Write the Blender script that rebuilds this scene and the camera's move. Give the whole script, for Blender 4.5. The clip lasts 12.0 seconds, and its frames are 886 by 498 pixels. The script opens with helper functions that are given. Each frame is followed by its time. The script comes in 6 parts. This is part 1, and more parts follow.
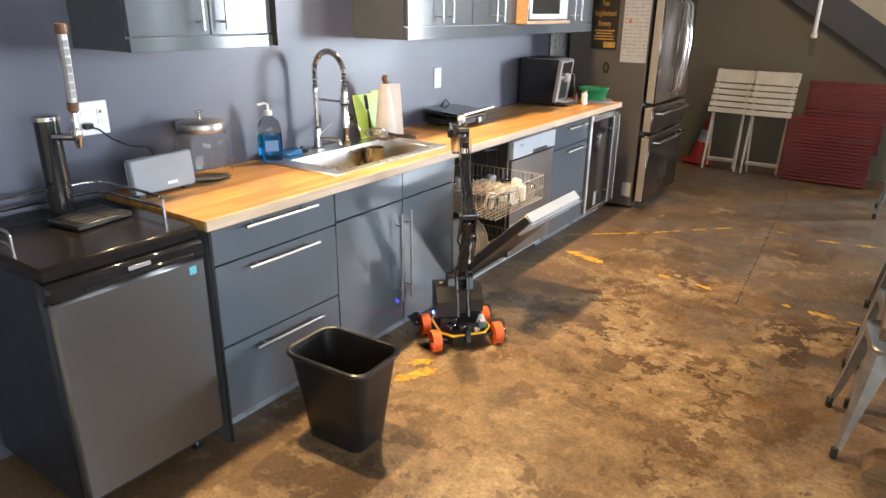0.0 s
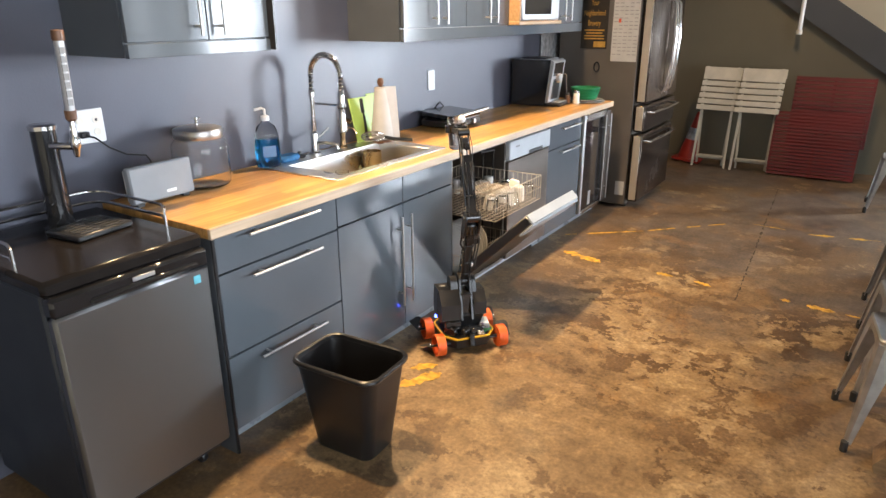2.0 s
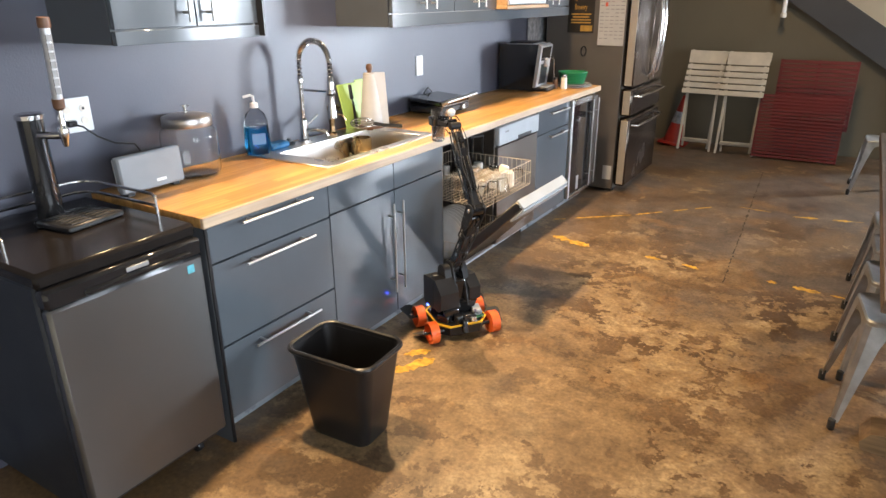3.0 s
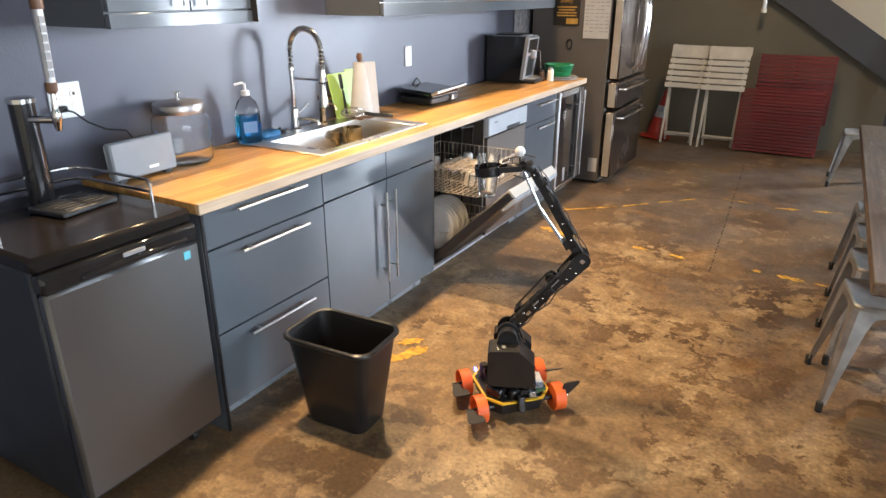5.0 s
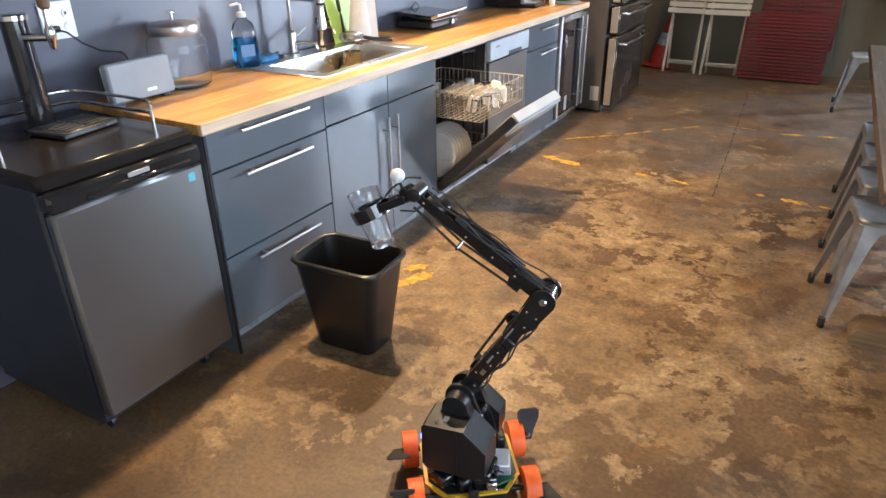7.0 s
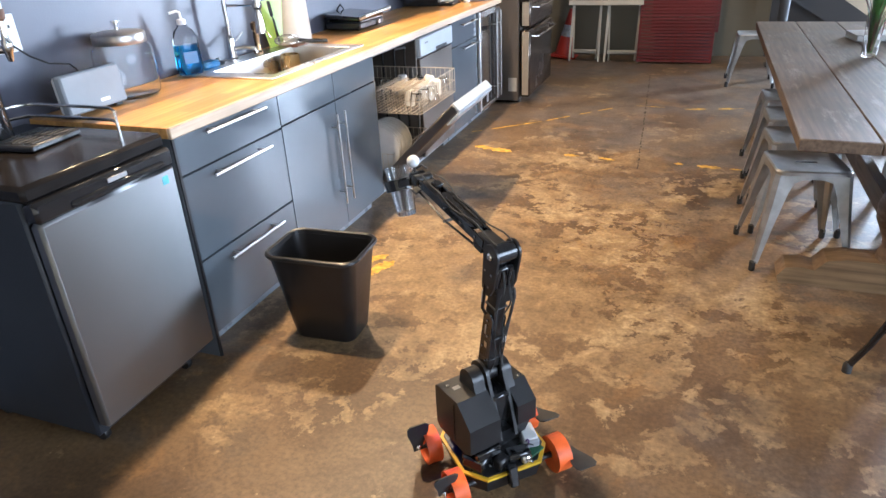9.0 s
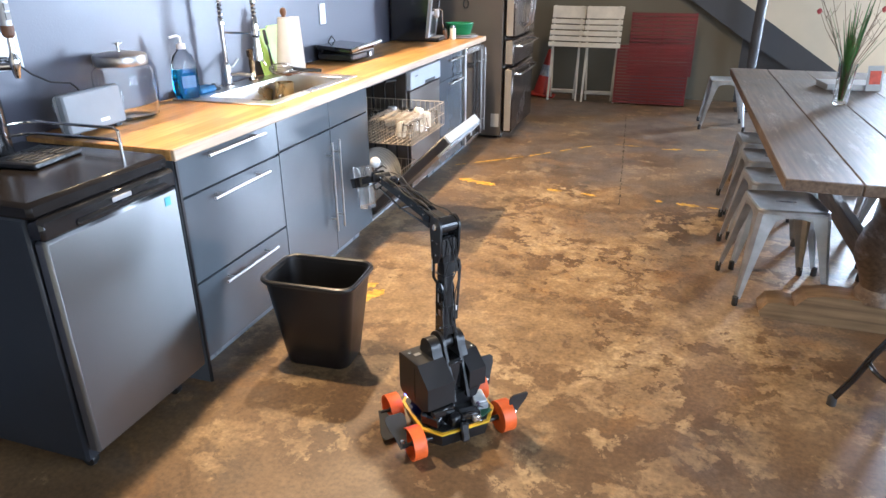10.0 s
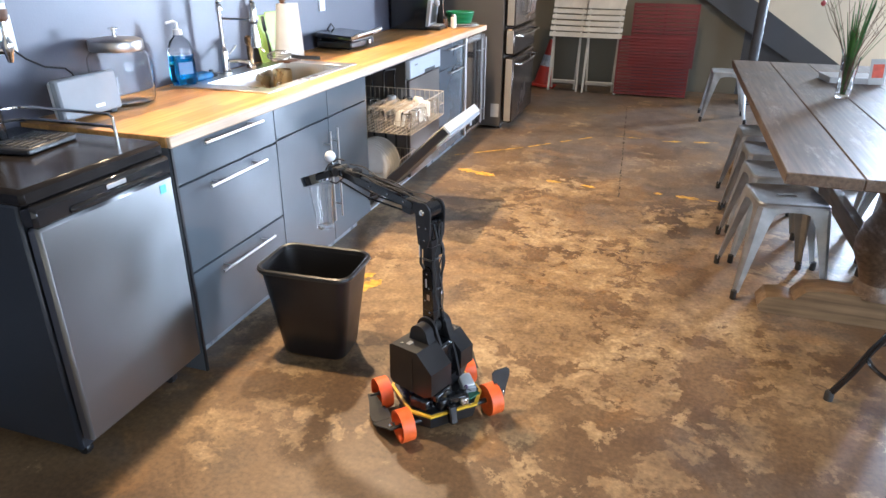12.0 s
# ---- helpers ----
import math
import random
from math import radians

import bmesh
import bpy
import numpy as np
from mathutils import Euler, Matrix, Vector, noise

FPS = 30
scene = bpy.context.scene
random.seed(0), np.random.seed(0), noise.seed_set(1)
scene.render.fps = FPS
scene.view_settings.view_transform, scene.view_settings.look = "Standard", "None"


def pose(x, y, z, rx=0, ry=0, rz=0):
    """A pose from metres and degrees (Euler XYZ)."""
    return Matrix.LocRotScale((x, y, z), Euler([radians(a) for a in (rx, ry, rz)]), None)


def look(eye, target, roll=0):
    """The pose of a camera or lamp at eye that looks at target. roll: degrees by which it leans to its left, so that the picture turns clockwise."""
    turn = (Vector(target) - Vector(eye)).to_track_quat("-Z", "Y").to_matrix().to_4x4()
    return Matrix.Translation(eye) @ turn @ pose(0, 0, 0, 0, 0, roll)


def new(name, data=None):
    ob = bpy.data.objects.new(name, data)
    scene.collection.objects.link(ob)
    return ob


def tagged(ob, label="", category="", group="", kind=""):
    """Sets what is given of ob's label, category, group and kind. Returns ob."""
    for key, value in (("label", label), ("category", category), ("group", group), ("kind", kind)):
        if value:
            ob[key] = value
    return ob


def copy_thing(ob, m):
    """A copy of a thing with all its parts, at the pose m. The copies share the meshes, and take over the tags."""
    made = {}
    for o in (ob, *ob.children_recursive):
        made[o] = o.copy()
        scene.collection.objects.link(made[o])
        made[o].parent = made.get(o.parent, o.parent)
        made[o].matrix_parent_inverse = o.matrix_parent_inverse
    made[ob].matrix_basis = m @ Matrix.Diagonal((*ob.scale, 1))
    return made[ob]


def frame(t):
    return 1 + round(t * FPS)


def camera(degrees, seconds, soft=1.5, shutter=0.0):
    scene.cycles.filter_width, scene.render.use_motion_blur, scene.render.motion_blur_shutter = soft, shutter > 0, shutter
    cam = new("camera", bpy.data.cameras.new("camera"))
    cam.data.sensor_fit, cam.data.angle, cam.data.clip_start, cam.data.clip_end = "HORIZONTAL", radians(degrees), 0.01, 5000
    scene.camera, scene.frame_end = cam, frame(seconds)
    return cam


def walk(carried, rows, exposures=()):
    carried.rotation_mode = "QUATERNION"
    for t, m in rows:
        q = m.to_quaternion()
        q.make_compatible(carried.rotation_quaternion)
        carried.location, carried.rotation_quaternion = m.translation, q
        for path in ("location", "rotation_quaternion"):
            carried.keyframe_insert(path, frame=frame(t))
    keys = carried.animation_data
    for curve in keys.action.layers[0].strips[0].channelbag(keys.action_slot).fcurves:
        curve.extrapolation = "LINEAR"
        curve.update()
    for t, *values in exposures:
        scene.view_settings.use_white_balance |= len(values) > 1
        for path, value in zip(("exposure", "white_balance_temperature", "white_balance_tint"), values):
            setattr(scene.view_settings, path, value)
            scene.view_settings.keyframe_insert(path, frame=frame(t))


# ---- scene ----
cam = camera(68.0, 12.0)
PATH = [
    (0, (0.024, 0.15, 1.607), (-1.039, 1.699, 0.92), 0.7),
    (0.5, (-0.011, 0.138, 1.599), (-1.031, 1.715, 0.912), -0.2),
    (1, (-0.002, 0.142, 1.6), (-1.063, 1.7, 0.931), -0.2),
    (1.5, (-0.006, 0.147, 1.593), (-1.048, 1.71, 0.908), 0.8),
    (2, (-0.053, 0.128, 1.597), (-1.082, 1.703, 0.919), -0.2),
    (2.5, (-0.061, 0.115, 1.595), (-1.02, 1.721, 0.889), 0.7),
    (3, (-0.077, 0.109, 1.601), (-1.061, 1.695, 0.882), -0.4),
    (5, (-0.121, 0.062, 1.569), (-1.05, 1.676, 0.84), 0.1),
    (5.5, (-0.121, 0.064, 1.554), (-1.011, 1.71, 0.848), 0.7),
    (6, (-0.124, 0.058, 1.536), (-1.012, 1.687, 0.791), 0.1),
    (6.5, (-0.12, 0.04, 1.511), (-1.004, 1.634, 0.688), -0.1),
    (7, (-0.138, 0.026, 1.495), (-1.026, 1.581, 0.604), -0.7),
    (8.8, (-0.235, -0.172, 1.466), (-0.948, 1.482, 0.597), -1.9),
    (9, (-0.259, -0.198, 1.465), (-0.92, 1.472, 0.585), -2.9),
    (9.5, (-0.341, -0.254, 1.461), (-0.983, 1.438, 0.609), -2.9),
    (10, (-0.355, -0.263, 1.461), (-0.935, 1.48, 0.671), -0.3),
    (10.5, (-0.347, -0.253, 1.459), (-0.95, 1.485, 0.675), -0.6),
    (11, (-0.363, -0.245, 1.456), (-0.936, 1.493, 0.649), 0.5),
    (11.5, (-0.364, -0.245, 1.457), (-0.935, 1.491, 0.644), 0.9),
    (12, (-0.356, -0.246, 1.457), (-0.929, 1.487, 0.639), 0.3),
]
walk(cam, [(t, look(eye, target, roll)) for t, eye, target, roll in PATH],
     [(0, 0.0, 6200, 10), (5.5, 0.0, 5950, 10), (7, 0.0, 5700, 10), (9, 0.29, 5400, 10), (12, 0.36, 5350, 10)])


# ---- world, sun, lamps, exposure ----
scene.view_settings.exposure = 0.0
world = bpy.data.worlds.new("world")
scene.world = world
world.use_nodes = True
_sky = world.node_tree.nodes.new("ShaderNodeTexSky")
_sky.sky_type, _sky.sun_disc = "NISHITA", False
_sky.sun_elevation, _sky.sun_rotation = radians(35), radians(60)
world.node_tree.links.new(_sky.outputs[0], world.node_tree.nodes["Background"].inputs[0])
world.node_tree.nodes["Background"].inputs[1].default_value = 0.10

WALL_X, FRONT_X, TOP_Z = -2.485, -1.87, 0.915
ROOM_X, ROOM_Y0, ROOM_Y1, ROOM_YN, CEIL_Z = 4.3, -3.2, 8.1, 12.7, 3.6
# glazed openings in the far long wall, the first added unseen for fill: y0, y1, z0, z1
OPENINGS = [(-2.6, 2.0, 0.5, 3.0), (5.62, 5.98, 0.8, 2.3), (6.75, 7.9, 0.8, 2.3), (9.3, 12.0, 0.8, 2.6)]


def area(name, eye, target, sx, sy, power, colour):
    data = bpy.data.lights.new(name, "AREA")
    data.shape, data.size, data.size_y, data.energy, data.color = "RECTANGLE", sx, sy, power, colour
    ob = new(name, data)
    ob.matrix_world = look(eye, target)
    return ob


def spot(name, eye, target, power, colour, angle, radius, blend=0.5):
    data = bpy.data.lights.new(name, "SPOT")
    data.energy, data.color, data.spot_size, data.spot_blend, data.shadow_soft_size = power, colour, radians(angle), blend, radius
    ob = new(name, data)
    ob.matrix_world = look(eye, target)
    return ob


DAY, WARM = (0.86, 0.93, 1.0), (1.0, 0.68, 0.36)
# daylight: low bright panes far down the long wall give the crisp cool shadows, an added unseen window behind the
# camera fills
area("window_light", (3.65, ROOM_YN - 0.14, 2.45), (2.0, 2.4, 1.0), 0.95, 1.1, 200, (0.92, 0.96, 1.0))
area("window_light", (ROOM_X + 0.17, 10.65, 1.7), (0, 8.0, 1.6), 2.6, 1.7, 3300, DAY)
area("window_light", (ROOM_X + 0.17, 7.32, 1.55), (0, 7.0, 1.2), 1.05, 1.4, 150, DAY)
# added fill that lifts the sides turned to the camera
area("window_light", (ROOM_X + 0.17, -0.3, 1.75), (0, -0.3, 1.2), 4.4, 2.4, 200, DAY)
# warm pendants over the worktop (place, power, cone), and an added unseen lamp warming the back tables
PENDANTS = [((-2.0, 1.75, 2.86), 360, 130), ((-2.0, 3.25, 2.86), 430, 115), ((-2.0, 4.75, 2.86), 170, 90)]
for eye, power, cone in PENDANTS:
    spot("pendant_light", eye, (eye[0], eye[1], 0), power, WARM, cone, 0.06, 0.9)
ADDED_SPOTS = [((-0.6, 5.7, 3.42), (-0.9, 7.0, 0.2), 170)]
for eye, aim, power in ADDED_SPOTS:
    spot("added_back_light", eye, aim, power, WARM, 110, 0.12, 0.9)


# ---- materials ----
def mat(name, colour, rough=0.5, metal=0.0, vary=0.15, scale=12.0, fine=90.0, bump=0.03, coat=0.0, rough_vary=0.12, tint=None, anis=0.0, ior=1.5, brushed=""):
    """A surface with variation at two scales in colour, gloss and relief."""
    m = bpy.data.materials.new(name)
    m.use_nodes = True
    n, l = m.node_tree.nodes, m.node_tree.links
    b = n["Principled BSDF"]
    co = n.new("ShaderNodeTexCoord")
    big, small = n.new("ShaderNodeTexNoise"), n.new("ShaderNodeTexNoise")
    big.inputs["Scale"].default_value, big.inputs["Detail"].default_value = scale, 5
    small.inputs["Scale"].default_value, small.inputs["Detail"].default_value = fine, 3
    l.new(co.outputs["Object"], big.inputs["Vector"]), l.new(co.outputs["Object"], small.inputs["Vector"])
    ramp = n.new("ShaderNodeValToRGB")
    lo, hi = [c * (1 - vary) for c in colour], [min(1, c * (1 + vary)) for c in (tint or colour)]
    ramp.color_ramp.elements[0].color, ramp.color_ramp.elements[1].color = (*lo, 1), (*hi, 1)
    ramp.color_ramp.elements[0].position, ramp.color_ramp.elements[1].position = 0.3, 0.7
    l.new(big.outputs[0], ramp.inputs[0]), l.new(ramp.outputs[0], b.inputs["Base Color"])
    mr = n.new("ShaderNodeMapRange")
    mr.inputs[3].default_value, mr.inputs[4].default_value = max(0.02, rough - rough_vary), min(1, rough + rough_vary)
    l.new(big.outputs[0], mr.inputs[0]), l.new(mr.outputs[0], b.inputs["Roughness"])
    if bump:
        bp = n.new("ShaderNodeBump")
        bp.inputs["Strength"].default_value, bp.inputs["Distance"].default_value = bump * 4, 0.002
        l.new(small.outputs[0], bp.inputs["Height"]), l.new(bp.outputs[0], b.inputs["Normal"])
    b.inputs["Metallic"].default_value, b.inputs["Coat Weight"].default_value, b.inputs["IOR"].default_value = metal, coat, ior
    b.inputs["Coat Roughness"].default_value = 0.06
    b.inputs["Anisotropic"].default_value = anis
    if brushed:
        tg = n.new("ShaderNodeCombineXYZ")
        tg.inputs["XYZ".index(brushed)].default_value = 1.0
        l.new(tg.outputs[0], b.inputs["Tangent"])
    return m


def floor_material():
    """Old stained concrete: brown stain, worn cream patches with crisp edges, grey areas, a thin uneven seal."""
    m = bpy.data.materials.new("stained_concrete")
    m.use_nodes = True
    n, l = m.node_tree.nodes, m.node_tree.links
    b = n["Principled BSDF"]
    co = n.new("ShaderNodeTexCoord")

    def noise_tex(scale, detail, rough, dist=0.0):
        t = n.new("ShaderNodeTexNoise")
        t.inputs["Scale"].default_value, t.inputs["Detail"].default_value = scale, detail
        t.inputs["Roughness"].default_value, t.inputs["Distortion"].default_value = rough, dist
        l.new(co.outputs["Object"], t.inputs["Vector"])
        return t

    def ramp(src, stops):
        r = n.new("ShaderNodeValToRGB")
        e = r.color_ramp.elements
        e[0].position, e[0].color = stops[0][0], (*stops[0][1], 1)
        e[1].position, e[1].color = stops[-1][0], (*stops[-1][1], 1)
        for p, c in stops[1:-1]:
            e.new(p).color = (*c, 1)
        l.new(src, r.inputs[0])
        return r

    def mix(a, c, f, kind="MIX"):
        x = n.new("ShaderNodeMix")
        x.data_type, x.blend_type = "RGBA", kind
        l.new(a, x.inputs[6]), l.new(c, x.inputs[7])
        if isinstance(f, float):
            x.inputs[0].default_value = f
        else:
            l.new(f, x.inputs[0])
        return x.outputs[2]

    stain = ramp(noise_tex(1.5, 7, 0.62, 0.3).outputs[0], [(0.28, (0.070, 0.041, 0.020)), (0.45, (0.112, 0.065, 0.030)), (0.58, (0.166, 0.101, 0.047)), (0.74, (0.118, 0.081, 0.048))])
    grain = ramp(noise_tex(14, 8, 0.7).outputs[0], [(0.3, (0.40, 0.37, 0.33)), (0.7, (1.08, 1.08, 1.06))])
    broad = ramp(noise_tex(1.9, 9, 0.68, 0.5).outputs[0], [(0.34, (0.175, 0.112, 0.056)), (0.50, (0.325, 0.215, 0.108)), (0.66, (0.52, 0.38, 0.21))])
    cream_tone = mix(broad.outputs[0], grain.outputs[0], 0.8, "MULTIPLY")
    # worn cream patches are densest round this point and thin out with distance
    away = n.new("ShaderNodeVectorMath")
    away.operation, away.inputs[1].default_value = "DISTANCE", (-1.22, 2.32, 0.0)
    l.new(co.outputs["Object"], away.inputs[0])
    fall = n.new("ShaderNodeMapRange")
    fall.inputs[1].default_value, fall.inputs[2].default_value, fall.inputs[3].default_value, fall.inputs[4].default_value = 0.3, 3.2, 0.062, -0.030
    l.new(away.outputs["Value"], fall.inputs[0])
    split = n.new("ShaderNodeSeparateXYZ")
    l.new(co.outputs["Object"], split.inputs[0])
    # fewer cream patches towards low y
    front = n.new("ShaderNodeMapRange")
    front.inputs[1].default_value, front.inputs[2].default_value, front.inputs[3].default_value, front.inputs[4].default_value = 1.0, 1.95, -0.080, 0.0
    l.new(split.outputs["Y"], front.inputs[0])
    wear = n.new("ShaderNodeMath")
    wear.operation = "ADD"
    l.new(fall.outputs[0], wear.inputs[0]), l.new(front.outputs[0], wear.inputs[1])
    lift = n.new("ShaderNodeMath")
    lift.operation = "ADD"
    both = n.new("ShaderNodeMix")
    both.data_type, both.inputs[0].default_value = "FLOAT", 0.47
    l.new(noise_tex(2.8, 13, 0.70, 0.35).outputs[0], both.inputs[2]), l.new(noise_tex(8.5, 10, 0.7, 0.3).outputs[0], both.inputs[3])
    l.new(both.outputs[0], lift.inputs[0]), l.new(wear.outputs[0], lift.inputs[1])
    worn = ramp(lift.outputs[0], [(0.508, (0, 0, 0)), (0.522, (0.75, 0.75, 0.75)), (0.60, (1, 1, 1))])
    # grey spreads with distance from the same point
    duller = n.new("ShaderNodeMapRange")
    duller.inputs[1].default_value, duller.inputs[2].default_value, duller.inputs[3].default_value, duller.inputs[4].default_value = 0.6, 2.8, -0.10, 0.07
    l.new(away.outputs["Value"], duller.inputs[0])
    more = n.new("ShaderNodeMath")
    more.operation = "ADD"
    l.new(noise_tex(1.1, 8, 0.62).outputs[0], more.inputs[0]), l.new(duller.outputs[0], more.inputs[1])
    grey = ramp(more.outputs[0], [(0.47, (0, 0, 0)), (0.60, (0.85, 0.85, 0.85))])
    greyc = ramp(noise_tex(5, 9, 0.66, 0.4).outputs[0], [(0.3, (0.068, 0.052, 0.042)), (0.52, (0.118, 0.090, 0.069)), (0.7, (0.180, 0.138, 0.102))])
    dark = ramp(noise_tex(3.3, 11, 0.7, 0.6).outputs[0], [(0.38, (0.40, 0.36, 0.33)), (0.46, (1, 1, 1))])
    speck = ramp(noise_tex(60, 4, 0.6).outputs[0], [(0.3, (0.70, 0.70, 0.70)), (0.7, (1.24, 1.24, 1.24))])
    c = mix(stain.outputs[0], cream_tone, worn.outputs[0])
    c = mix(c, greyc.outputs[0], grey.outputs[0])
    rust = ramp(noise_tex(2.3, 10, 0.66, 0.5).outputs[0], [(0.57, (0, 0, 0)), (0.61, (0.25, 0.25, 0.25)), (0.72, (0.5, 0.5, 0.5))])
    rustc = ramp(noise_tex(11, 7, 0.7).outputs[0], [(0.35, (0.150, 0.066, 0.016)), (0.65, (0.36, 0.190, 0.055))])
    c = mix(c, rustc.outputs[0], rust.outputs[0])
    c = mix(c, dark.outputs[0], 0.46, "MULTIPLY")
    c = mix(c, speck.outputs[0], 1.0, "MULTIPLY")
    l.new(c, b.inputs["Base Color"])
    r = n.new("ShaderNodeMapRange")
    r.inputs[3].default_value, r.inputs[4].default_value = 0.27, 0.58
    l.new(noise_tex(3.0, 8, 0.65).outputs[0], r.inputs[0]), l.new(r.outputs[0], b.inputs["Roughness"])
    bp = n.new("ShaderNodeBump")
    bp.inputs["Strength"].default_value, bp.inputs["Distance"].default_value = 0.35, 0.004
    l.new(noise_tex(9, 8, 0.6).outputs[0], bp.inputs["Height"]), l.new(bp.outputs[0], b.inputs["Normal"])
    return m


def wood_material(name, dark, light, axis, stave=0.045, length=0.6, rough=0.35, streak=1.0, scuff=0.0):
    """Planks or staves along one axis (0 x, 1 y), each of its own tone, with grain along it."""
    m = bpy.data.materials.new(name)
    m.use_nodes = True
    n, l = m.node_tree.nodes, m.node_tree.links
    b = n["Principled BSDF"]
    co, sep = n.new("ShaderNodeTexCoord"), n.new("ShaderNodeMapping")
    if axis == 1:
        sep.inputs["Rotation"].default_value = (0, 0, radians(90))
    l.new(co.outputs["Object"], sep.inputs["Vector"])
    grain = n.new("ShaderNodeTexNoise")
    gm = n.new("ShaderNodeMapping")
    gm.inputs["Scale"].default_value = (3, 60, 60)
    l.new(sep.outputs[0], gm.inputs["Vector"]), l.new(gm.outputs[0], grain.inputs["Vector"])
    grain.inputs["Scale"].default_value, grain.inputs["Detail"].default_value = 1.0, 6
    col = n.new("ShaderNodeValToRGB")
    col.color_ramp.elements[0].color, col.color_ramp.elements[1].color = (*dark, 1), (*light, 1)
    col.color_ramp.elements[0].position, col.color_ramp.elements[1].position = 0.25, 0.75
    l.new(grain.outputs[0], col.inputs[0])
    out = col.outputs[0]
    if stave:
        br = n.new("ShaderNodeTexBrick")
        br.inputs["Scale"].default_value, br.inputs["Brick Width"].default_value, br.inputs["Row Height"].default_value = 1.0, length, stave
        br.inputs["Mortar Size"].default_value, br.inputs["Bias"].default_value = 0.0004, 0.0
        br.inputs["Color1"].default_value, br.inputs["Color2"].default_value, br.inputs["Mortar"].default_value = (0.72, 0.68, 0.62, 1), (1.12, 1.1, 1.05, 1), (0.5, 0.42, 0.33, 1)
        l.new(sep.outputs[0], br.inputs["Vector"])
        x = n.new("ShaderNodeMix")
        x.data_type, x.blend_type, x.inputs[0].default_value = "RGBA", "MULTIPLY", 1.0
        l.new(out, x.inputs[6]), l.new(br.outputs[0], x.inputs[7])
        out = x.outputs[2]
    wear = n.new("ShaderNodeTexNoise")
    wear.inputs["Scale"].default_value, wear.inputs["Detail"].default_value = 3.5, 7
    l.new(co.outputs["Object"], wear.inputs["Vector"])
    wr = n.new("ShaderNodeValToRGB")
    wr.color_ramp.elements[0].color, wr.color_ramp.elements[1].color = (0.7, 0.68, 0.66, 1), (1.15, 1.12, 1.08, 1)
    wr.color_ramp.elements[0].position, wr.color_ramp.elements[1].position = 0.35, 0.65
    l.new(wear.outputs[0], wr.inputs[0])
    y = n.new("ShaderNodeMix")
    y.data_type, y.blend_type, y.inputs[0].default_value = "RGBA", "MULTIPLY", streak
    l.new(out, y.inputs[6]), l.new(wr.outputs[0], y.inputs[7]), l.new(y.outputs[2], b.inputs["Base Color"])
    if scuff:
        sc, sr, sx = n.new("ShaderNodeTexNoise"), n.new("ShaderNodeValToRGB"), n.new("ShaderNodeMix")
        sm = n.new("ShaderNodeMapping")
        sm.inputs["Scale"].default_value = (1.4, 7, 7)
        l.new(sep.outputs[0], sm.inputs["Vector"]), l.new(sm.outputs[0], sc.inputs["Vector"])
        sc.inputs["Scale"].default_value, sc.inputs["Detail"].default_value, sc.inputs["Roughness"].default_value = 2.2, 9, 0.72
        sr.color_ramp.elements[0].position, sr.color_ramp.elements[1].position = 0.55, 0.68
        sr.color_ramp.elements[0].color, sr.color_ramp.elements[1].color = (0, 0, 0, 1), (scuff, scuff, scuff, 1)
        sx.data_type, sx.inputs[7].default_value = "RGBA", (0.34, 0.29, 0.24, 1)
        l.new(sc.outputs[0], sr.inputs[0]), l.new(sr.outputs[0], sx.inputs[0])
        l.new(y.outputs[2], sx.inputs[6]), l.new(sx.outputs[2], b.inputs["Base Color"])
    mr = n.new("ShaderNodeMapRange")
    mr.inputs[3].default_value, mr.inputs[4].default_value = rough - 0.12, rough + 0.15
    l.new(wear.outputs[0], mr.inputs[0]), l.new(mr.outputs[0], b.inputs["Roughness"])
    bp = n.new("ShaderNodeBump")
    bp.inputs["Strength"].default_value, bp.inputs["Distance"].default_value = 0.15, 0.002
    l.new(grain.outputs[0], bp.inputs["Height"]), l.new(bp.outputs[0], b.inputs["Normal"])
    return m


def glass_material(name, colour=(1, 1, 1), rough=0.0, ior=1.45):
    m = bpy.data.materials.new(name)
    m.use_nodes = True
    b = m.node_tree.nodes["Principled BSDF"]
    b.inputs["Base Color"].default_value = (*colour, 1)
    b.inputs["Transmission Weight"].default_value, b.inputs["Roughness"].default_value, b.inputs["IOR"].default_value = 1.0, rough, ior
    return m


def glow_material(name, colour, strength):
    m = bpy.data.materials.new(name)
    m.use_nodes = True
    b = m.node_tree.nodes["Principled BSDF"]
    b.inputs["Base Color"].default_value = (0, 0, 0, 1)
    b.inputs["Emission Color"].default_value, b.inputs["Emission Strength"].default_value = (*colour, 1), strength
    return m


M = {}
M["floor"] = floor_material()
M["wall"] = mat("slate_wall_paint", (0.080, 0.083, 0.108), 0.42, vary=0.10, scale=2.5, fine=160, bump=0.05)
M["back_wall"] = mat("olive_wall_paint", (0.142, 0.124, 0.084), 0.6, vary=0.08, scale=1.5, fine=140, bump=0.05)
M["beige_wall"] = mat("beige_wall_paint", (0.64, 0.53, 0.37), 0.6, vary=0.08, scale=1.5, fine=140, bump=0.05)
M["dark_wall"] = mat("charcoal_wall_paint", (0.055, 0.057, 0.063), 0.5, vary=0.12, scale=2, fine=140, bump=0.05)
M["ceiling"] = mat("dark_ceiling_paint", (0.16, 0.15, 0.14), 0.8, vary=0.1, scale=2, bump=0.05)
M["cabinet"] = mat("grey_gloss_lacquer", (0.088, 0.102, 0.116), 0.12, vary=0.06, scale=3, fine=30, bump=0.004, coat=0.15, rough_vary=0.03)
M["carcass"] = mat("grey_carcass_board", (0.075, 0.083, 0.092), 0.35, vary=0.08, scale=6, bump=0.01)
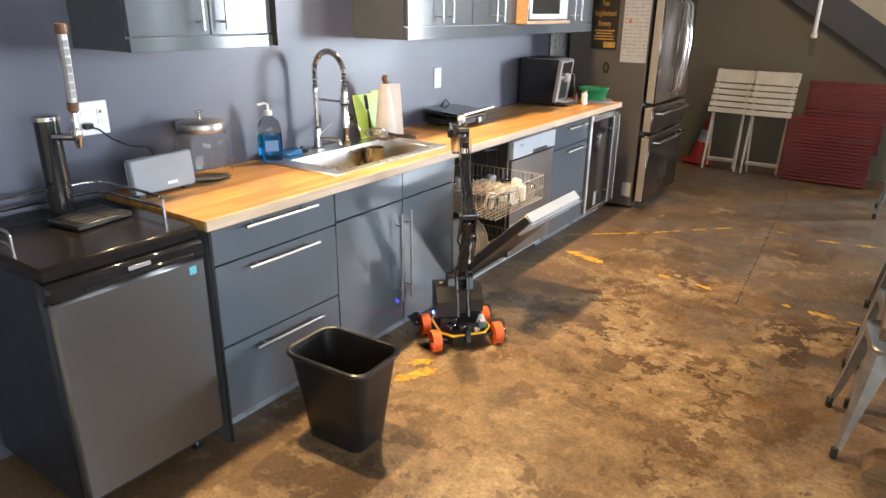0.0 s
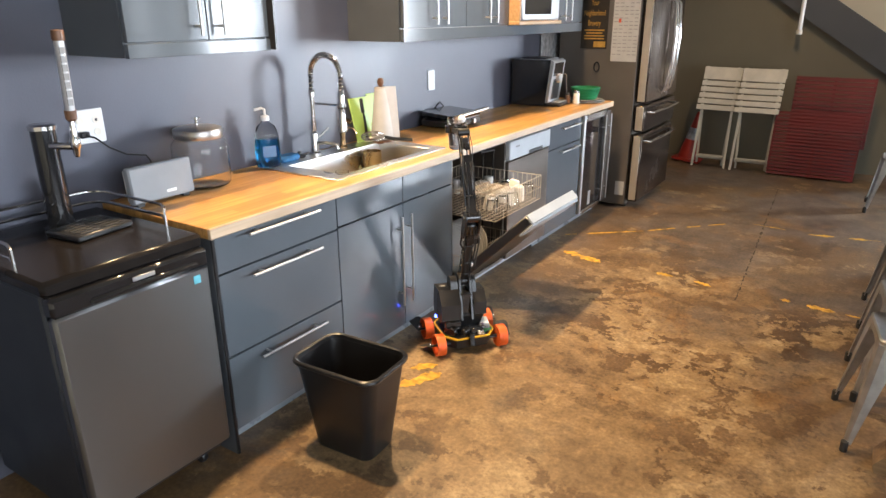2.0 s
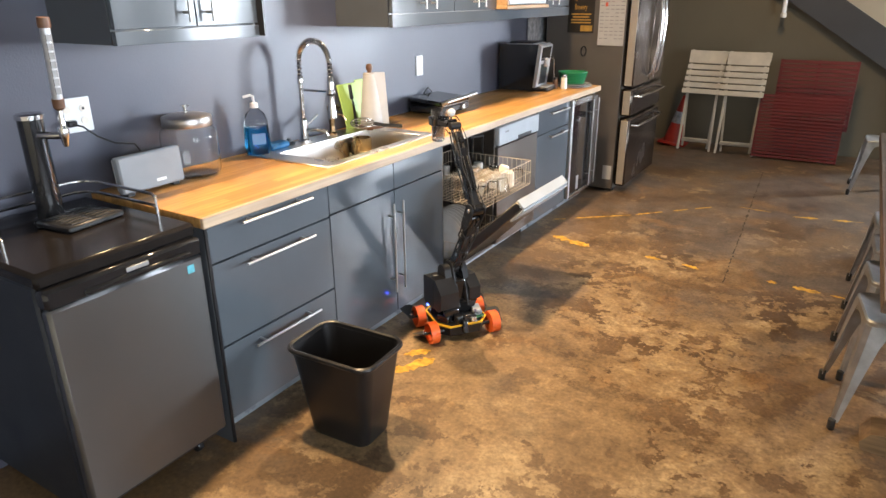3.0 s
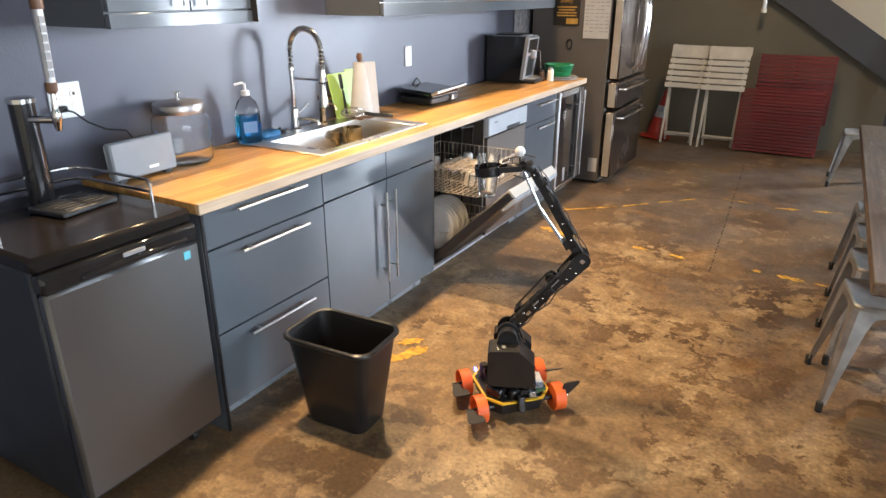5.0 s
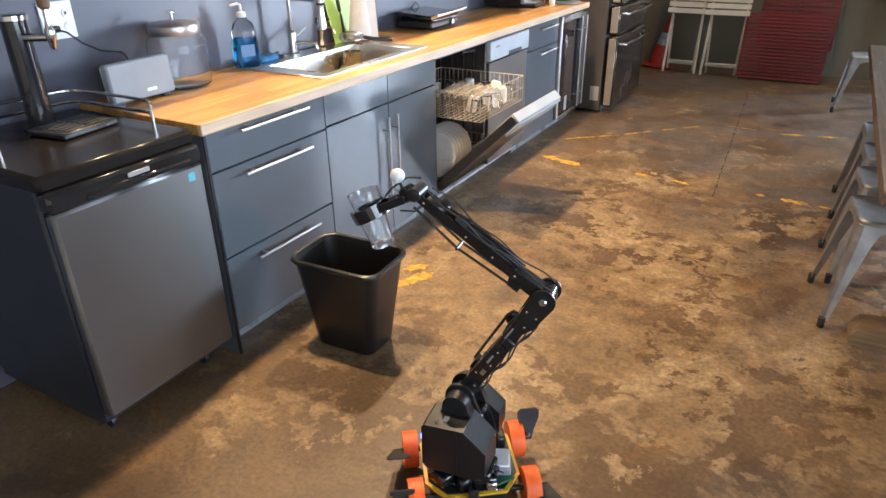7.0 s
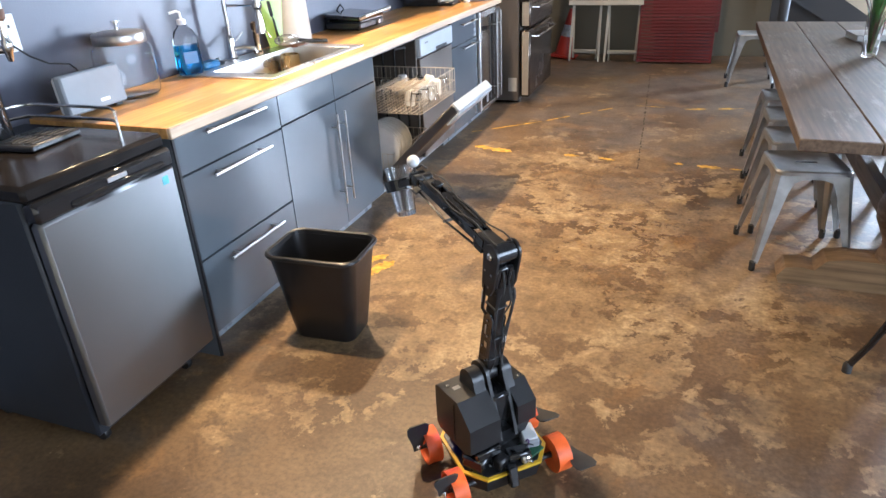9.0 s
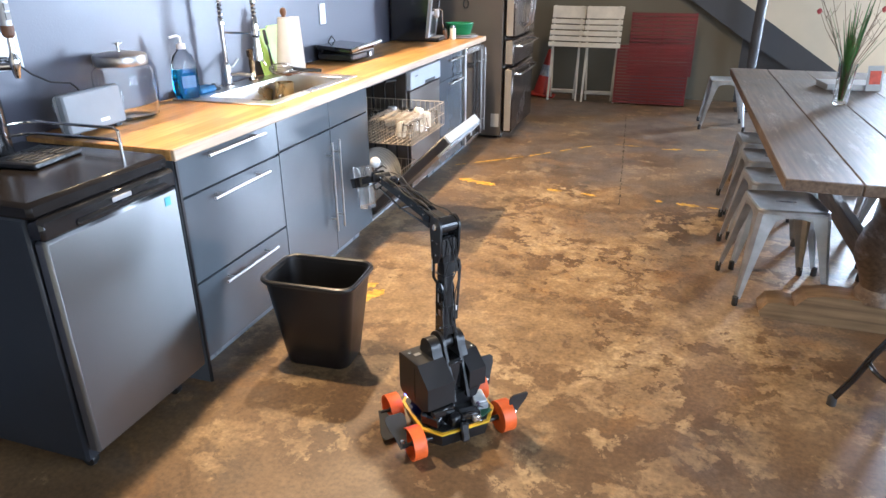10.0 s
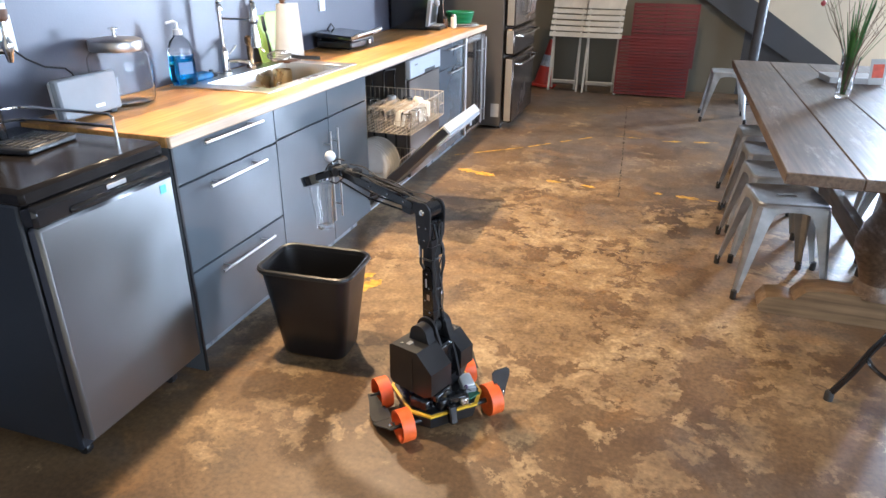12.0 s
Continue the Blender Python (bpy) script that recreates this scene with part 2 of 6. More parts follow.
M["kick"] = mat("grey_plinth_board", (0.15, 0.165, 0.18), 0.3, vary=0.12, scale=8, bump=0.01)
M["butcher"] = wood_material("butcher_block", (0.40, 0.205, 0.062), (0.64, 0.385, 0.135), 1, 0.042, 0.55, 0.34, 0.45)
M["butcher_edge"] = wood_material("butcher_block_edge", (0.42, 0.30, 0.19), (0.62, 0.47, 0.32), 1, 0.0, 0.5, 0.4, 0.4)
M["steel"] = mat("brushed_steel", (0.60, 0.59, 0.57), 0.24, 1.0, vary=0.06, scale=5, fine=220, bump=0.02, anis=0.5)
M["sink_steel"] = mat("bright_sink_steel", (0.72, 0.71, 0.69), 0.30, 1.0, vary=0.06, scale=6, fine=220, bump=0.02)
M["dark_steel"] = mat("brushed_dark_steel", (0.165, 0.147, 0.132), 0.33, 1.0, vary=0.08, scale=3, fine=220, bump=0.02, anis=0.5)
M["keg_steel"] = mat("brushed_grey_steel", (0.275, 0.278, 0.281), 0.44, 1.0, vary=0.06, scale=2, fine=260, bump=0.004, anis=0.85, rough_vary=0.04, brushed="Z")
M["chrome"] = mat("polished_chrome", (0.66, 0.65, 0.64), 0.16, 1.0, vary=0.03, bump=0.0, rough_vary=0.05)
M["nickel"] = mat("satin_nickel_bar", (0.50, 0.495, 0.485), 0.40, 1.0, vary=0.04, bump=0.0)
M["galv"] = mat("galvanised_sheet", (0.42, 0.43, 0.435), 0.45, 1.0, vary=0.22, scale=14, fine=120, bump=0.02, rough_vary=0.15)
M["black_gloss"] = mat("black_gloss_enamel", (0.012, 0.012, 0.013), 0.12, vary=0.2, scale=6, bump=0.004, coat=0.3, rough_vary=0.05)
M["black"] = mat("black_plastic", (0.013, 0.013, 0.014), 0.34, vary=0.25, scale=10, fine=200, bump=0.03)
M["black_soft"] = mat("black_bin_plastic", (0.012, 0.0115, 0.0118), 0.33, vary=0.2, scale=8, fine=260, bump=0.04)
M["black_top"] = mat("black_pebbled_laminate", (0.013, 0.011, 0.010), 0.20, vary=0.2, scale=8, fine=240, bump=0.015, rough_vary=0.05, ior=1.32)
# keg side: the bluish sheen on the black is put into the colour
M["keg_black"] = mat("black_side_with_blue_sheen", (0.020, 0.024, 0.031), 0.42, vary=0.15, scale=4, fine=240, bump=0.05)
M["rubber"] = mat("black_rubber", (0.03, 0.03, 0.03), 0.7, vary=0.3, scale=20, bump=0.05)
M["strip"] = mat("pale_grey_steel_strip", (0.36, 0.385, 0.41), 0.35, vary=0.06, bump=0.01)
# refrigerator doors: the dark room they reflect is put into this brown
M["fridge_front"] = mat("steel_with_dark_reflection", (0.15, 0.118, 0.098), 0.24, 1.0, vary=0.08, scale=3, fine=220, bump=0.01, anis=0.4)
M["fridge_side"] = mat("brown_grey_enamel_side", (0.135, 0.118, 0.102), 0.42, 0.2, vary=0.1, scale=3, fine=200, bump=0.02)
# refrigerator door edges: lamp light is put into this paler, warmer steel
M["edge_steel"] = mat("warm_lit_edge_steel", (0.55, 0.49, 0.41), 0.5, 0.7, vary=0.06, bump=0.01)
M["lid_steel"] = mat("satin_lid_steel", (0.42, 0.40, 0.38), 0.36, 1.0, vary=0.06, scale=5, bump=0.01)
M["white_plastic"] = mat("white_plastic", (0.72, 0.73, 0.74), 0.35, vary=0.04, bump=0.01)
M["ivory"] = mat("ivory_plastic", (0.70, 0.66, 0.58), 0.4, vary=0.06, bump=0.01)
M["white_paint"] = mat("white_painted_wood", (0.52, 0.48, 0.40), 0.5, vary=0.12, scale=9, bump=0.04)
M["red_paint"] = mat("red_painted_steel", (0.140, 0.013, 0.012), 0.45, vary=0.18, scale=4, bump=0.02)
M["orange"] = mat("orange_printed_plastic", (0.80, 0.13, 0.018), 0.5, vary=0.12, scale=30, fine=300, bump=0.06)
M["yellow"] = mat("yellow_sheet", (0.66, 0.40, 0.02), 0.45, vary=0.15, scale=12, bump=0.02)
M["yellow_paint"] = mat("worn_yellow_floor_paint", (0.56, 0.31, 0.03), 0.5, vary=0.5, scale=25, bump=0.06)
M["joint_dirt"] = mat("dark_joint_dirt", (0.060, 0.044, 0.031), 0.6, vary=0.5, scale=40, bump=0.05)
M["green"] = mat("green_plastic", (0.02, 0.20, 0.075), 0.35, vary=0.12, scale=15, bump=0.02)
M["lime"] = mat("lime_plastic_board", (0.36, 0.52, 0.12), 0.45, vary=0.08, scale=15, bump=0.02)
M["paper"] = mat("white_paper", (0.50, 0.49, 0.47), 0.85, vary=0.05, scale=20, bump=0.05)
M["grey_paper"] = mat("printed_grey_sheet", (0.30, 0.31, 0.33), 0.6, vary=0.4, scale=26, bump=0.01)
M["ink"] = mat("grey_ink", (0.25, 0.25, 0.25), 0.8, vary=0.2, bump=0.0)
M["poster"] = mat("black_poster", (0.028, 0.022, 0.016), 0.5, vary=0.3, scale=20, bump=0.01)
M["gold_ink"] = mat("gold_ink", (0.45, 0.26, 0.05), 0.5, vary=0.2, scale=30, bump=0.0)
M["blue_soap"] = glass_material("blue_soap", (0.05, 0.42, 0.85), 0.02, 1.36)
M["blue_solid"] = mat("blue_sponge", (0.02, 0.13, 0.30), 0.7, vary=0.2, scale=40, bump=0.1)
M["glass"] = glass_material("clear_glass", (0.97, 0.98, 0.98), 0.0)
M["thin_glass"] = glass_material("thin_clear_glass", (0.97, 0.985, 0.985), 0.0, 1.21)
M["acrylic"] = glass_material("clear_cup_plastic", (0.98, 0.985, 0.985), 0.08, 1.38)
M["table_wood"] = wood_material("weathered_table_wood", (0.066, 0.042, 0.027), (0.175, 0.122, 0.082), 1, 0.0, 1.0, 0.46, 1.0, 0.55)
M["trestle_wood"] = wood_material("brown_trestle_wood", (0.11, 0.07, 0.035), (0.27, 0.18, 0.095), 0, 0.0, 1.0, 0.42, 0.8)
M["brown_wood"] = mat("brown_turned_wood", (0.14, 0.065, 0.030), 0.4, vary=0.3, scale=30, bump=0.03)
M["shelf_wood"] = wood_material("pale_shelf_wood", (0.30, 0.18, 0.085), (0.44, 0.28, 0.14), 1, 0.0, 1.0, 0.4, 0.5)
M["speaker"] = mat("grey_speaker_cloth", (0.25, 0.265, 0.28), 0.75, vary=0.06, scale=12, fine=900, bump=0.08)
M["leaf"] = mat("green_blade", (0.06, 0.15, 0.03), 0.45, vary=0.3, scale=20, bump=0.02)
M["twig"] = mat("dry_twig", (0.13, 0.07, 0.04), 0.7, vary=0.3, scale=30, bump=0.05)
M["rose"] = mat("pink_bud", (0.55, 0.10, 0.10), 0.6, vary=0.25, scale=40, bump=0.03)
M["cone"] = mat("orange_red_cone", (0.312, 0.021, 0.009), 0.5, vary=0.12, scale=8, bump=0.02)
M["poster_red"] = mat("orange_red_print", (0.65, 0.10, 0.05), 0.6, vary=0.2, scale=30, bump=0.0)
M["bronze"] = mat("aged_bronze", (0.30, 0.20, 0.11), 0.25, 1.0, vary=0.2, scale=30, bump=0.01)
# beaker steel: the warm reflection is put into the base colour
M["gold"] = mat("steel_with_warm_reflection", (0.55, 0.40, 0.20), 0.3, 1.0, vary=0.08, scale=8, bump=0.01)
M["tan_metal"] = mat("tan_coated_wire", (0.42, 0.35, 0.26), 0.4, vary=0.12, scale=40, bump=0.01)
M["china"] = mat("white_glazed_china", (0.50, 0.49, 0.47), 0.15, vary=0.05, scale=20, bump=0.0, coat=0.3)
M["teal"] = mat("pale_teal_print", (0.12, 0.42, 0.50), 0.5, vary=0.15, scale=60, bump=0.0)
M["chalk_blue"] = mat("dull_blue_plastic", (0.10, 0.22, 0.42), 0.4, vary=0.1, bump=0.01)
M["silver"] = mat("silver_plastic", (0.48, 0.48, 0.49), 0.32, 0.6, vary=0.06, bump=0.01)
M["screw"] = mat("bright_screw", (0.7, 0.7, 0.7), 0.25, 1.0, vary=0.05, bump=0.0)
M["purple"] = mat("purple_wire", (0.10, 0.04, 0.16), 0.5, vary=0.1, bump=0.0)
M["green_board"] = mat("green_circuit_board", (0.02, 0.10, 0.05), 0.4, vary=0.3, scale=60, bump=0.05)
M["sky_glow"] = glow_material("bright_overcast", (0.90, 0.95, 1.0), 8.0)
M["led_blue"] = glow_material("blue_led", (0.05, 0.08, 1.0), 25.0)


# ---- mesh helpers ----
def bx(bm, c, s, bevel=0.0, m=None):
    """Add a box (centre, size), chamfered by bevel, turned by m."""
    hx, hy, hz = s[0] / 2, s[1] / 2, s[2] / 2
    b = min(bevel, hx * 0.95, hy * 0.95, hz * 0.95)
    vs = []
    for i in (-1, 1):
        for j in (-1, 1):
            for k in (-1, 1):
                if b > 0:
                    vs += [(i * hx, j * (hy - b), k * (hz - b)), (i * (hx - b), j * hy, k * (hz - b)), (i * (hx - b), j * (hy - b), k * hz)]
                else:
                    vs.append((i * hx, j * hy, k * hz))
    off = Vector(c)
    made = [bm.verts.new((m.to_3x3() @ Vector(v) if m else Vector(v)) + off) for v in vs]
    bmesh.ops.convex_hull(bm, input=made)
    return bm


def hull(bm, pts):
    bmesh.ops.convex_hull(bm, input=[bm.verts.new(p) for p in pts])
    return bm


def ring_faces(bm, rings, closed_ends=True):
    for a, b in zip(rings, rings[1:]):
        k = len(a)
        for i in range(k):
            bm.faces.new((a[i], a[(i + 1) % k], b[(i + 1) % k], b[i]))
    if closed_ends:
        bm.faces.new(list(reversed(rings[0])))
        bm.faces.new(rings[-1])


def tube(bm, pts, r, seg=8, r1=None, ends=True):
    """A tube along a polyline."""
    pts = [Vector(p) for p in pts]
    rings, side = [], None
    for i, p in enumerate(pts):
        d = (pts[min(i + 1, len(pts) - 1)] - pts[max(i - 1, 0)]).normalized()
        if side is None:
            side = d.orthogonal().normalized()
        side = (side - d * side.dot(d)).normalized()
        up = d.cross(side)
        rad = r if r1 is None else r + (r1 - r) * i / (len(pts) - 1)
        rings.append([bm.verts.new(p + (side * math.cos(a) + up * math.sin(a)) * rad) for a in [2 * math.pi * j / seg for j in range(seg)]])
    ring_faces(bm, rings, ends)
    return bm


def lathe(bm, prof, seg=24, m=None, caps=True):
    """Turn a profile of (radius, height) about z, placed by m."""
    m = m or Matrix()
    rings = [[bm.verts.new(m @ Vector((r * math.cos(2 * math.pi * j / seg), r * math.sin(2 * math.pi * j / seg), z))) for j in range(seg)] for r, z in prof]
    ring_faces(bm, rings, caps)
    return bm


def prism(bm, poly, m, depth):
    """A flat polygon (x, y) given thickness along z, placed by m."""
    lo = [bm.verts.new(m @ Vector((x, y, 0))) for x, y in poly]
    hi = [bm.verts.new(m @ Vector((x, y, depth))) for x, y in poly]
    k = len(poly)
    bm.faces.new(list(reversed(lo)))
    bm.faces.new(hi)
    for i in range(k):
        bm.faces.new((lo[i], lo[(i + 1) % k], hi[(i + 1) % k], hi[i]))
    return bm


def B():
    return bmesh.new()


def part(name, bm, material, parent=None, label="", smooth=True):
    """Link a bmesh as one mesh object, under a thing where one is given."""
    bmesh.ops.recalc_face_normals(bm, faces=bm.faces)
    me = bpy.data.meshes.new(name)
    bm.to_mesh(me)
    bm.free()
    if smooth:
        me.shade_smooth()
        me.set_sharp_from_angle(angle=radians(38))
    for k in material if isinstance(material, (list, tuple)) else [material]:
        me.materials.append(M[k])
    ob = new(name, me)
    if parent:
        ob.parent = parent
    if label:
        ob["label"] = label
    return ob


def thing(name, place, label, category, group=""):
    ob = new(name)
    ob.empty_display_size = 0.1
    ob.matrix_world = place if isinstance(place, Matrix) else pose(*place)
    return tagged(ob, label, category, group)


def structure(name, bm, material, label, category="wall", smooth=False):
    return tagged(part(name, bm, material, None, "", smooth), label, category, "", "structure")


# ---- the large structure ----
X0, X1, Y0, Y1, YN = WALL_X, ROOM_X, ROOM_Y0, ROOM_Y1, ROOM_YN
structure("floor", bx(B(), ((X0 + X1) / 2, (Y0 + YN + 0.2) / 2, -0.1), (X1 - X0 + 0.6, YN - Y0 + 0.8, 0.2)), "floor", "brown stained and worn concrete floor", "floor")
structure("ceiling", bx(B(), ((X0 + X1) / 2, (Y0 + YN + 0.2) / 2, CEIL_Z + 0.1), (X1 - X0 + 0.6, YN - Y0 + 0.8, 0.2)), "ceiling", "dark painted ceiling", "ceiling")
structure("wall_west", bx(B(), (X0 - 0.1, (Y0 + YN + 0.2) / 2, CEIL_Z / 2), (0.2, YN - Y0 + 0.6, CEIL_Z)), "wall", "slate grey painted kitchen wall")
structure("wall_south", bx(B(), ((X0 + X1) / 2, Y0 - 0.1, CEIL_Z / 2), (X1 - X0, 0.2, CEIL_Z)), "beige_wall", "plain beige wall behind")
NX0, NX1, NZ0, NZ1 = 3.12, 4.18, 1.85, 3.05
bm = B()
bx(bm, ((X0 + NX0) / 2, YN, CEIL_Z / 2), (NX0 - X0, 0.2, CEIL_Z))
bx(bm, ((NX1 + X1) / 2, YN, CEIL_Z / 2), (X1 - NX1, 0.2, CEIL_Z))
bx(bm, ((NX0 + NX1) / 2, YN, NZ0 / 2), (NX1 - NX0, 0.2, NZ0))
bx(bm, ((NX0 + NX1) / 2, YN, (NZ1 + CEIL_Z) / 2), (NX1 - NX0, 0.2, CEIL_Z - NZ1))
structure("wall_north", bm, "beige_wall", "beige wall at the far end of the room")
hw = tagged(new("window_5"), "high window at the far end of the room", "window", "", "structure")
bm = B()
frame_x = ((NX0 + 0.02, NZ0, NZ1), (NX1 - 0.02, NZ0, NZ1))
for x, z0, z1 in frame_x:
    bx(bm, (x, YN, (z0 + z1) / 2), (0.04, 0.05, z1 - z0))
for z in (NZ0 + 0.02, NZ1 - 0.02):
    bx(bm, ((NX0 + NX1) / 2, YN, z), (NX1 - NX0 - 0.08, 0.05, 0.04))
part("window_frame", bm, "black", hw)
# stair enclosure: olive wall, charcoal band for stringer and the shade below it, beige beyond


def slope(x):
    return 1.735 - 0.66 * (x + 0.62)


def upright(bm, poly, y, t):
    return prism(bm, poly, Matrix.Translation((0, y, 0)) @ pose(0, 0, 0, 90), t)


# its unseen right end, x 2.7, is placed to cut off window light
structure("wall_behind_stair", bx(B(), ((X0 + 2.7) / 2, Y1 + 1.0, CEIL_Z / 2), (2.7 - X0, 0.15, CEIL_Z)), "beige_wall", "beige wall along the far side of the stairs")
structure("wall_stair", upright(B(), [(-2.485, 0), (0.42, 0), (0.42, slope(0.42) - 0.05), (-2.485, slope(-2.485) - 0.05)], Y1 + 0.1, 0.1), "back_wall", "olive grey wall under the staircase")
structure("wall_stringer", upright(B(), [(0.422, 0), (1.93, 0), (0.422, slope(0.422) - 0.05)], Y1 + 0.1, 0.1), "dark_wall", "charcoal painted wall below a sloping stair edge")
structure("stair_shade_band", upright(B(), [(-2.48, slope(-2.48) - 0.34), (0.42, slope(0.42) - 0.34), (1.60, slope(1.60) - 0.27), (1.95, 0.0), (2.00, 0.0), (-2.48, slope(-2.48))], Y1 - 0.004, 0.10), "dark_wall", "charcoal sloping stair stringer with the shade below it painted in")
# long wall with glazed openings
bm = B()
ys = [Y0] + [v for o in OPENINGS for v in o[:2]] + [YN - 0.1]
for a, b in zip(ys[::2], ys[1::2]):
    bx(bm, (X1 + 0.1, (a + b) / 2, CEIL_Z / 2), (0.2, b - a, CEIL_Z))
for a, b, z0, z1 in OPENINGS:
    bx(bm, (X1 + 0.1, (a + b) / 2, z0 / 2), (0.2, b - a, z0))
    bx(bm, (X1 + 0.1, (a + b) / 2, (z1 + CEIL_Z) / 2), (0.2, b - a, CEIL_Z - z1))
structure("wall_east", bm, "dark_wall", "dark wall with large glazed openings")
for k, (a, b, z0, z1) in enumerate(OPENINGS):
    w = tagged(new("window_%d" % (k + 1)), "large glazed window with dark mullions, out of view", "window", "", "structure")
    bm = B()
    n = max(1, round((b - a) / 0.6))
    for i in range(n + 1):
        bx(bm, (X1 + 0.09, a + (b - a) * i / n, (z0 + z1) / 2), (0.05, 0.07, z1 - z0))
    rows = max(2, round((z1 - z0) / 0.5))
    for i in range(rows + 1):
        bx(bm, (X1 + 0.09, (a + b) / 2, z0 + (z1 - z0) * i / rows), (0.04, b - a, 0.07))
    part("window_frame", bm, "black", w)
structure("backdrop_north", bx(B(), (3.0, YN + 2.4, 2.5), (6, 0.02, 4)), "sky_glow", "bright overcast daylight outside", "backdrop")
structure("backdrop", bx(B(), (X1 + 2.6, 5.5, 2.2), (0.02, 20, 5.0)), "sky_glow", "bright overcast daylight outside", "backdrop")


# ---- kitchen run ----
def bar_handle(parent, y0, y1, z0, z1, off=0.035, x=0.0, name="handle"):
    """A round bar handle on two posts, on a front at local x."""
    bm = B()
    a, b = Vector((x + off, y0, z0)), Vector((x + off, y1, z1))
    tube(bm, [a, b], 0.0052, 10)
    for f in (0.14, 0.86):
        p = a.lerp(b, f)
        tube(bm, [(x - 0.004, p.y, p.z), (x + off, p.y, p.z)], 0.0045, 8)
    return part(name, bm, "nickel", parent, "satin nickel bar handle")


def front(parent, y0, y1, z0, z1, name="door", mt="cabinet", t=0.019, gap=0.002):
    """A lacquered front panel; the thing's local x = 0 is its face."""
    bm = B()
    bx(bm, (-t / 2, (y0 + y1) / 2, (z0 + z1) / 2), (t, y1 - y0 - 2 * gap, z1 - z0 - 2 * gap), 0.0015)
    return part(name, bm, mt, parent)


def carcass(parent, y0, y1, z0=0.10, z1=0.877, depth=0.59, mt="carcass"):
    bm = B()
    bx(bm, (-0.022 - depth / 2, (y0 + y1) / 2, (z0 + z1) / 2), (depth, y1 - y0 - 0.001, z1 - z0))
    part("body", bm, mt, parent)


K = (FRONT_X, 0, 0)
drawers = thing("drawer_cabinet", K, "grey gloss base cabinet with three drawers under the worktop", "cabinet")
carcass(drawers, 1.475, 2.095)
for z0, z1, zh in ((0.735, 0.877, 0.866), (0.408, 0.732, 0.700), (0.10, 0.405, 0.366)):
    f = front(drawers, 1.475, 2.095, z0, z1, "drawer_front")
    h = bar_handle(f, 1.605, 1.965, min(zh, z1 - 0.02), min(zh, z1 - 0.02))
sinkc = thing("sink_cabinet", K, "grey gloss sink cabinet with two doors and false drawers", "cabinet")
carcass(sinkc, 2.096, 3.0, 0.10, 0.70)
for y0, y1 in ((2.096, 2.56), (2.56, 3.0)):
    front(sinkc, y0, y1, 0.742, 0.877, "drawer_front")
    f = front(sinkc, y0, y1, 0.10, 0.739, "door")
    yh = 2.508 if y0 < 2.3 else 2.583
    bar_handle(f, yh, yh, 0.232, 0.687)
endp = thing("end_panel", K, "narrow grey end panel between cabinet and keg cooler", "panel")
part("board", bx(B(), (-0.30, 1.466, 0.44), (0.60, 0.014, 0.874), 0.001), "carcass", endp)
part("edge_strip", bx(B(), (0.004, 1.466, 0.44), (0.008, 0.012, 0.874), 0.001), "black", endp)

far_drawers = thing("drawer_cabinet", K, "grey gloss narrow drawer cabinet beside the wine cooler", "cabinet")
carcass(far_drawers, 4.215, 4.80)
for z0, z1, zh in ((0.705, 0.877, 0.835), (0.30, 0.702, 0.672), (0.10, 0.297, 0.25)):
    f = front(far_drawers, 4.215, 4.80, z0, z1, "drawer_front")
    bar_handle(f, 4.39, 4.72, zh, zh)

# closed dishwasher with a pale control strip
dw2 = thing("dishwasher", K, "closed dark steel dishwasher with a white control strip", "dishwasher")
carcass(dw2, 3.625, 4.213, 0.10, 0.87)
part("door", bx(B(), (-0.006, 3.919, 0.425), (0.026, 0.582, 0.63), 0.004), "dark_steel", dw2)
strip = part("control_strip", bx(B(), (-0.002, 3.919, 0.805), (0.034, 0.582, 0.115), 0.006), "strip", dw2, "white control strip with a dark mark")
part("grip_slot", bx(B(), (0.014, 3.99, 0.762), (0.006, 0.20, 0.022), 0.002), "black", strip)
part("mark", bx(B(), (0.0155, 3.73, 0.825), (0.001, 0.05, 0.010)), "ink", strip)

# open dishwasher: tub, racks, lowered door
dw = thing("dishwasher", K, "open dishwasher with racks pulled out and crockery inside", "dishwasher")
bm = B()
bx(bm, (-0.56, 3.3125, 0.49), (0.02, 0.60, 0.76))
bx(bm, (-0.29, 3.011, 0.49), (0.56, 0.018, 0.76))
bx(bm, (-0.29, 3.614, 0.49), (0.56, 0.018, 0.76))
bx(bm, (-0.29, 3.3125, 0.115), (0.56, 0.60, 0.02))
bx(bm, (-0.29, 3.3125, 0.867), (0.56, 0.60, 0.014))
part("tub", bm, "dark_steel", dw, "dim stainless tub")
bm = B()
tube(bm, [(-0.545, 3.30, 0.15), (-0.545, 3.30, 0.80)], 0.012)
tube(bm, [(-0.545, 3.30, 0.80), (-0.3, 3.30, 0.83)], 0.010)
for y in (3.14, 3.42, 3.5):
    tube(bm, [(-0.54, y, 0.15), (-0.54, y, 0.84)], 0.006)
part("spray_pipe", bm, "black", dw)
for x in (-0.47, -0.39, -0.31, -0.23, -0.15, -0.08):
    bm = B()
    tube(bm, [(x, 3.600, 0.20), (x, 3.592, 0.78), (x + 0.02, 3.560, 0.82), (x + 0.02, 3.40, 0.835)], 0.007, 8)
    part("tub_rib", bm, "black", dw)


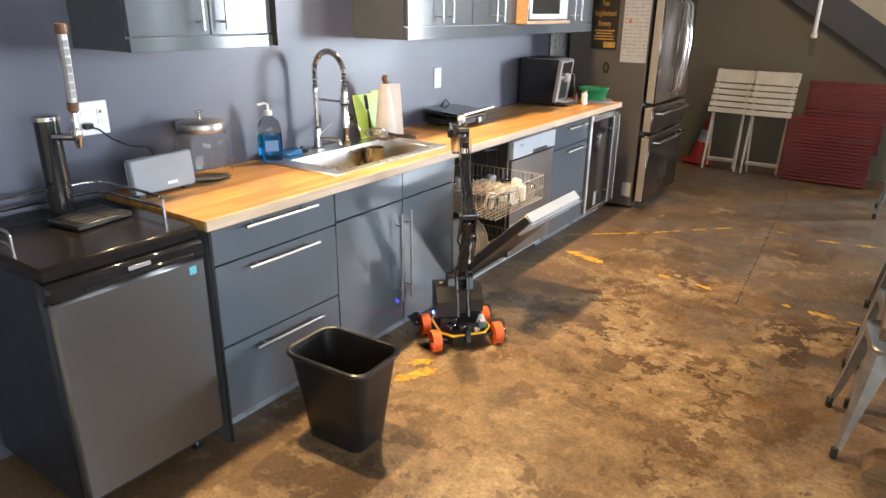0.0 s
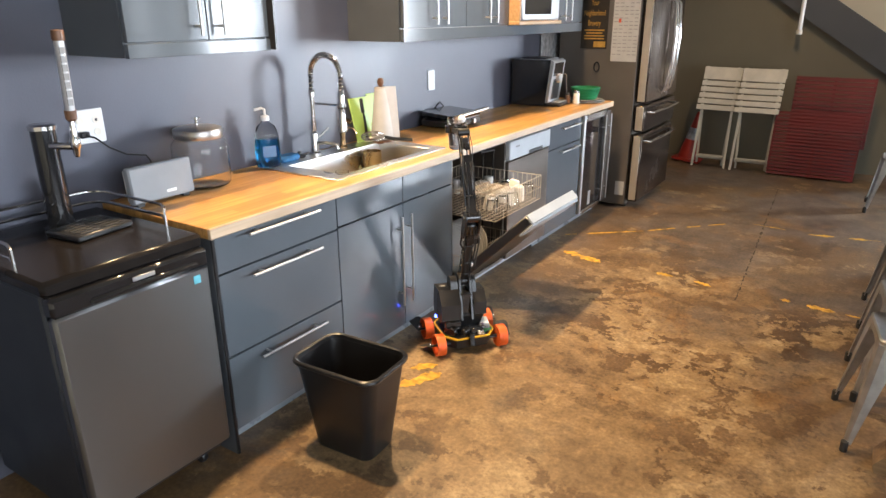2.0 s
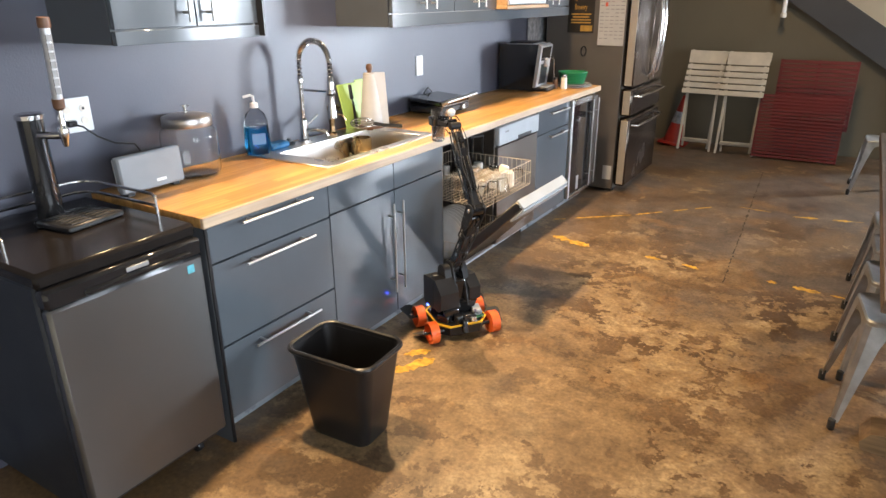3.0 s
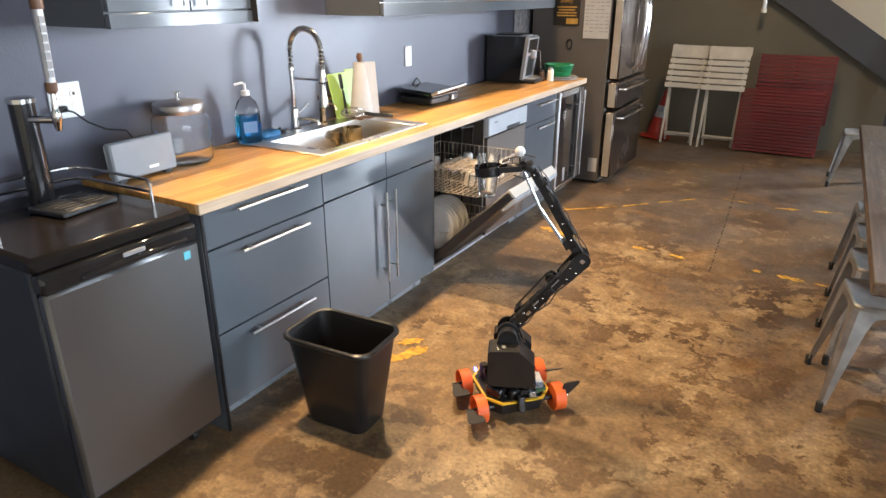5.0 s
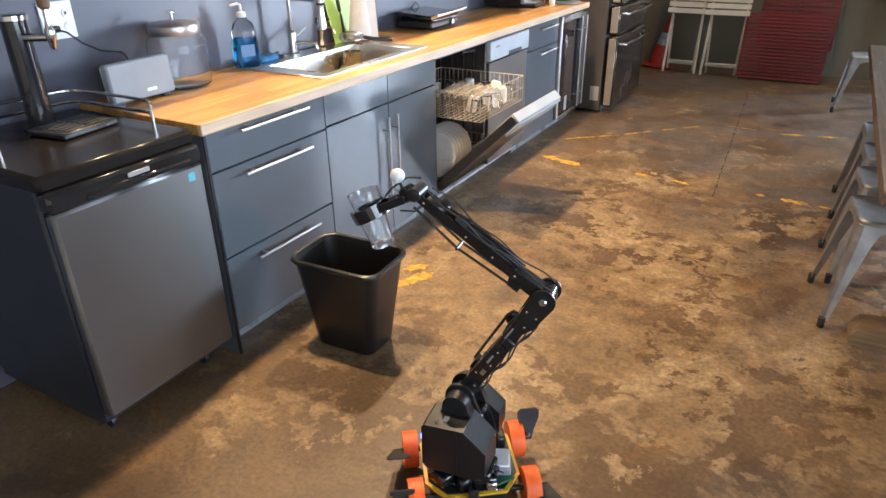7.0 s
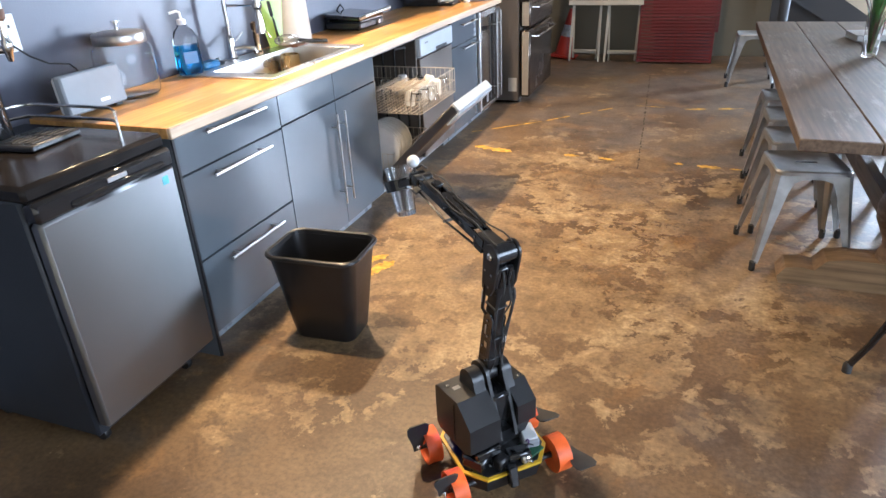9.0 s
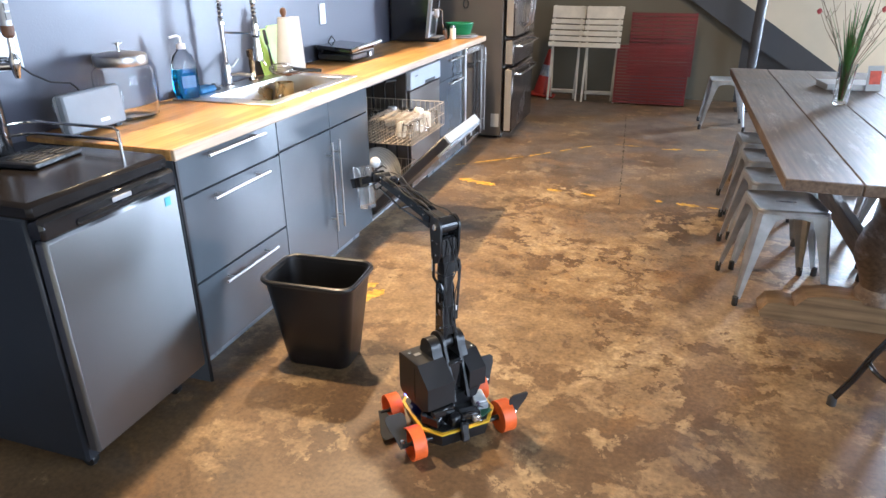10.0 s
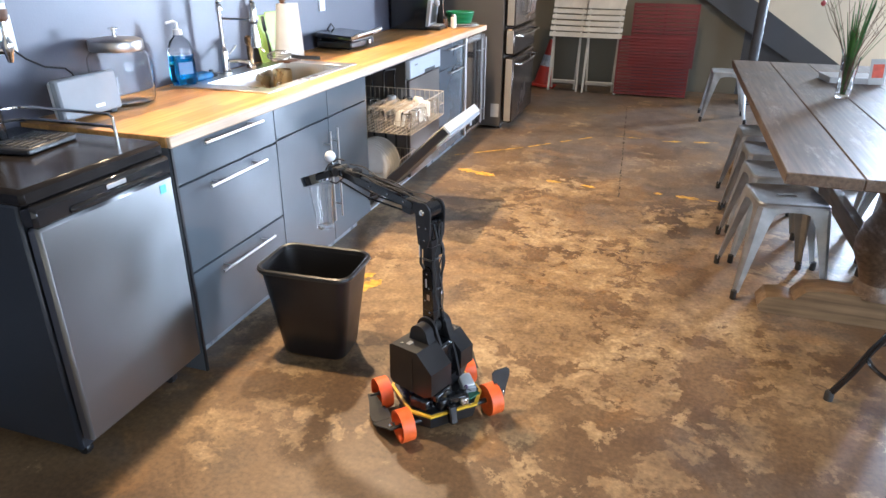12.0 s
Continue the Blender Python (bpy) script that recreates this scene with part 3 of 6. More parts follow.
def wire_rack(parent, name, x0, x1, y0, y1, z0, z1, step=0.034, tines=True):
    """A coated wire basket with a grid floor, rails and tines."""
    bm = B()
    r = 0.0017
    for z in (z0, (z0 + z1) / 2, z1):
        tube(bm, [(x0, y0, z), (x1, y0, z), (x1, y1, z), (x0, y1, z), (x0, y0, z)], r if z < z1 else 0.0026, 5)
    n = int((x1 - x0) / step)
    for i in range(n + 1):
        x = x0 + (x1 - x0) * i / n
        tube(bm, [(x, y0, z1), (x, y0, z0), (x, y1, z0), (x, y1, z1)], r, 5)
    n = int((y1 - y0) / step)
    for i in range(n + 1):
        y = y0 + (y1 - y0) * i / n
        tube(bm, [(x0, y, z1), (x0, y, z0), (x1, y, z0), (x1, y, z1)], r, 5)
        if tines and i % 2 == 0:
            for f in (0.25, 0.45, 0.65, 0.85):
                x = x0 + (x1 - x0) * f
                tube(bm, [(x, y, z0), (x - 0.01, y, z0 + 0.07)], r, 5)
    return part(name, bm, "tan_metal", parent, "tan coated wire rack")


wire_rack(dw, "upper_rack", -0.30, 0.245, 3.035, 3.585, 0.560, 0.700, 0.03)
shelf_bars = B()
for x in (-0.02, 0.09, 0.20):
    tube(shelf_bars, [(x, 3.04, 0.672), (x, 3.30, 0.672)], 0.003, 5)
cup_shelf = part("cup_shelf", shelf_bars, "tan_metal", dw, "wavy wire cup shelf")
for i in range(12):
    y = 3.05 + 0.022 * i
    part("wire", tube(B(), [(-0.02 + 0.0275 * j, y, 0.672 + (0.030 if j % 2 else 0.0)) for j in range(9)], 0.0028, 5), "tan_metal", cup_shelf)
wire_rack(dw, "lower_rack", -0.46, 0.055, 3.04, 3.585, 0.20, 0.32)
# lowered door: hinged low at the front, its top edge swung out
DW_HINGE, DW_TIP = Vector((0.0, 0, 0.155)), Vector((0.455, 0, 0.60))
ddir = (DW_TIP - DW_HINGE).normalized()
dm = Matrix.Translation(DW_HINGE) @ Matrix.Rotation(math.atan2(ddir.x, ddir.z), 4, "Y")
dlen = (DW_TIP - DW_HINGE).length
bm = B()
bx(bm, dm @ Vector((-0.012, 3.3125, dlen / 2)), (0.05, 0.592, dlen), 0.005, dm)
door = part("door", bm, "dark_steel", dw, "lowered dark steel door")
bm = B()
bx(bm, dm @ Vector((0.022, 3.3125, dlen - 0.052)), (0.016, 0.592, 0.105), 0.005, dm)
bx(bm, dm @ Vector((-0.01, 3.3125, dlen + 0.004)), (0.055, 0.592, 0.012), 0.003, dm)
part("control_strip", bm, "strip", door, "pale control strip")
bm = B()
bx(bm, dm @ Vector((-0.040, 3.3125, dlen * 0.5)), (0.006, 0.50, dlen * 0.8), 0.002, dm)
part("door_liner", bm, "steel", door, "steel inner liner")
bm = B()
for y0, y1 in ((3.004, 3.28), (3.30, 3.62), (3.63, 3.96), (3.98, 4.21)):
    bx(bm, (-0.055, (y0 + y1) / 2, 0.085), (0.012, y1 - y0, 0.052), 0.002)
part("kick_strip", bm, "strip", dw, "pale slotted kick strip")


def dish(name, m, r, label, mt="china", cat="plate"):
    bm = B()
    lathe(bm, [(0.001, 0.002), (r * 0.55, 0.0), (r * 0.62, 0.003), (r, 0.018), (r, 0.021), (r * 0.6, 0.009), (0.001, 0.008)], 28, caps=False)
    ob = part(name, bm, mt)
    ob.matrix_world = m
    return tagged(ob, label, cat, "crockery in the dishwasher")


first_plate = dish("plate", pose(FRONT_X - 0.045, 3.06, 0.345, 90, 0, 8), 0.135, "white china plate standing in the lower rack")
for i in range(1, 7):
    copy_thing(first_plate, pose(FRONT_X - 0.045 - 0.004 * (i % 2), 3.06 + 0.032 * i, 0.345, 88 + i % 3, 0, 8 - i))
for i in range(4):
    copy_thing(first_plate, pose(FRONT_X - 0.36, 3.12 + 0.07 * i, 0.33, 90, 0, 4 * i))


def mug(name, m, r, h, mt, label, cat="mug", handle=True, group="crockery in the dishwasher"):
    bm = B()
    lathe(bm, [(0.001, 0), (r * 0.85, 0), (r, 0.01), (r, h), (r - 0.003, h), (r - 0.004, 0.008), (0.001, 0.007)], 20, caps=False)
    ob = thing(name, m, label, cat, group)
    part("cup", bm, mt, ob)
    if handle:
        part("handle", tube(B(), [(r - 0.002, 0, h * 0.8), (r + 0.022, 0, h * 0.75), (r + 0.026, 0, h * 0.5), (r + 0.018, 0, h * 0.25), (r - 0.002, 0, h * 0.2)], 0.004, 7), mt, ob)
    return ob


rr = random.Random(4)
CUPS = [(-0.24, 3.10, "glass"), (-0.24, 3.20, "china"), (-0.15, 3.14, "glass"), (-0.22, 3.31, "glass"), (0.02, 3.42, "ivory"), (0.10, 3.40, "glass"), (0.19, 3.41, "ivory"), (0.03, 3.53, "glass"), (0.11, 3.52, "ivory"), (0.19, 3.53, "glass"), (0.20, 3.31, "glass"), (0.12, 3.30, "ivory"), (0.20, 3.20, "glass"), (-0.07, 3.52, "china"), (-0.05, 3.42, "ivory"), (0.12, 3.21, "ivory"), (-0.15, 3.52, "glass"), (-0.14, 3.42, "glass"), (0.20, 3.09, "glass"), (-0.24, 3.42, "china")]
for fx, y, mt in CUPS:
    nm, lab = {"china": ("mug", "white china mug upside down in the upper rack"), "glass": ("tumbler", "clear tumbler upside down in the upper rack"), "ivory": ("cup", "ivory cup upside down in the upper rack")}[mt]
    mug(nm, pose(FRONT_X + fx, y, 0.640 + 0.03 * rr.random(), 180, rr.uniform(-18, 18), rr.uniform(0, 360)), 0.030, 0.085, mt, lab, nm, mt == "china")
bowl = dish("bowl", pose(FRONT_X + 0.16, 3.36, 0.615, 90, 0, 80), 0.058, "ivory bowl standing in the upper rack", "ivory", "bowl")
for i in range(1, 4):
    copy_thing(bowl, pose(FRONT_X + 0.16 - 0.03 * i, 3.36, 0.615, 90, 0, 80 - 4 * i))

# wine cooler
wc = thing("wine_cooler", K, "under-counter wine cooler with dark glass and steel frame", "cooler")
carcass(wc, 4.803, 5.40, 0.10, 0.87, 0.56, "black")
bm = B()
bx(bm, (0.004, 4.825, 0.49), (0.036, 0.036, 0.76), 0.004)
part("frame_stile", bm, "nickel", wc, "bright steel stile")
part("glass_door", bx(B(), (0.0, 5.06, 0.475), (0.024, 0.40, 0.69), 0.003), "black_gloss", wc, "dark glass door")
part("frame_rail", bx(B(), (0.004, 5.06, 0.845), (0.034, 0.40, 0.045), 0.003), "steel", wc)
part("frame_rail", bx(B(), (0.004, 5.06, 0.115), (0.034, 0.40, 0.03), 0.003), "steel", wc)
part("side_stile", bx(B(), (0.002, 5.325, 0.48), (0.03, 0.10, 0.74), 0.003), "dark_steel", wc)
for y in (5.22, 5.335):
    bar_handle(wc, y, y, 0.13, 0.83, 0.04)
part("label_plate", bx(B(), (0.0135, 5.02, 0.20), (0.002, 0.05, 0.11)), "silver", wc)

bm = B()
bx(bm, (FRONT_X - 0.10, 1.79, 0.05), (0.016, 0.62, 0.098))
bx(bm, (FRONT_X - 0.10, 2.55, 0.05), (0.016, 0.899, 0.098))
bx(bm, (FRONT_X - 0.10, 4.81, 0.05), (0.016, 1.18, 0.098))
bx(bm, (FRONT_X - 0.14, 3.61, 0.03), (0.016, 1.2, 0.058))
structure("baseboard", bm, "kick", "grey recessed plinth under the cabinets", "plinth")

# worktop with a sink cut-out
SX0, SX1, SY0, SY1 = -2.40, -1.965, 2.21, 3.02
wt = thing("worktop", (0, 0, 0), "long oiled butcher block worktop with a pale front edge", "worktop")
bm = B()
ZC, TH = TOP_Z - 0.019, 0.038
bx(bm, (-2.1725, (1.45 + SY0 - 0.005) / 2 + 0.0, ZC), (0.615, SY0 - 1.455, TH), 0.002)
bx(bm, (-2.1725, (SY1 + 5.42) / 2, ZC), (0.615, 5.42 - SY1, TH), 0.002)
bx(bm, ((SX1 - 1.865) / 2, (SY0 + SY1) / 2 - 0.0025, ZC), (-1.865 - SX1, SY1 - SY0 + 0.005, TH), 0.0)
bx(bm, ((-2.48 + SX0) / 2, (SY0 + SY1) / 2 - 0.0025, ZC), (SX0 + 2.48, SY1 - SY0 + 0.005, TH), 0.0)
part("slab", bm, "butcher", wt)
part("front_edge", bx(B(), (-1.857, 3.435, ZC), (0.0155, 3.97, TH + 0.002), 0.003), "butcher_edge", wt, "pale worn front edge")

# drop-in sink
sink = thing("sink", (0, 0, 0), "stainless drop-in double sink with a raised rim", "sink")
bm = B()


def frame_ring(bm, outer, inner, z, zt):
    """A flat frame between two rectangles."""
    (a0, b0, a1, b1), (c0, d0, c1, d1) = outer, inner
    for q in ((a0, b0, a1, d0), (a0, d1, a1, b1), (a0, d0, c0, d1), (c1, d0, a1, d1)):
        bx(bm, ((q[0] + q[2]) / 2, (q[1] + q[3]) / 2, (z + zt) / 2), (q[2] - q[0], q[3] - q[1], zt - z), 0.0015)


OUT = (SX0 - 0.045, SY0 - 0.028, SX1 + 0.025, SY1 + 0.028)
INN = (-2.325, 2.275, -1.985, 2.965)
frame_ring(bm, OUT, INN, TOP_Z + 0.0005, TOP_Z + 0.007)
part("rim", bm, "sink_steel", sink)
bm = B()
for y0, y1 in ((2.275, 2.965),):
    x0, x1, zb, rw = INN[0], INN[2], TOP_Z - 0.185, 0.03
    top = [bm.verts.new(v) for v in ((x0, y0, TOP_Z + 0.004), (x1, y0, TOP_Z + 0.004), (x1, y1, TOP_Z + 0.004), (x0, y1, TOP_Z + 0.004))]
    mid = [bm.verts.new(v) for v in ((x0 + 0.01, y0 + 0.01, zb + 0.03), (x1 - 0.01, y0 + 0.01, zb + 0.03), (x1 - 0.01, y1 - 0.01, zb + 0.03), (x0 + 0.01, y1 - 0.01, zb + 0.03))]
    low = [bm.verts.new(v) for v in ((x0 + rw, y0 + rw, zb), (x1 - rw, y0 + rw, zb), (x1 - rw, y1 - rw, zb), (x0 + rw, y1 - rw, zb))]
    ring_faces(bm, [top, mid, low], False)
    bm.faces.new(low)
part("basin", bm, "sink_steel", sink, smooth=False)
part("drain", lathe(B(), [(0.001, 0.004), (0.03, 0.004), (0.042, 0.001), (0.042, -0.004)], 20, Matrix.Translation((-2.15, 2.62, TOP_Z - 0.184)), False), "chrome", sink)
mug("drinking_glass", pose(-2.12, 2.60, TOP_Z - 0.184), 0.036, 0.15, "glass", "clear drinking glass standing in the sink", "glass", False, "glasses in the sink")
mug("drinking_glass", pose(-2.21, 2.52, TOP_Z - 0.184), 0.034, 0.13, "glass", "clear drinking glass standing in the sink", "glass", False, "glasses in the sink")
mug("steel_beaker", pose(-2.26, 2.82, TOP_Z - 0.184), 0.05, 0.175, "gold", "tall steel beaker standing in the sink, its warm reflection painted gold", "beaker", False, "glasses in the sink")

# spring faucet
fa = thing("faucet", (-2.395, 2.535, TOP_Z + 0.007, 0, 0, 12), "chrome pull-down spring faucet behind the sink", "faucet")
REACH = 0.165
part("base", lathe(B(), [(0.030, 0), (0.030, 0.010), (0.021, 0.016), (0.019, 0.10), (0.016, 0.115), (0.0115, 0.12)], 20), "chrome", fa)
part("riser", tube(B(), [(0, 0, 0.09), (0, 0, 0.30)], 0.0105, 12), "chrome", fa)
part("riser_collar", lathe(B(), [(0.0105, 0.285), (0.015, 0.290), (0.015, 0.315), (0.0115, 0.32)], 16), "chrome", fa)
path = [(0, 0, 0.30), (0, 0, 0.345)] + [(REACH / 2 * (1 - math.cos(math.pi * i / 16)), 0, 0.39 + 0.095 * math.sin(math.pi * i / 16)) for i in range(17)] + [(REACH, 0, 0.35), (REACH, 0, 0.31)]
part("hose", tube(B(), path, 0.0075, 8), "black", fa)
bm = B()
tot, coil = 44, []
for i in range(tot * 8 + 1):
    f = i / (tot * 8) * (len(path) - 1)
    a, b = path[int(f)], path[min(int(f) + 1, len(path) - 1)]
    p = Vector(a).lerp(Vector(b), f - int(f))
    d = (Vector(b) - Vector(a)).normalized() if Vector(b) != Vector(a) else Vector((0, 0, -1))
    s = Vector((0, 1, 0))
    u = d.cross(s).normalized()
    ang = 2 * math.pi * i / 8
    coil.append(p + (s * math.cos(ang) + u * math.sin(ang)) * 0.0130)
tube(bm, coil, 0.0027, 5)
part("spring", bm, "chrome", fa, "coiled spring round the hose")
head = part("spray_head", lathe(B(), [(0.011, 0.325), (0.016, 0.318), (0.017, 0.25), (0.015, 0.235), (0.017, 0.19), (0.023, 0.155), (0.024, 0.128), (0.018, 0.124)], 18, Matrix.Translation((REACH, 0, 0))), "chrome", fa)
part("spray_ring", lathe(B(), [(0.0178, 0.262), (0.0188, 0.258), (0.0188, 0.238), (0.0160, 0.234)], 18, Matrix.Translation((REACH, 0, 0))), "black", head)
part("dock_arm", tube(B(), [(0, 0, 0.255), (REACH - 0.018, 0, 0.252)], 0.0055, 8), "chrome", fa)
part("dock_ring", lathe(B(), [(0.019, 0.242), (0.023, 0.244), (0.023, 0.262), (0.019, 0.264)], 18, Matrix.Translation((REACH, 0, 0))), "chrome", fa)
part("spout", tube(B(), [(0, 0, 0.055), (0.06, 0.012, 0.062), (0.11, 0.03, 0.052), (0.115, 0.032, 0.03)], 0.010, 10), "chrome", fa)
part("lever", tube(B(), [(0.0, 0.016, 0.08), (0.005, 0.055, 0.088), (0.012, 0.115, 0.118)], 0.006, 8), "chrome", fa)
# bronze sprayer standing beside the faucet
sy_ = thing("side_sprayer", (-2.385, 2.735, TOP_Z + 0.007), "bronze side sprayer with a lever standing beside the faucet", "sprayer")
part("collar", lathe(B(), [(0.024, 0), (0.024, 0.010), (0.016, 0.018), (0.014, 0.05)], 16), "bronze", sy_)
part("wand", lathe(B(), [(0.013, 0.045), (0.016, 0.08), (0.014, 0.11), (0.021, 0.125), (0.022, 0.15), (0.012, 0.158)], 16), "bronze", sy_)
part("nozzle", tube(B(), [(0, 0, 0.138), (0.03, 0.012, 0.146), (0.045, 0.018, 0.136)], 0.011, 10, 0.014), "bronze", sy_)
part("trigger", tube(B(), [(0.012, 0.012, 0.11), (0.032, 0.05, 0.100), (0.035, 0.07, 0.07)], 0.005, 8), "bronze", sy_)

# soap bottle
so = thing("soap_bottle", (-2.385, 2.215, TOP_Z + 0.008, 0, 0, 60), "clear pump bottle half full of blue soap", "bottle")
bm = B()


def oval(bm, prof, sy=0.62, seg=24):
    rings = [[bm.verts.new((r * math.cos(2 * math.pi * j / seg), r * sy * math.sin(2 * math.pi * j / seg), z)) for j in range(seg)] for r, z in prof]
    ring_faces(bm, rings)
    return bm


part("soap", oval(B(), [(0.050, 0.003), (0.056, 0.02), (0.055, 0.10), (0.053, 0.128)]), "blue_soap", so, "clear blue liquid soap")
part("shell", oval(B(), [(0.052, 0.0), (0.0585, 0.018), (0.0575, 0.10), (0.054, 0.15), (0.042, 0.185), (0.02, 0.205), (0.016, 0.215)]), "thin_glass", so)
part("label_patch", bx(B(), (0.0, -0.038, 0.075), (0.06, 0.002, 0.05), 0.0), "chalk_blue", so, "blue and white label")
part("collar", lathe(B(), [(0.019, 0.212), (0.019, 0.232), (0.010, 0.236)], 16), "white_plastic", so)
part("pump", tube(B(), [(0, 0, 0.23), (0, 0, 0.262), (-0.012, 0, 0.268), (-0.045, 0, 0.262)], 0.006, 8), "white_plastic", so)
spg = tagged(part("sponge_holder", bx(B(), (-2.40, 2.345, TOP_Z + 0.0225), (0.07, 0.12, 0.03), 0.010), "blue_solid"), "blue sponge in a tray beside the soap", "sponge")
tagged(part("sink_plug", lathe(B(), [(0.028, 0), (0.03, 0.01), (0.012, 0.016), (0.01, 0.03)], 16, Matrix.Translation((-2.41, 2.44, TOP_Z + 0.0075))), "black"), "black rubber sink plug on the rim", "plug")

# glass jar with a steel lid
jar = thing("glass_jar", (-2.362, 1.832, TOP_Z + 0.001), "big clear glass jar with brushed steel lid", "jar")
part("vessel", lathe(B(), [(0.001, 0.001), (0.088, 0.0), (0.108, 0.012), (0.113, 0.03), (0.113, 0.160), (0.110, 0.180), (0.098, 0.194), (0.086, 0.199), (0.084, 0.206), (0.0825, 0.206), (0.084, 0.198), (0.096, 0.192), (0.108, 0.179), (0.111, 0.160), (0.111, 0.03), (0.106, 0.014), (0.088, 0.004), (0.001, 0.004)], 36, caps=False), "thin_glass", jar)
lid = part("lid", lathe(B(), [(0.084, 0.201), (0.096, 0.203), (0.098, 0.207), (0.098, 0.236), (0.095, 0.241), (0.08, 0.246), (0.04, 0.251), (0.001, 0.252)], 40, caps=False), "lid_steel", jar, "brushed steel lid")
part("knob", lathe(B(), [(0.007, 0.248), (0.007, 0.276), (0.018, 0.279), (0.018, 0.285), (0.001, 0.287)], 16, caps=False), "chrome", lid)

# speaker with its cord
sp = thing("speaker", (-2.275, 1.590, TOP_Z + 0.001, 0, 0, 1.5), "grey cloth-fronted wireless speaker standing on the worktop", "speaker")
bm = B()
bx(bm, (-0.022, 0, 0.081), (0.036, 0.272, 0.138), 0.007, pose(0, 0, 0, 0, -4, 0))
part("grille", bm, "speaker", sp)
part("case", bx(B(), (-0.050, 0, 0.078), (0.028, 0.25, 0.128), 0.008, pose(0, 0, 0, 0, -4, 0)), "white_plastic", sp)
for y in (-0.10, 0.10):
    part("foot", bx(B(), (-0.035, y, 0.006), (0.05, 0.03, 0.012), 0.002), "rubber", sp)
part("badge", bx(B(), (-0.0025, 0.03, 0.040), (0.004, 0.045, 0.013), 0.0015, pose(0, 0, 0, 0, -4, 0)), "white_plastic", sp)

outA = thing("wall_outlet", (WALL_X, 1.452, 1.205), "white double wall outlet with a black plug", "outlet")
part("plate", bx(B(), (0.004, 0, 0), (0.008, 0.122, 0.124), 0.003), "white_plastic", outA)
for y in (-0.03, 0.03):
    for z in (-0.022, 0.022):
        part("socket", lathe(B(), [(0.014, 0), (0.014, 0.003), (0.001, 0.003)], 14, Matrix.Translation((0.0075, y, z)) @ pose(0, 0, 0, 0, 90), False), "ivory", outA)
part("slot", bx(B(), (0.0105, 0.03, 0.022), (0.002, 0.008, 0.010)), "black", outA)
cord = thing("power_cord", (WALL_X, 1.42, 1.18), "black power cord from outlet to speaker", "cord")
part("plug", bx(B(), (0.024, 0, 0), (0.028, 0.035, 0.022), 0.004), "black", cord)
part("cable", tube(B(), [(0.035, 0, 0), (0.06, 0.02, -0.01), (0.07, 0.06, -0.05), (0.075, 0.12, -0.085), (0.09, 0.19, -0.10), (0.13, 0.18, -0.115), (0.15, 0.175, -0.15)], 0.0035, 7), "black", cord)
outB = thing("wall_outlet", (WALL_X, 3.713, 1.188), "white wall outlet plate beside the grill", "outlet")
part("plate", bx(B(), (0.004, 0, 0), (0.008, 0.076, 0.124), 0.003), "white_plastic", outB)
for z in (-0.022, 0.022):
    part("socket", bx(B(), (0.009, 0, z), (0.003, 0.03, 0.034), 0.002), "ivory", outB)

# paper towels, boards, whisk
pt = thing("paper_towel", (-2.345, 3.02, TOP_Z + 0.001), "paper towel roll unwinding on a wooden stand", "paper towel")
bm = B()
lathe(bm, [(0.062, 0.02), (0.060, 0.06), (0.050, 0.15), (0.040, 0.24), (0.034, 0.298), (0.012, 0.30)], 20)
part("roll", bm, "paper", pt)
part("loose_sheet", prism(B(), [(-0.05, 0.012), (0.055, 0.0), (0.036, 0.298), (-0.03, 0.30)], Matrix.Translation((0.045, 0.02, 0.004)) @ pose(0, 0, 0, 90, 0, 62), 0.003), "paper", pt)
part("stand", lathe(B(), [(0.075, 0), (0.075, 0.014), (0.02, 0.02), (0.011, 0.03), (0.011, 0.305), (0.017, 0.315), (0.019, 0.33), (0.012, 0.345), (0.001, 0.348)], 20, caps=False), "brown_wood", pt, "turned brown wooden stand")
for i, (y, h, w, ry) in enumerate(((2.98, 0.245, 0.17, 14), (3.14, 0.255, 0.17, 12))):
    cb = part("cutting_board", bx(B(), (0, 0, h / 2), (0.008, w, h), 0.003), "lime")
    cb.matrix_world = pose(WALL_X + 0.066 - 0.012 * i, y, TOP_Z + 0.001, 0, -ry, 0)
    tagged(cb, "lime green plastic cutting board leaning on the wall", "cutting board", "cutting boards")
kb = thing("kitchen_knife", (-2.40, 2.955, TOP_Z + 0.002, 0, -9, 0), "black handled kitchen knife standing by the boards", "knife")
part("blade", prism(B(), [(-0.012, 0), (0.014, 0), (0.014, 0.14), (0.0, 0.17)], pose(0, 0, 0, 90, 0, 90), 0.002), "black", kb)
part("grip", bx(B(), (0, 0.002, 0.20), (0.014, 0.024, 0.08), 0.005), "black", kb)
wh = thing("whisk", (-2.275, 2.955, TOP_Z + 0.020, 0, 0, 38), "steel balloon whisk lying beside the sink", "whisk")
bm = B()
for i in range(5):
    a = math.pi * i / 5
    tube(bm, [(-0.13 * math.sin(t / 2) ** 2, 0.036 * math.sin(t) * math.cos(a), 0.026 + 0.028 * math.sin(t) * math.sin(a)) for t in [2 * math.pi * j / 16 for j in range(17)]], 0.0018, 5)
part("wires", bm, "chrome", wh)
part("grip", tube(B(), [(0.0, 0, 0.022), (0.05, 0, 0.012), (0.15, 0, 0.004)], 0.010, 10), "black", wh)

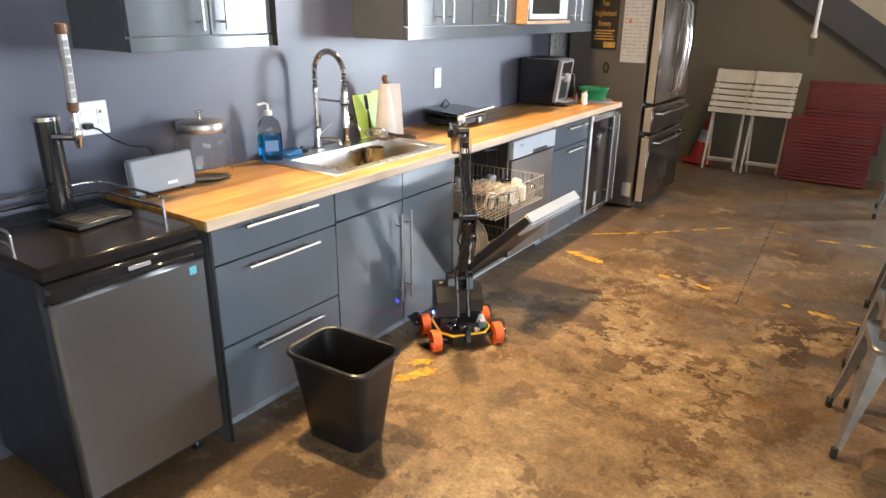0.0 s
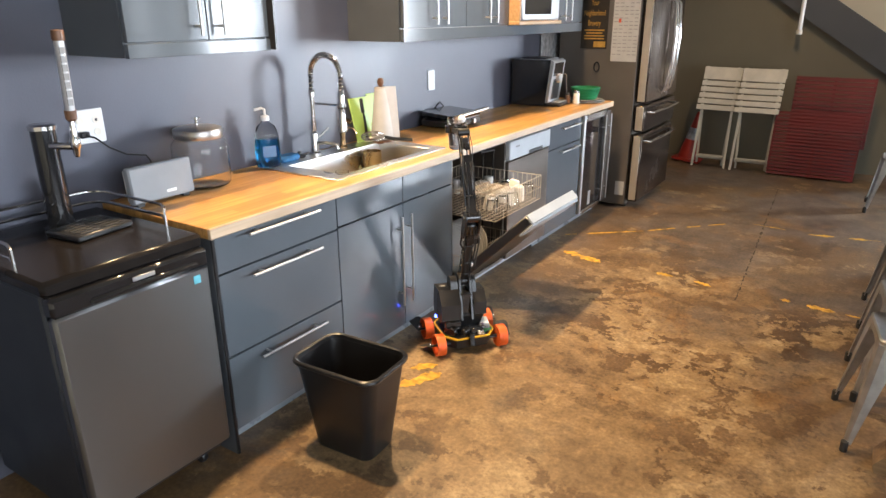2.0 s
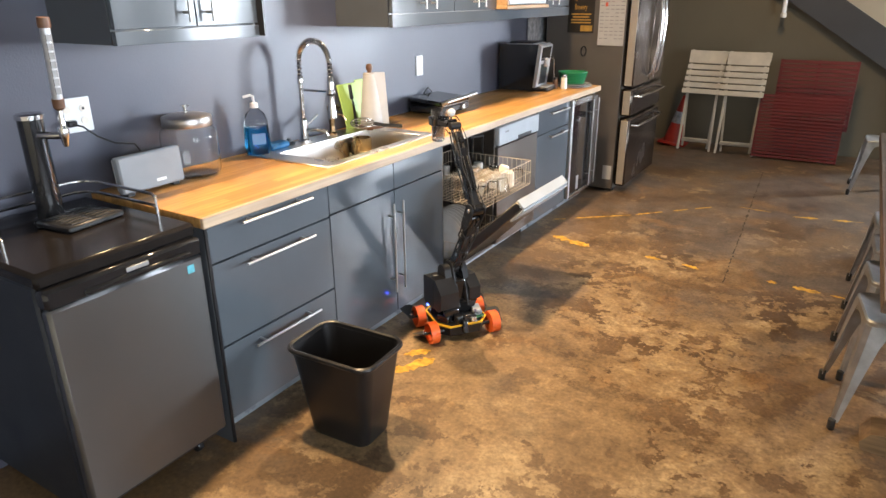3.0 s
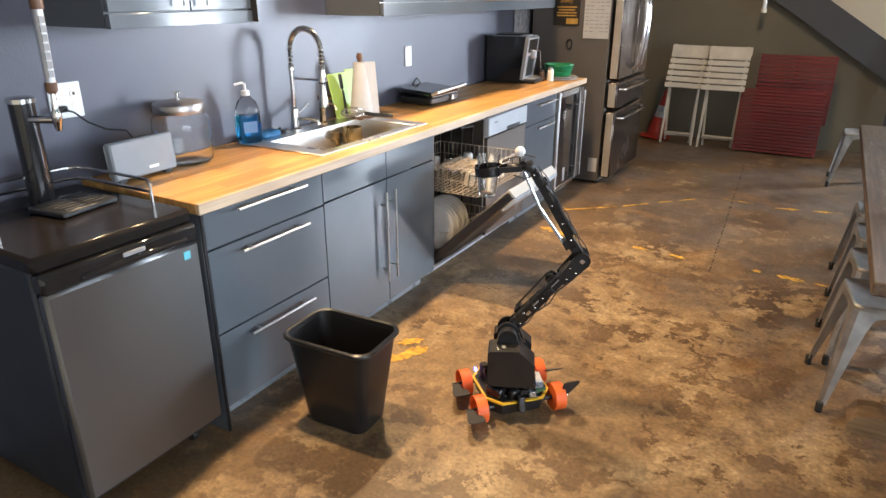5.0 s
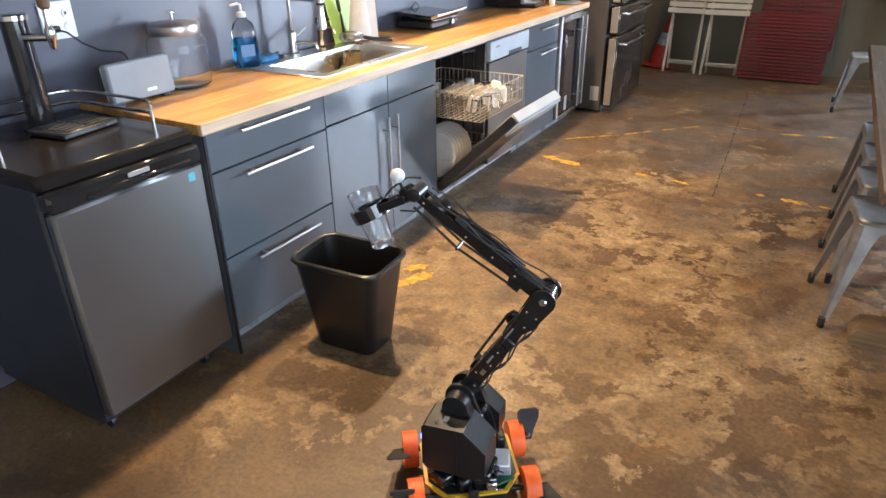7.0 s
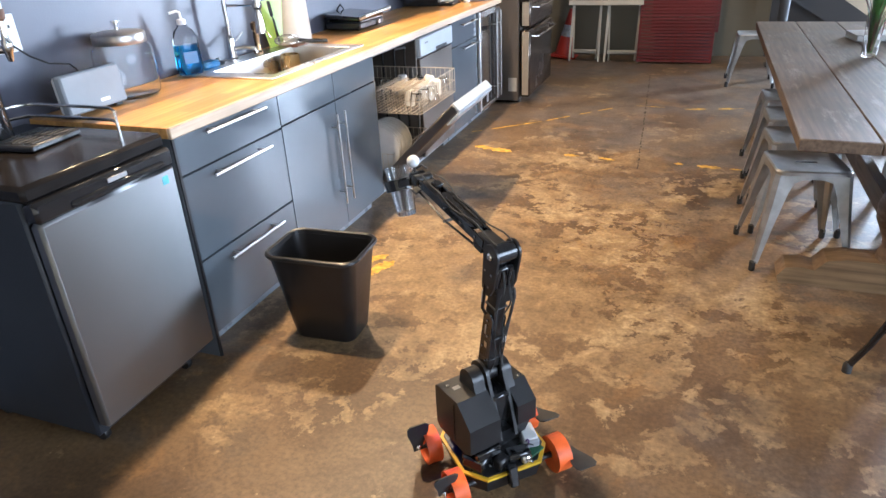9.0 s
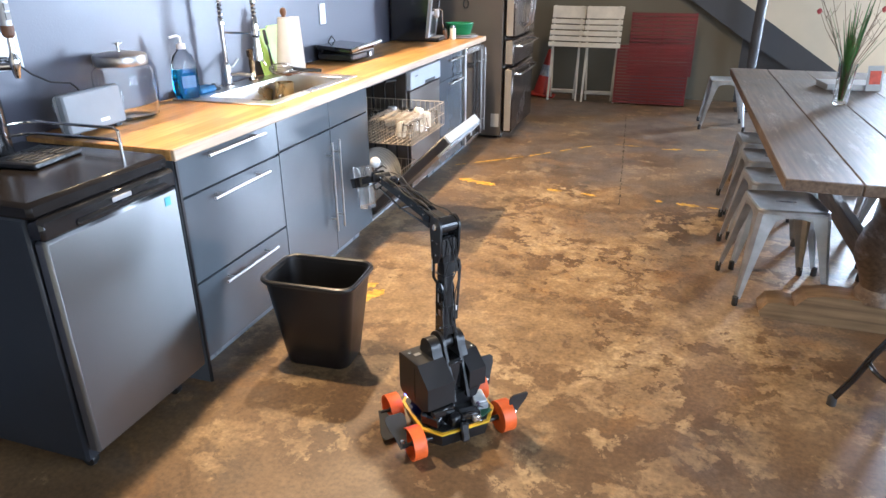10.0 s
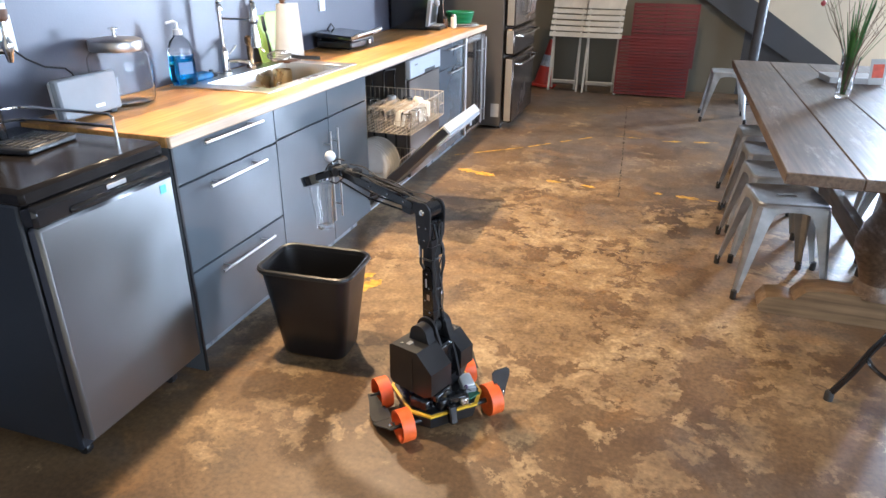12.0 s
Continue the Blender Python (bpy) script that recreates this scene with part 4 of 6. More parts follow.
# contact grill
gr = thing("contact_grill", (-2.31, 3.70, TOP_Z + 0.001), "black contact grill with a steel lid handle", "grill")
part("base", bx(B(), (-0.01, 0, 0.030), (0.24, 0.34, 0.045), 0.010), "black", gr)
part("lid", bx(B(), (-0.015, 0, 0.075), (0.25, 0.34, 0.030), 0.010, pose(0, 0, 0, 0, 4, 0)), "black_gloss", gr)
part("drip_groove", bx(B(), (0.105, 0, 0.056), (0.02, 0.30, 0.006), 0.002), "silver", gr)
part("lid_hinge", tube(B(), [(-0.118, -0.15, 0.062), (-0.118, 0.15, 0.062)], 0.010, 10), "black", gr)
part("lid_handle", tube(B(), [(0.12, -0.18, 0.075), (0.15, -0.175, 0.088), (0.15, 0.185, 0.100), (0.12, 0.18, 0.08)], 0.011, 10), "nickel", gr, "satin steel handle")
part("dial", lathe(B(), [(0.017, 0), (0.015, 0.016), (0.001, 0.016)], 16, Matrix.Translation((0.110, 0.07, 0.030)) @ pose(0, 0, 0, 0, 90), False), "nickel", gr)
for y in (-0.12, 0.12):
    part("foot", lathe(B(), [(0.012, 0), (0.012, 0.012)], 10, Matrix.Translation((0.07, y, 0))), "rubber", gr)
part("cable", tube(B(), [(-0.12, 0, 0.05), (-0.15, 0.03, 0.10), (-0.15, 0.08, 0.13), (-0.155, 0.13, 0.10), (-0.155, 0.10, 0.06)], 0.004, 7), "black", gr)

# coffee machine
cm = thing("coffee_machine", (-2.262, 4.93, TOP_Z + 0.001, 0, 0, 5), "black coffee machine with a silver front against the wall", "coffee machine")
part("body", hull(B(), [(x, y, z) for y in (-0.13, 0.13) for x, z in ((-0.205, 0.006), (0.070, 0.006), (0.105, 0.335), (0.095, 0.343), (-0.205, 0.343))]), "black_gloss", cm)
part("lid_seam", bx(B(), (-0.035, 0, 0.3445), (0.235, 0.235, 0.007), 0.002), "silver", cm, "thin silver lid edge")
part("hopper_lid", bx(B(), (-0.045, 0, 0.352), (0.19, 0.20, 0.010), 0.004), "black", cm)
part("front_frame", hull(B(), [(x, y, z) for y in (-0.133, 0.133) for x, z in ((0.071, 0.030), (0.094, 0.030), (0.131, 0.330), (0.106, 0.345))]), "silver", cm, "silver slanted front panel")
part("recess", hull(B(), [(x, y, z) for y in (-0.075, 0.075) for x, z in ((0.085, 0.05), (0.0985, 0.05), (0.1165, 0.20), (0.10, 0.20))]), "black", cm)
part("display", hull(B(), [(x, y, z) for y in (-0.10, 0.10) for x, z in ((0.11, 0.225), (0.1215, 0.225), (0.1335, 0.32), (0.12, 0.32))]), "black_gloss", cm)
part("spout", bx(B(), (0.128, 0.0, 0.205), (0.045, 0.055, 0.065), 0.010), "silver", cm)
part("drip_tray", bx(B(), (0.118, 0, 0.016), (0.125, 0.21, 0.030), 0.008), "black", cm)
part("tray_grille", bx(B(), (0.125, 0, 0.033), (0.095, 0.18, 0.005), 0.001), "silver", cm)
part("steam_wand", tube(B(), [(0.12, 0.11, 0.24), (0.15, 0.125, 0.22), (0.155, 0.13, 0.09)], 0.005, 8), "chrome", cm)

# small jars, basket and plate near the refrigerator
for x, y, r, h, mt, lab in ((-2.10, 5.055, 0.020, 0.085, "brown_wood", "small brown seasoning jar with a dark lid"), (-2.04, 5.085, 0.023, 0.105, "ivory", "small pale seasoning jar with a steel lid")):
    j = thing("seasoning_jar", (x, y, TOP_Z + 0.001), lab, "jar", "seasoning jars")
    part("glass_body", lathe(B(), [(r, 0), (r * 1.05, 0.008), (r, h * 0.78), (r * 0.85, h * 0.82)], 16), mt, j)
    part("cap", lathe(B(), [(r * 0.9, h * 0.82), (r * 0.9, h), (0.001, h + 0.001)], 16, caps=False), "black" if mt == "brown_wood" else "steel", j)
plate2 = dish("plate", pose(-2.03, 5.27, TOP_Z + 0.003), 0.135, "white plate under a green basket")
basket = thing("basket", (-2.04, 5.265, TOP_Z + 0.024), "green woven plastic food basket on a plate", "basket")
bm = B()
for i in range(7):
    z = 0.005 + 0.012 * i
    lathe(bm, [(0.092 + 0.0035 * i, z), (0.098 + 0.0035 * i, z + 0.004), (0.092 + 0.0035 * i, z + 0.008)], 28, caps=False)
lathe(bm, [(0.001, 0.002), (0.09, 0.002), (0.112, 0.092), (0.118, 0.092), (0.118, 0.086)], 28, caps=False)
part("weave", bm, "green", basket)
tagged(part("tray", lathe(B(), [(0.12, 0), (0.15, 0.008), (0.15, 0.012), (0.12, 0.004), (0.001, 0.004)], 28, Matrix.Translation((-2.03, 5.265, TOP_Z + 0.0006)), False), "silver"), "thin silver tray under the plate", "tray")
hang = tagged(part("printed_cloth", bx(B(), (WALL_X + 0.012, 5.50, 1.30), (0.006, 0.36, 0.36), 0.002), "grey_paper"), "pale grey printed cloth hanging by the refrigerator", "cloth")

# upper cabinets
UX = -2.12
def upper(y0, y1, z0, doors, label, handles, band=0.045):
    u = thing("wall_cabinet", (UX, 0, 0), label, "cabinet", "wall cabinets")
    bm = B()
    bx(bm, ((WALL_X - UX) / 2 - 0.012, (y0 + y1) / 2, z0 + 0.45), (UX - WALL_X - 0.026, y1 - y0, 0.90), 0.001)
    part("body", bm, "carcass", u)
    part("light_rail", bx(B(), (-0.009, (y0 + y1) / 2, z0 + band / 2 - 0.001), (0.022, y1 - y0, band), 0.001), "cabinet", u)
    for a, b in doors:
        front(u, a, b, z0 + band + 0.002, z0 + 0.90, "door")
    for y in handles:
        bar_handle(u, y, y, z0 + band + 0.02, z0 + band + 0.24)
    return u


u1 = upper(1.43, 2.042, 1.458, [(1.43, 1.752), (1.752, 2.042)], "grey gloss wall cabinet over the jar and outlet", (1.70, 1.80), 0.045)
part("end_strip", bx(B(), (0.004, 2.048, 1.90), (0.05, 0.010, 0.88), 0.001), "black", u1)
u2 = upper(2.935, 5.30, 1.455, [(2.937, 3.545), (3.545, 4.07), (4.735, 5.298)], "long grey gloss wall cabinet over the grill", (3.20, 3.30, 3.77, 3.86, 4.895, 5.01), 0.062)
sh = thing("microwave_shelf", (UX, 0, 0), "pale wooden open shelf between wall cabinets", "shelf")
part("board", bx(B(), (0.03, 4.40, 1.53), (0.09, 0.66, 0.022), 0.003), "shelf_wood", sh)
part("side", bx(B(), (0.03, 4.082, 1.78), (0.09, 0.02, 0.48), 0.002), "shelf_wood", sh)
mw = thing("microwave", (UX, 4.40, 1.5425), "silver microwave with a black window on the shelf", "microwave")
part("case", bx(B(), (0.035, 0, 0.14), (0.07, 0.58, 0.278), 0.008), "silver", mw)
part("window", bx(B(), (0.071, -0.05, 0.14), (0.004, 0.40, 0.20), 0.002), "black_gloss", mw)

# ---- refrigerator ----
fg = thing("refrigerator", (-1.638, 5.575, 0), "tall brushed steel refrigerator with notices on its side", "refrigerator")
part("body", bx(B(), (-0.44, 0.455, 0.90), (0.68, 0.908, 1.76), 0.006), "fridge_side", fg)
for y0, y1 in ((0.0, 0.452), (0.458, 0.91)):
    d = part("door", bx(B(), (-0.043, (y0 + y1) / 2, 1.335), (0.086, y1 - y0, 0.89), 0.012), "fridge_front", fg, "upper steel door")
    yh = 0.40 if y0 == 0 else 0.51
    part("handle", tube(B(), [(0.0, yh, 0.95), (0.05, yh, 0.99), (0.075, yh, 1.2), (0.08, yh, 1.4), (0.06, yh, 1.66), (0.0, yh, 1.72)], 0.014, 10), "chrome", d)
for z0, z1 in ((0.655, 0.875), (0.06, 0.635)):
    d = part("drawer", bx(B(), (-0.043, 0.455, (z0 + z1) / 2), (0.086, 0.91, z1 - z0), 0.012), "fridge_front", fg, "steel freezer drawer")
    part("handle", tube(B(), [(0.0, 0.06, z1 - 0.06), (0.05, 0.08, z1 - 0.06), (0.06, 0.455, z1 - 0.06), (0.05, 0.83, z1 - 0.06), (0.0, 0.85, z1 - 0.06)], 0.012, 10), "chrome", d)
for y in (0.06, 0.85):
    part("foot", lathe(B(), [(0.02, 0), (0.02, 0.03)], 12, Matrix.Translation((-0.12, y, 0))), "black", fg)
for z0, z1 in ((0.905, 1.765), (0.67, 0.86), (0.075, 0.62)):
    part("door_edge", bx(B(), (-0.040, -0.0015, (z0 + z1) / 2), (0.058, 0.004, z1 - z0), 0.001), "edge_steel", fg, "steel door edge with its warm lit tone painted in")
part("sticker", bx(B(), (-0.155, -0.0025, 0.165), (0.075, 0.003, 0.12)), "paper", fg)
ps = thing("poster", (0, 5.5755, 0), "black and gold notice on the refrigerator side", "poster")
part("sheet", bx(B(), (-2.115, -0.004, 1.51), (0.225, 0.003, 0.40)), "poster", ps)
bm = B()
for i in range(4):
    bx(bm, (-2.115, -0.0062, 1.455 - 0.022 * i), (0.17 - 0.03 * (i % 3 == 1), 0.001, 0.010))
bx(bm, (-2.065, -0.0062, 1.345), (0.10, 0.001, 0.045))
part("print", bm, "gold_ink", ps)


def words(text, m, size, mt, parent, name="lettering"):
    """Raised lettering as a thin mesh."""
    cu = bpy.data.curves.new(name, "FONT")
    cu.body, cu.size, cu.align_x, cu.align_y, cu.extrude = text, size, "CENTER", "CENTER", 0.0006
    tmp = new(name, cu)
    me = bpy.data.meshes.new_from_object(tmp.evaluated_get(bpy.context.evaluated_depsgraph_get()))
    bpy.data.objects.remove(tmp)
    me.materials.clear()
    me.materials.append(M[mt])
    ob = new(name, me)
    ob.parent, ob.matrix_basis = parent, m
    return ob


for i, w in enumerate(("Your", "Neighborhood", "Brewery")):
    words(w, pose(-2.12, -0.0065, 1.665 - 0.078 * i, 90, 0, 0) @ Matrix.Diagonal((0.85, 1.7, 1, 1)), 0.036, "gold_ink", ps)
nt = thing("notice_sheet", (0, 5.5755, 0), "white printed schedule sheet on the refrigerator side", "notice")
part("sheet", bx(B(), (-1.855, -0.004, 1.47), (0.215, 0.003, 0.51)), "paper", nt)
bm = B()
for i in range(16):
    for j in range(5):
        if (i * 5 + j) % 7:
            bx(bm, (-1.937 + 0.041 * j, -0.0062, 1.69 - 0.028 * i), (0.030, 0.001, 0.005))
tagged(part("print", bm, "ink", nt), kind="stuff")
part("red_mark", bx(B(), (-1.905, -0.0066, 1.53), (0.02, 0.001, 0.03)), "poster_red", nt)
mg = thing("clip_magnet", (-2.075, 5.5755, 1.165), "black oval magnet hook on the refrigerator side", "magnet")
part("loop", tube(B(), [(0.022 * math.cos(a), -0.006, 0.038 * math.sin(a)) for a in [2 * math.pi * i / 20 for i in range(21)]], 0.005, 7), "black", mg)

# ---- keg cooler with beer tap ----
kg = thing("keg_cooler", (-1.835, 1.162, 0), "black keg cooler with a brushed steel door", "keg cooler")
part("body", bx(B(), (-0.335, 0, 0.465), (0.56, 0.515, 0.80), 0.008), "keg_black", kg)
part("top", bx(B(), (-0.325, 0, 0.885), (0.61, 0.525, 0.05), 0.012), "black_top", kg, "black pebbled top")
bm = B()
bx(bm, (-0.022, 0.0, 0.46), (0.044, 0.515, 0.69), 0.010)
kd = part("door", bm, "keg_steel", kg, "brushed steel door")
part("door_cap", bx(B(), (-0.024, 0.0, 0.834), (0.054, 0.517, 0.062), 0.010), "black_gloss", kd)
part("grip", bx(B(), (0.006, 0.03, 0.822), (0.016, 0.36, 0.022), 0.007), "black_gloss", kd)
part("badge", bx(B(), (0.006, 0.02, 0.845), (0.004, 0.075, 0.014), 0.002), "silver", kd)
part("sticker", bx(B(), (0.0008, 0.205, 0.768), (0.0012, 0.026, 0.028)), "teal", kd, "small blue and white sticker")
for y in (-0.2, 0.2):
    part("caster", lathe(B(), [(0.001, -0.012), (0.022, -0.012), (0.025, 0), (0.022, 0.012), (0.001, 0.012)], 14, Matrix.Translation((-0.115, y, 0.025)) @ pose(0, 0, 0, 90), False), "black", kg)
    part("caster", lathe(B(), [(0.001, -0.012), (0.022, -0.012), (0.025, 0), (0.022, 0.012), (0.001, 0.012)], 14, Matrix.Translation((-0.55, y, 0.025)) @ pose(0, 0, 0, 90), False), "black", kg)
bm = B()
for z in (0.945, 0.985):
    pts = [(-0.185, 0.245, 0.91), (-0.185, 0.245, z - 0.01), (-0.20, 0.245, z), (-0.52, 0.245, z), (-0.56, 0.23, z), (-0.585, 0.19, z), (-0.59, -0.19, z), (-0.585, -0.22, z), (-0.56, -0.245, z), (-0.20, -0.245, z), (-0.185, -0.245, z - 0.01), (-0.185, -0.245, 0.91)]
    tube(bm, pts, 0.0055, 8)
part("guard_rail", bm, "chrome", kg, "chrome guard rail")
tw = thing("beer_tower", (-2.295, 1.20, 0.911), "black beer tower with chrome cap and tap handle", "beer tap")
part("column", lathe(B(), [(0.055, 0), (0.055, 0.006), (0.040, 0.010), (0.038, 0.335)], 28), "black_gloss", tw)
part("cap", lathe(B(), [(0.042, 0.335), (0.042, 0.348), (0.036, 0.352), (0.001, 0.353)], 28, caps=False), "chrome", tw)
part("shank", tube(B(), [(0.03, 0.0, 0.285), (0.075, 0.022, 0.285), (0.10, 0.04, 0.285)], 0.012, 10), "chrome", tw)
part("faucet_body", lathe(B(), [(0.007, -0.035), (0.010, -0.025), (0.012, -0.01), (0.016, 0.0), (0.016, 0.02), (0.010, 0.03), (0.009, 0.06), (0.006, 0.085)], 14, Matrix.Translation((0.105, 0.042, 0.285)) @ pose(0, 0, 0, 0, 3, 0)), "chrome", tw)
th = part("tap_handle", lathe(B(), [(0.010, 0.080), (0.017, 0.088), (0.018, 0.115)], 18, Matrix.Translation((0.105, 0.042, 0.285)) @ pose(0, 0, 0, 0, 3, 0)), "brown_wood", tw, "brown wooden ferrule")
part("tube_sleeve", lathe(B(), [(0.0150, 0.115), (0.0150, 0.325)], 20, Matrix.Translation((0.105, 0.042, 0.285)) @ pose(0, 0, 0, 0, 3, 0)), "silver", th, "pale grey lettered sleeve")
for i in range(7):
    bm = B()
    bx(bm, (0.1310 + 0.0014 * i, 0.038, 0.285 + 0.14 + 0.026 * i), (0.003, 0.016, 0.020))
    part("sleeve_mark", bm, "ink", th)
part("tip", lathe(B(), [(0.018, 0.325), (0.019, 0.33), (0.018, 0.355), (0.001, 0.357)], 20, Matrix.Translation((0.105, 0.042, 0.285)) @ pose(0, 0, 0, 0, 3, 0), False), "brown_wood", th)
dt = thing("drip_tray", (-2.185, 1.235, 0.911, 0, 0, 8), "black plastic drip tray at the foot of the tower", "drip tray")
part("tray", bx(B(), (0, 0, 0.011), (0.16, 0.21, 0.020), 0.005), "black", dt)
for i in range(6):
    for j in range(2):
        part("grille_bar", bx(B(), (-0.06 + 0.024 * i, -0.045 + 0.09 * j, 0.0225), (0.010, 0.075, 0.004), 0.0015), "rubber", dt)

# ---- waste bin ----
wb = thing("waste_bin", (-1.54, 1.765, 0, 0, 0, 3), "tall black plastic waste bin standing empty on the floor", "waste bin")


def rrect(hx, hy, r, n=6):
    out = []
    for cx, cy, a0 in ((hx - r, hy - r, 0), (-hx + r, hy - r, 90), (-hx + r, -hy + r, 180), (hx - r, -hy + r, 270)):
        out += [(cx + r * math.cos(radians(a0 + 90 * i / n)), cy + r * math.sin(radians(a0 + 90 * i / n))) for i in range(n + 1)]
    return out


bm = B()
rings = []
for hx, hy, r, z in ((0.125, 0.085, 0.04, 0.004), (0.132, 0.09, 0.042, 0.012), (0.156, 0.107, 0.046, 0.19), (0.180, 0.125, 0.05, 0.368), (0.176, 0.121, 0.048, 0.368), (0.126, 0.085, 0.04, 0.016)):
    rings.append([bm.verts.new((x, y, z)) for x, y in rrect(hx, hy, r, 8)])
ring_faces(bm, rings)
part("bin_shell", bm, "black_soft", wb)
bm = B()
rings = []
for hx, hy, r, z in ((0.1765, 0.1215, 0.049, 0.364), (0.190, 0.135, 0.057, 0.366), (0.195, 0.140, 0.061, 0.375), (0.193, 0.138, 0.059, 0.383), (0.186, 0.131, 0.055, 0.387), (0.179, 0.124, 0.05, 0.383), (0.1765, 0.1215, 0.049, 0.364)):
    rings.append([bm.verts.new((x, y, z)) for x, y in rrect(hx, hy, r, 8)])
ring_faces(bm, rings, False)
part("rolled_rim", bm, "black_soft", wb)


# ---- back of the room ----
def folding_table(m, mt, label, w=0.42, h=0.45, legs=0.60, slats=7, cat="folding table"):
    """A folded slatted bistro table leaning upright: slatted top above, crossed legs below."""
    ob = thing("folding_table", m, label, cat, "folded slatted tables")
    for i in range(slats):
        f = (i + 0.5) / slats
        wide = w * (1.03 if i == slats - 1 else 1.06 - 0.06 * f)
        tall = h / slats * (1.5 if i == slats - 1 else 0.92)
        part("slat", bx(B(), (0.02 * f - 0.01, -0.10 + 0.11 * f, legs + h * f * 0.96), (wide, 0.016, tall - 0.008), 0.003, pose(0, 0, 0, -14, 0, 0)), mt, ob)
    for x in (-w / 2 + 0.03, w / 2 - 0.03):
        part("batten", hull(B(), [(x + d, y, z) for d in (-0.012, 0.012) for y, z in ((-0.092, legs), (-0.072, legs), (0.018, legs + h), (0.036, legs + h))]), mt, ob)
        part("leg", hull(B(), [(x * (0.98 if z else 1.06) + d, y, z) for d in (-0.011, 0.011) for y, z in ((-0.01, legs + 0.06), (0.012, legs + 0.06), (-0.09, 0), (-0.068, 0))]), mt, ob)
        part("leg", hull(B(), [(x * (0.98 if z else 0.84) + d, y, z) for d in (-0.010, 0.010) for y, z in ((0.005, legs + 0.06), (0.025, legs + 0.06), (0.05, 0), (0.072, 0))]), mt, ob)
    part("foot_shelf", bx(B(), (0, -0.03, 0.115), (w - 0.10, 0.085, 0.014), 0.002), mt, ob)
    part("stretcher", bx(B(), (0, -0.03, 0.10), (w - 0.09, 0.02, 0.03), 0.003), mt, ob)
    part("stretcher", bx(B(), (0, 0.055, 0.10), (w - 0.13, 0.02, 0.03), 0.003), mt, ob)
    return ob


folding_table(pose(-1.500, 7.68, 0, -3, 1.2, 6), "white_paint", "folded white slatted table leaning on the wall", 0.365)
folding_table(pose(-1.080, 7.66, 0, -3, 0, 2), "white_paint", "folded white slatted table with bare steel legs", 0.40)


def red_table(m, w, h, slats, label):
    ob = thing("slatted_table", m, label, "folding table", "folded red tables")
    for i in range(slats):
        part("slat", bx(B(), (0, -0.012, h * (i + 0.5) / slats), (w, 0.016, h / slats - 0.008), 0.002), "red_paint", ob)
    for x in (-w / 2 + 0.012, 0, w / 2 - 0.012):
        part("frame_bar", bx(B(), (x, 0.006, h / 2), (0.024, 0.016, h), 0.002), "red_paint", ob)
    return ob


red_table(pose(-0.515, 7.58, 0.012, -9, 0, 0), 0.78, 0.64, 19, "large red slatted steel table leaning on its edge")
red_table(pose(-0.44, 7.80, 0.30, -5, 0, 0), 0.70, 0.68, 17, "second red slatted steel table leaning behind")
bl = tagged(part("table_rest", bx(B(), (-0.44, 7.86, 0.148), (0.6, 0.10, 0.292), 0.005), "dark_wall"), "dark block under the rear red table", "block")
tc = thing("traffic_cone", (-1.765, 7.86, 0, -4, 7, 0), "orange red traffic cone with a pale band", "cone")
part("base", bx(B(), (0, 0, 0.015), (0.30, 0.30, 0.03), 0.008), "cone", tc)
part("body", lathe(B(), [(0.115, 0.03), (0.078, 0.24)], 24), "cone", tc)
part("band", lathe(B(), [(0.079, 0.24), (0.056, 0.37)], 24), "grey_paper", tc, "pale reflective band")
part("tip", lathe(B(), [(0.056, 0.37), (0.026, 0.54), (0.018, 0.55)], 24), "cone", tc)
hp = thing("wall_pipe", (-0.85, 7.93, 0), "white hooked pipe hanging on the far wall", "pipe")
part("pipe", tube(B(), [(0.0, 0, 2.3), (0, 0, 1.42), (-0.012, -0.01, 1.39)], 0.020, 10), "white_plastic", hp)
part("foot_cap", lathe(B(), [(0.026, 1.375), (0.03, 1.39), (0.026, 1.42)], 14), "ivory", hp)
pp = thing("steel_post", (0.50, 7.6, 0), "dark grey steel post rising beside the stairs", "post")
part("shaft", tube(B(), [(0, 0, 0.01), (0, 0, CEIL_Z - 0.01)], 0.05, 18), "dark_wall", pp)
part("foot_plate", bx(B(), (0, 0, 0.006), (0.2, 0.2, 0.012), 0.002), "dark_wall", pp)


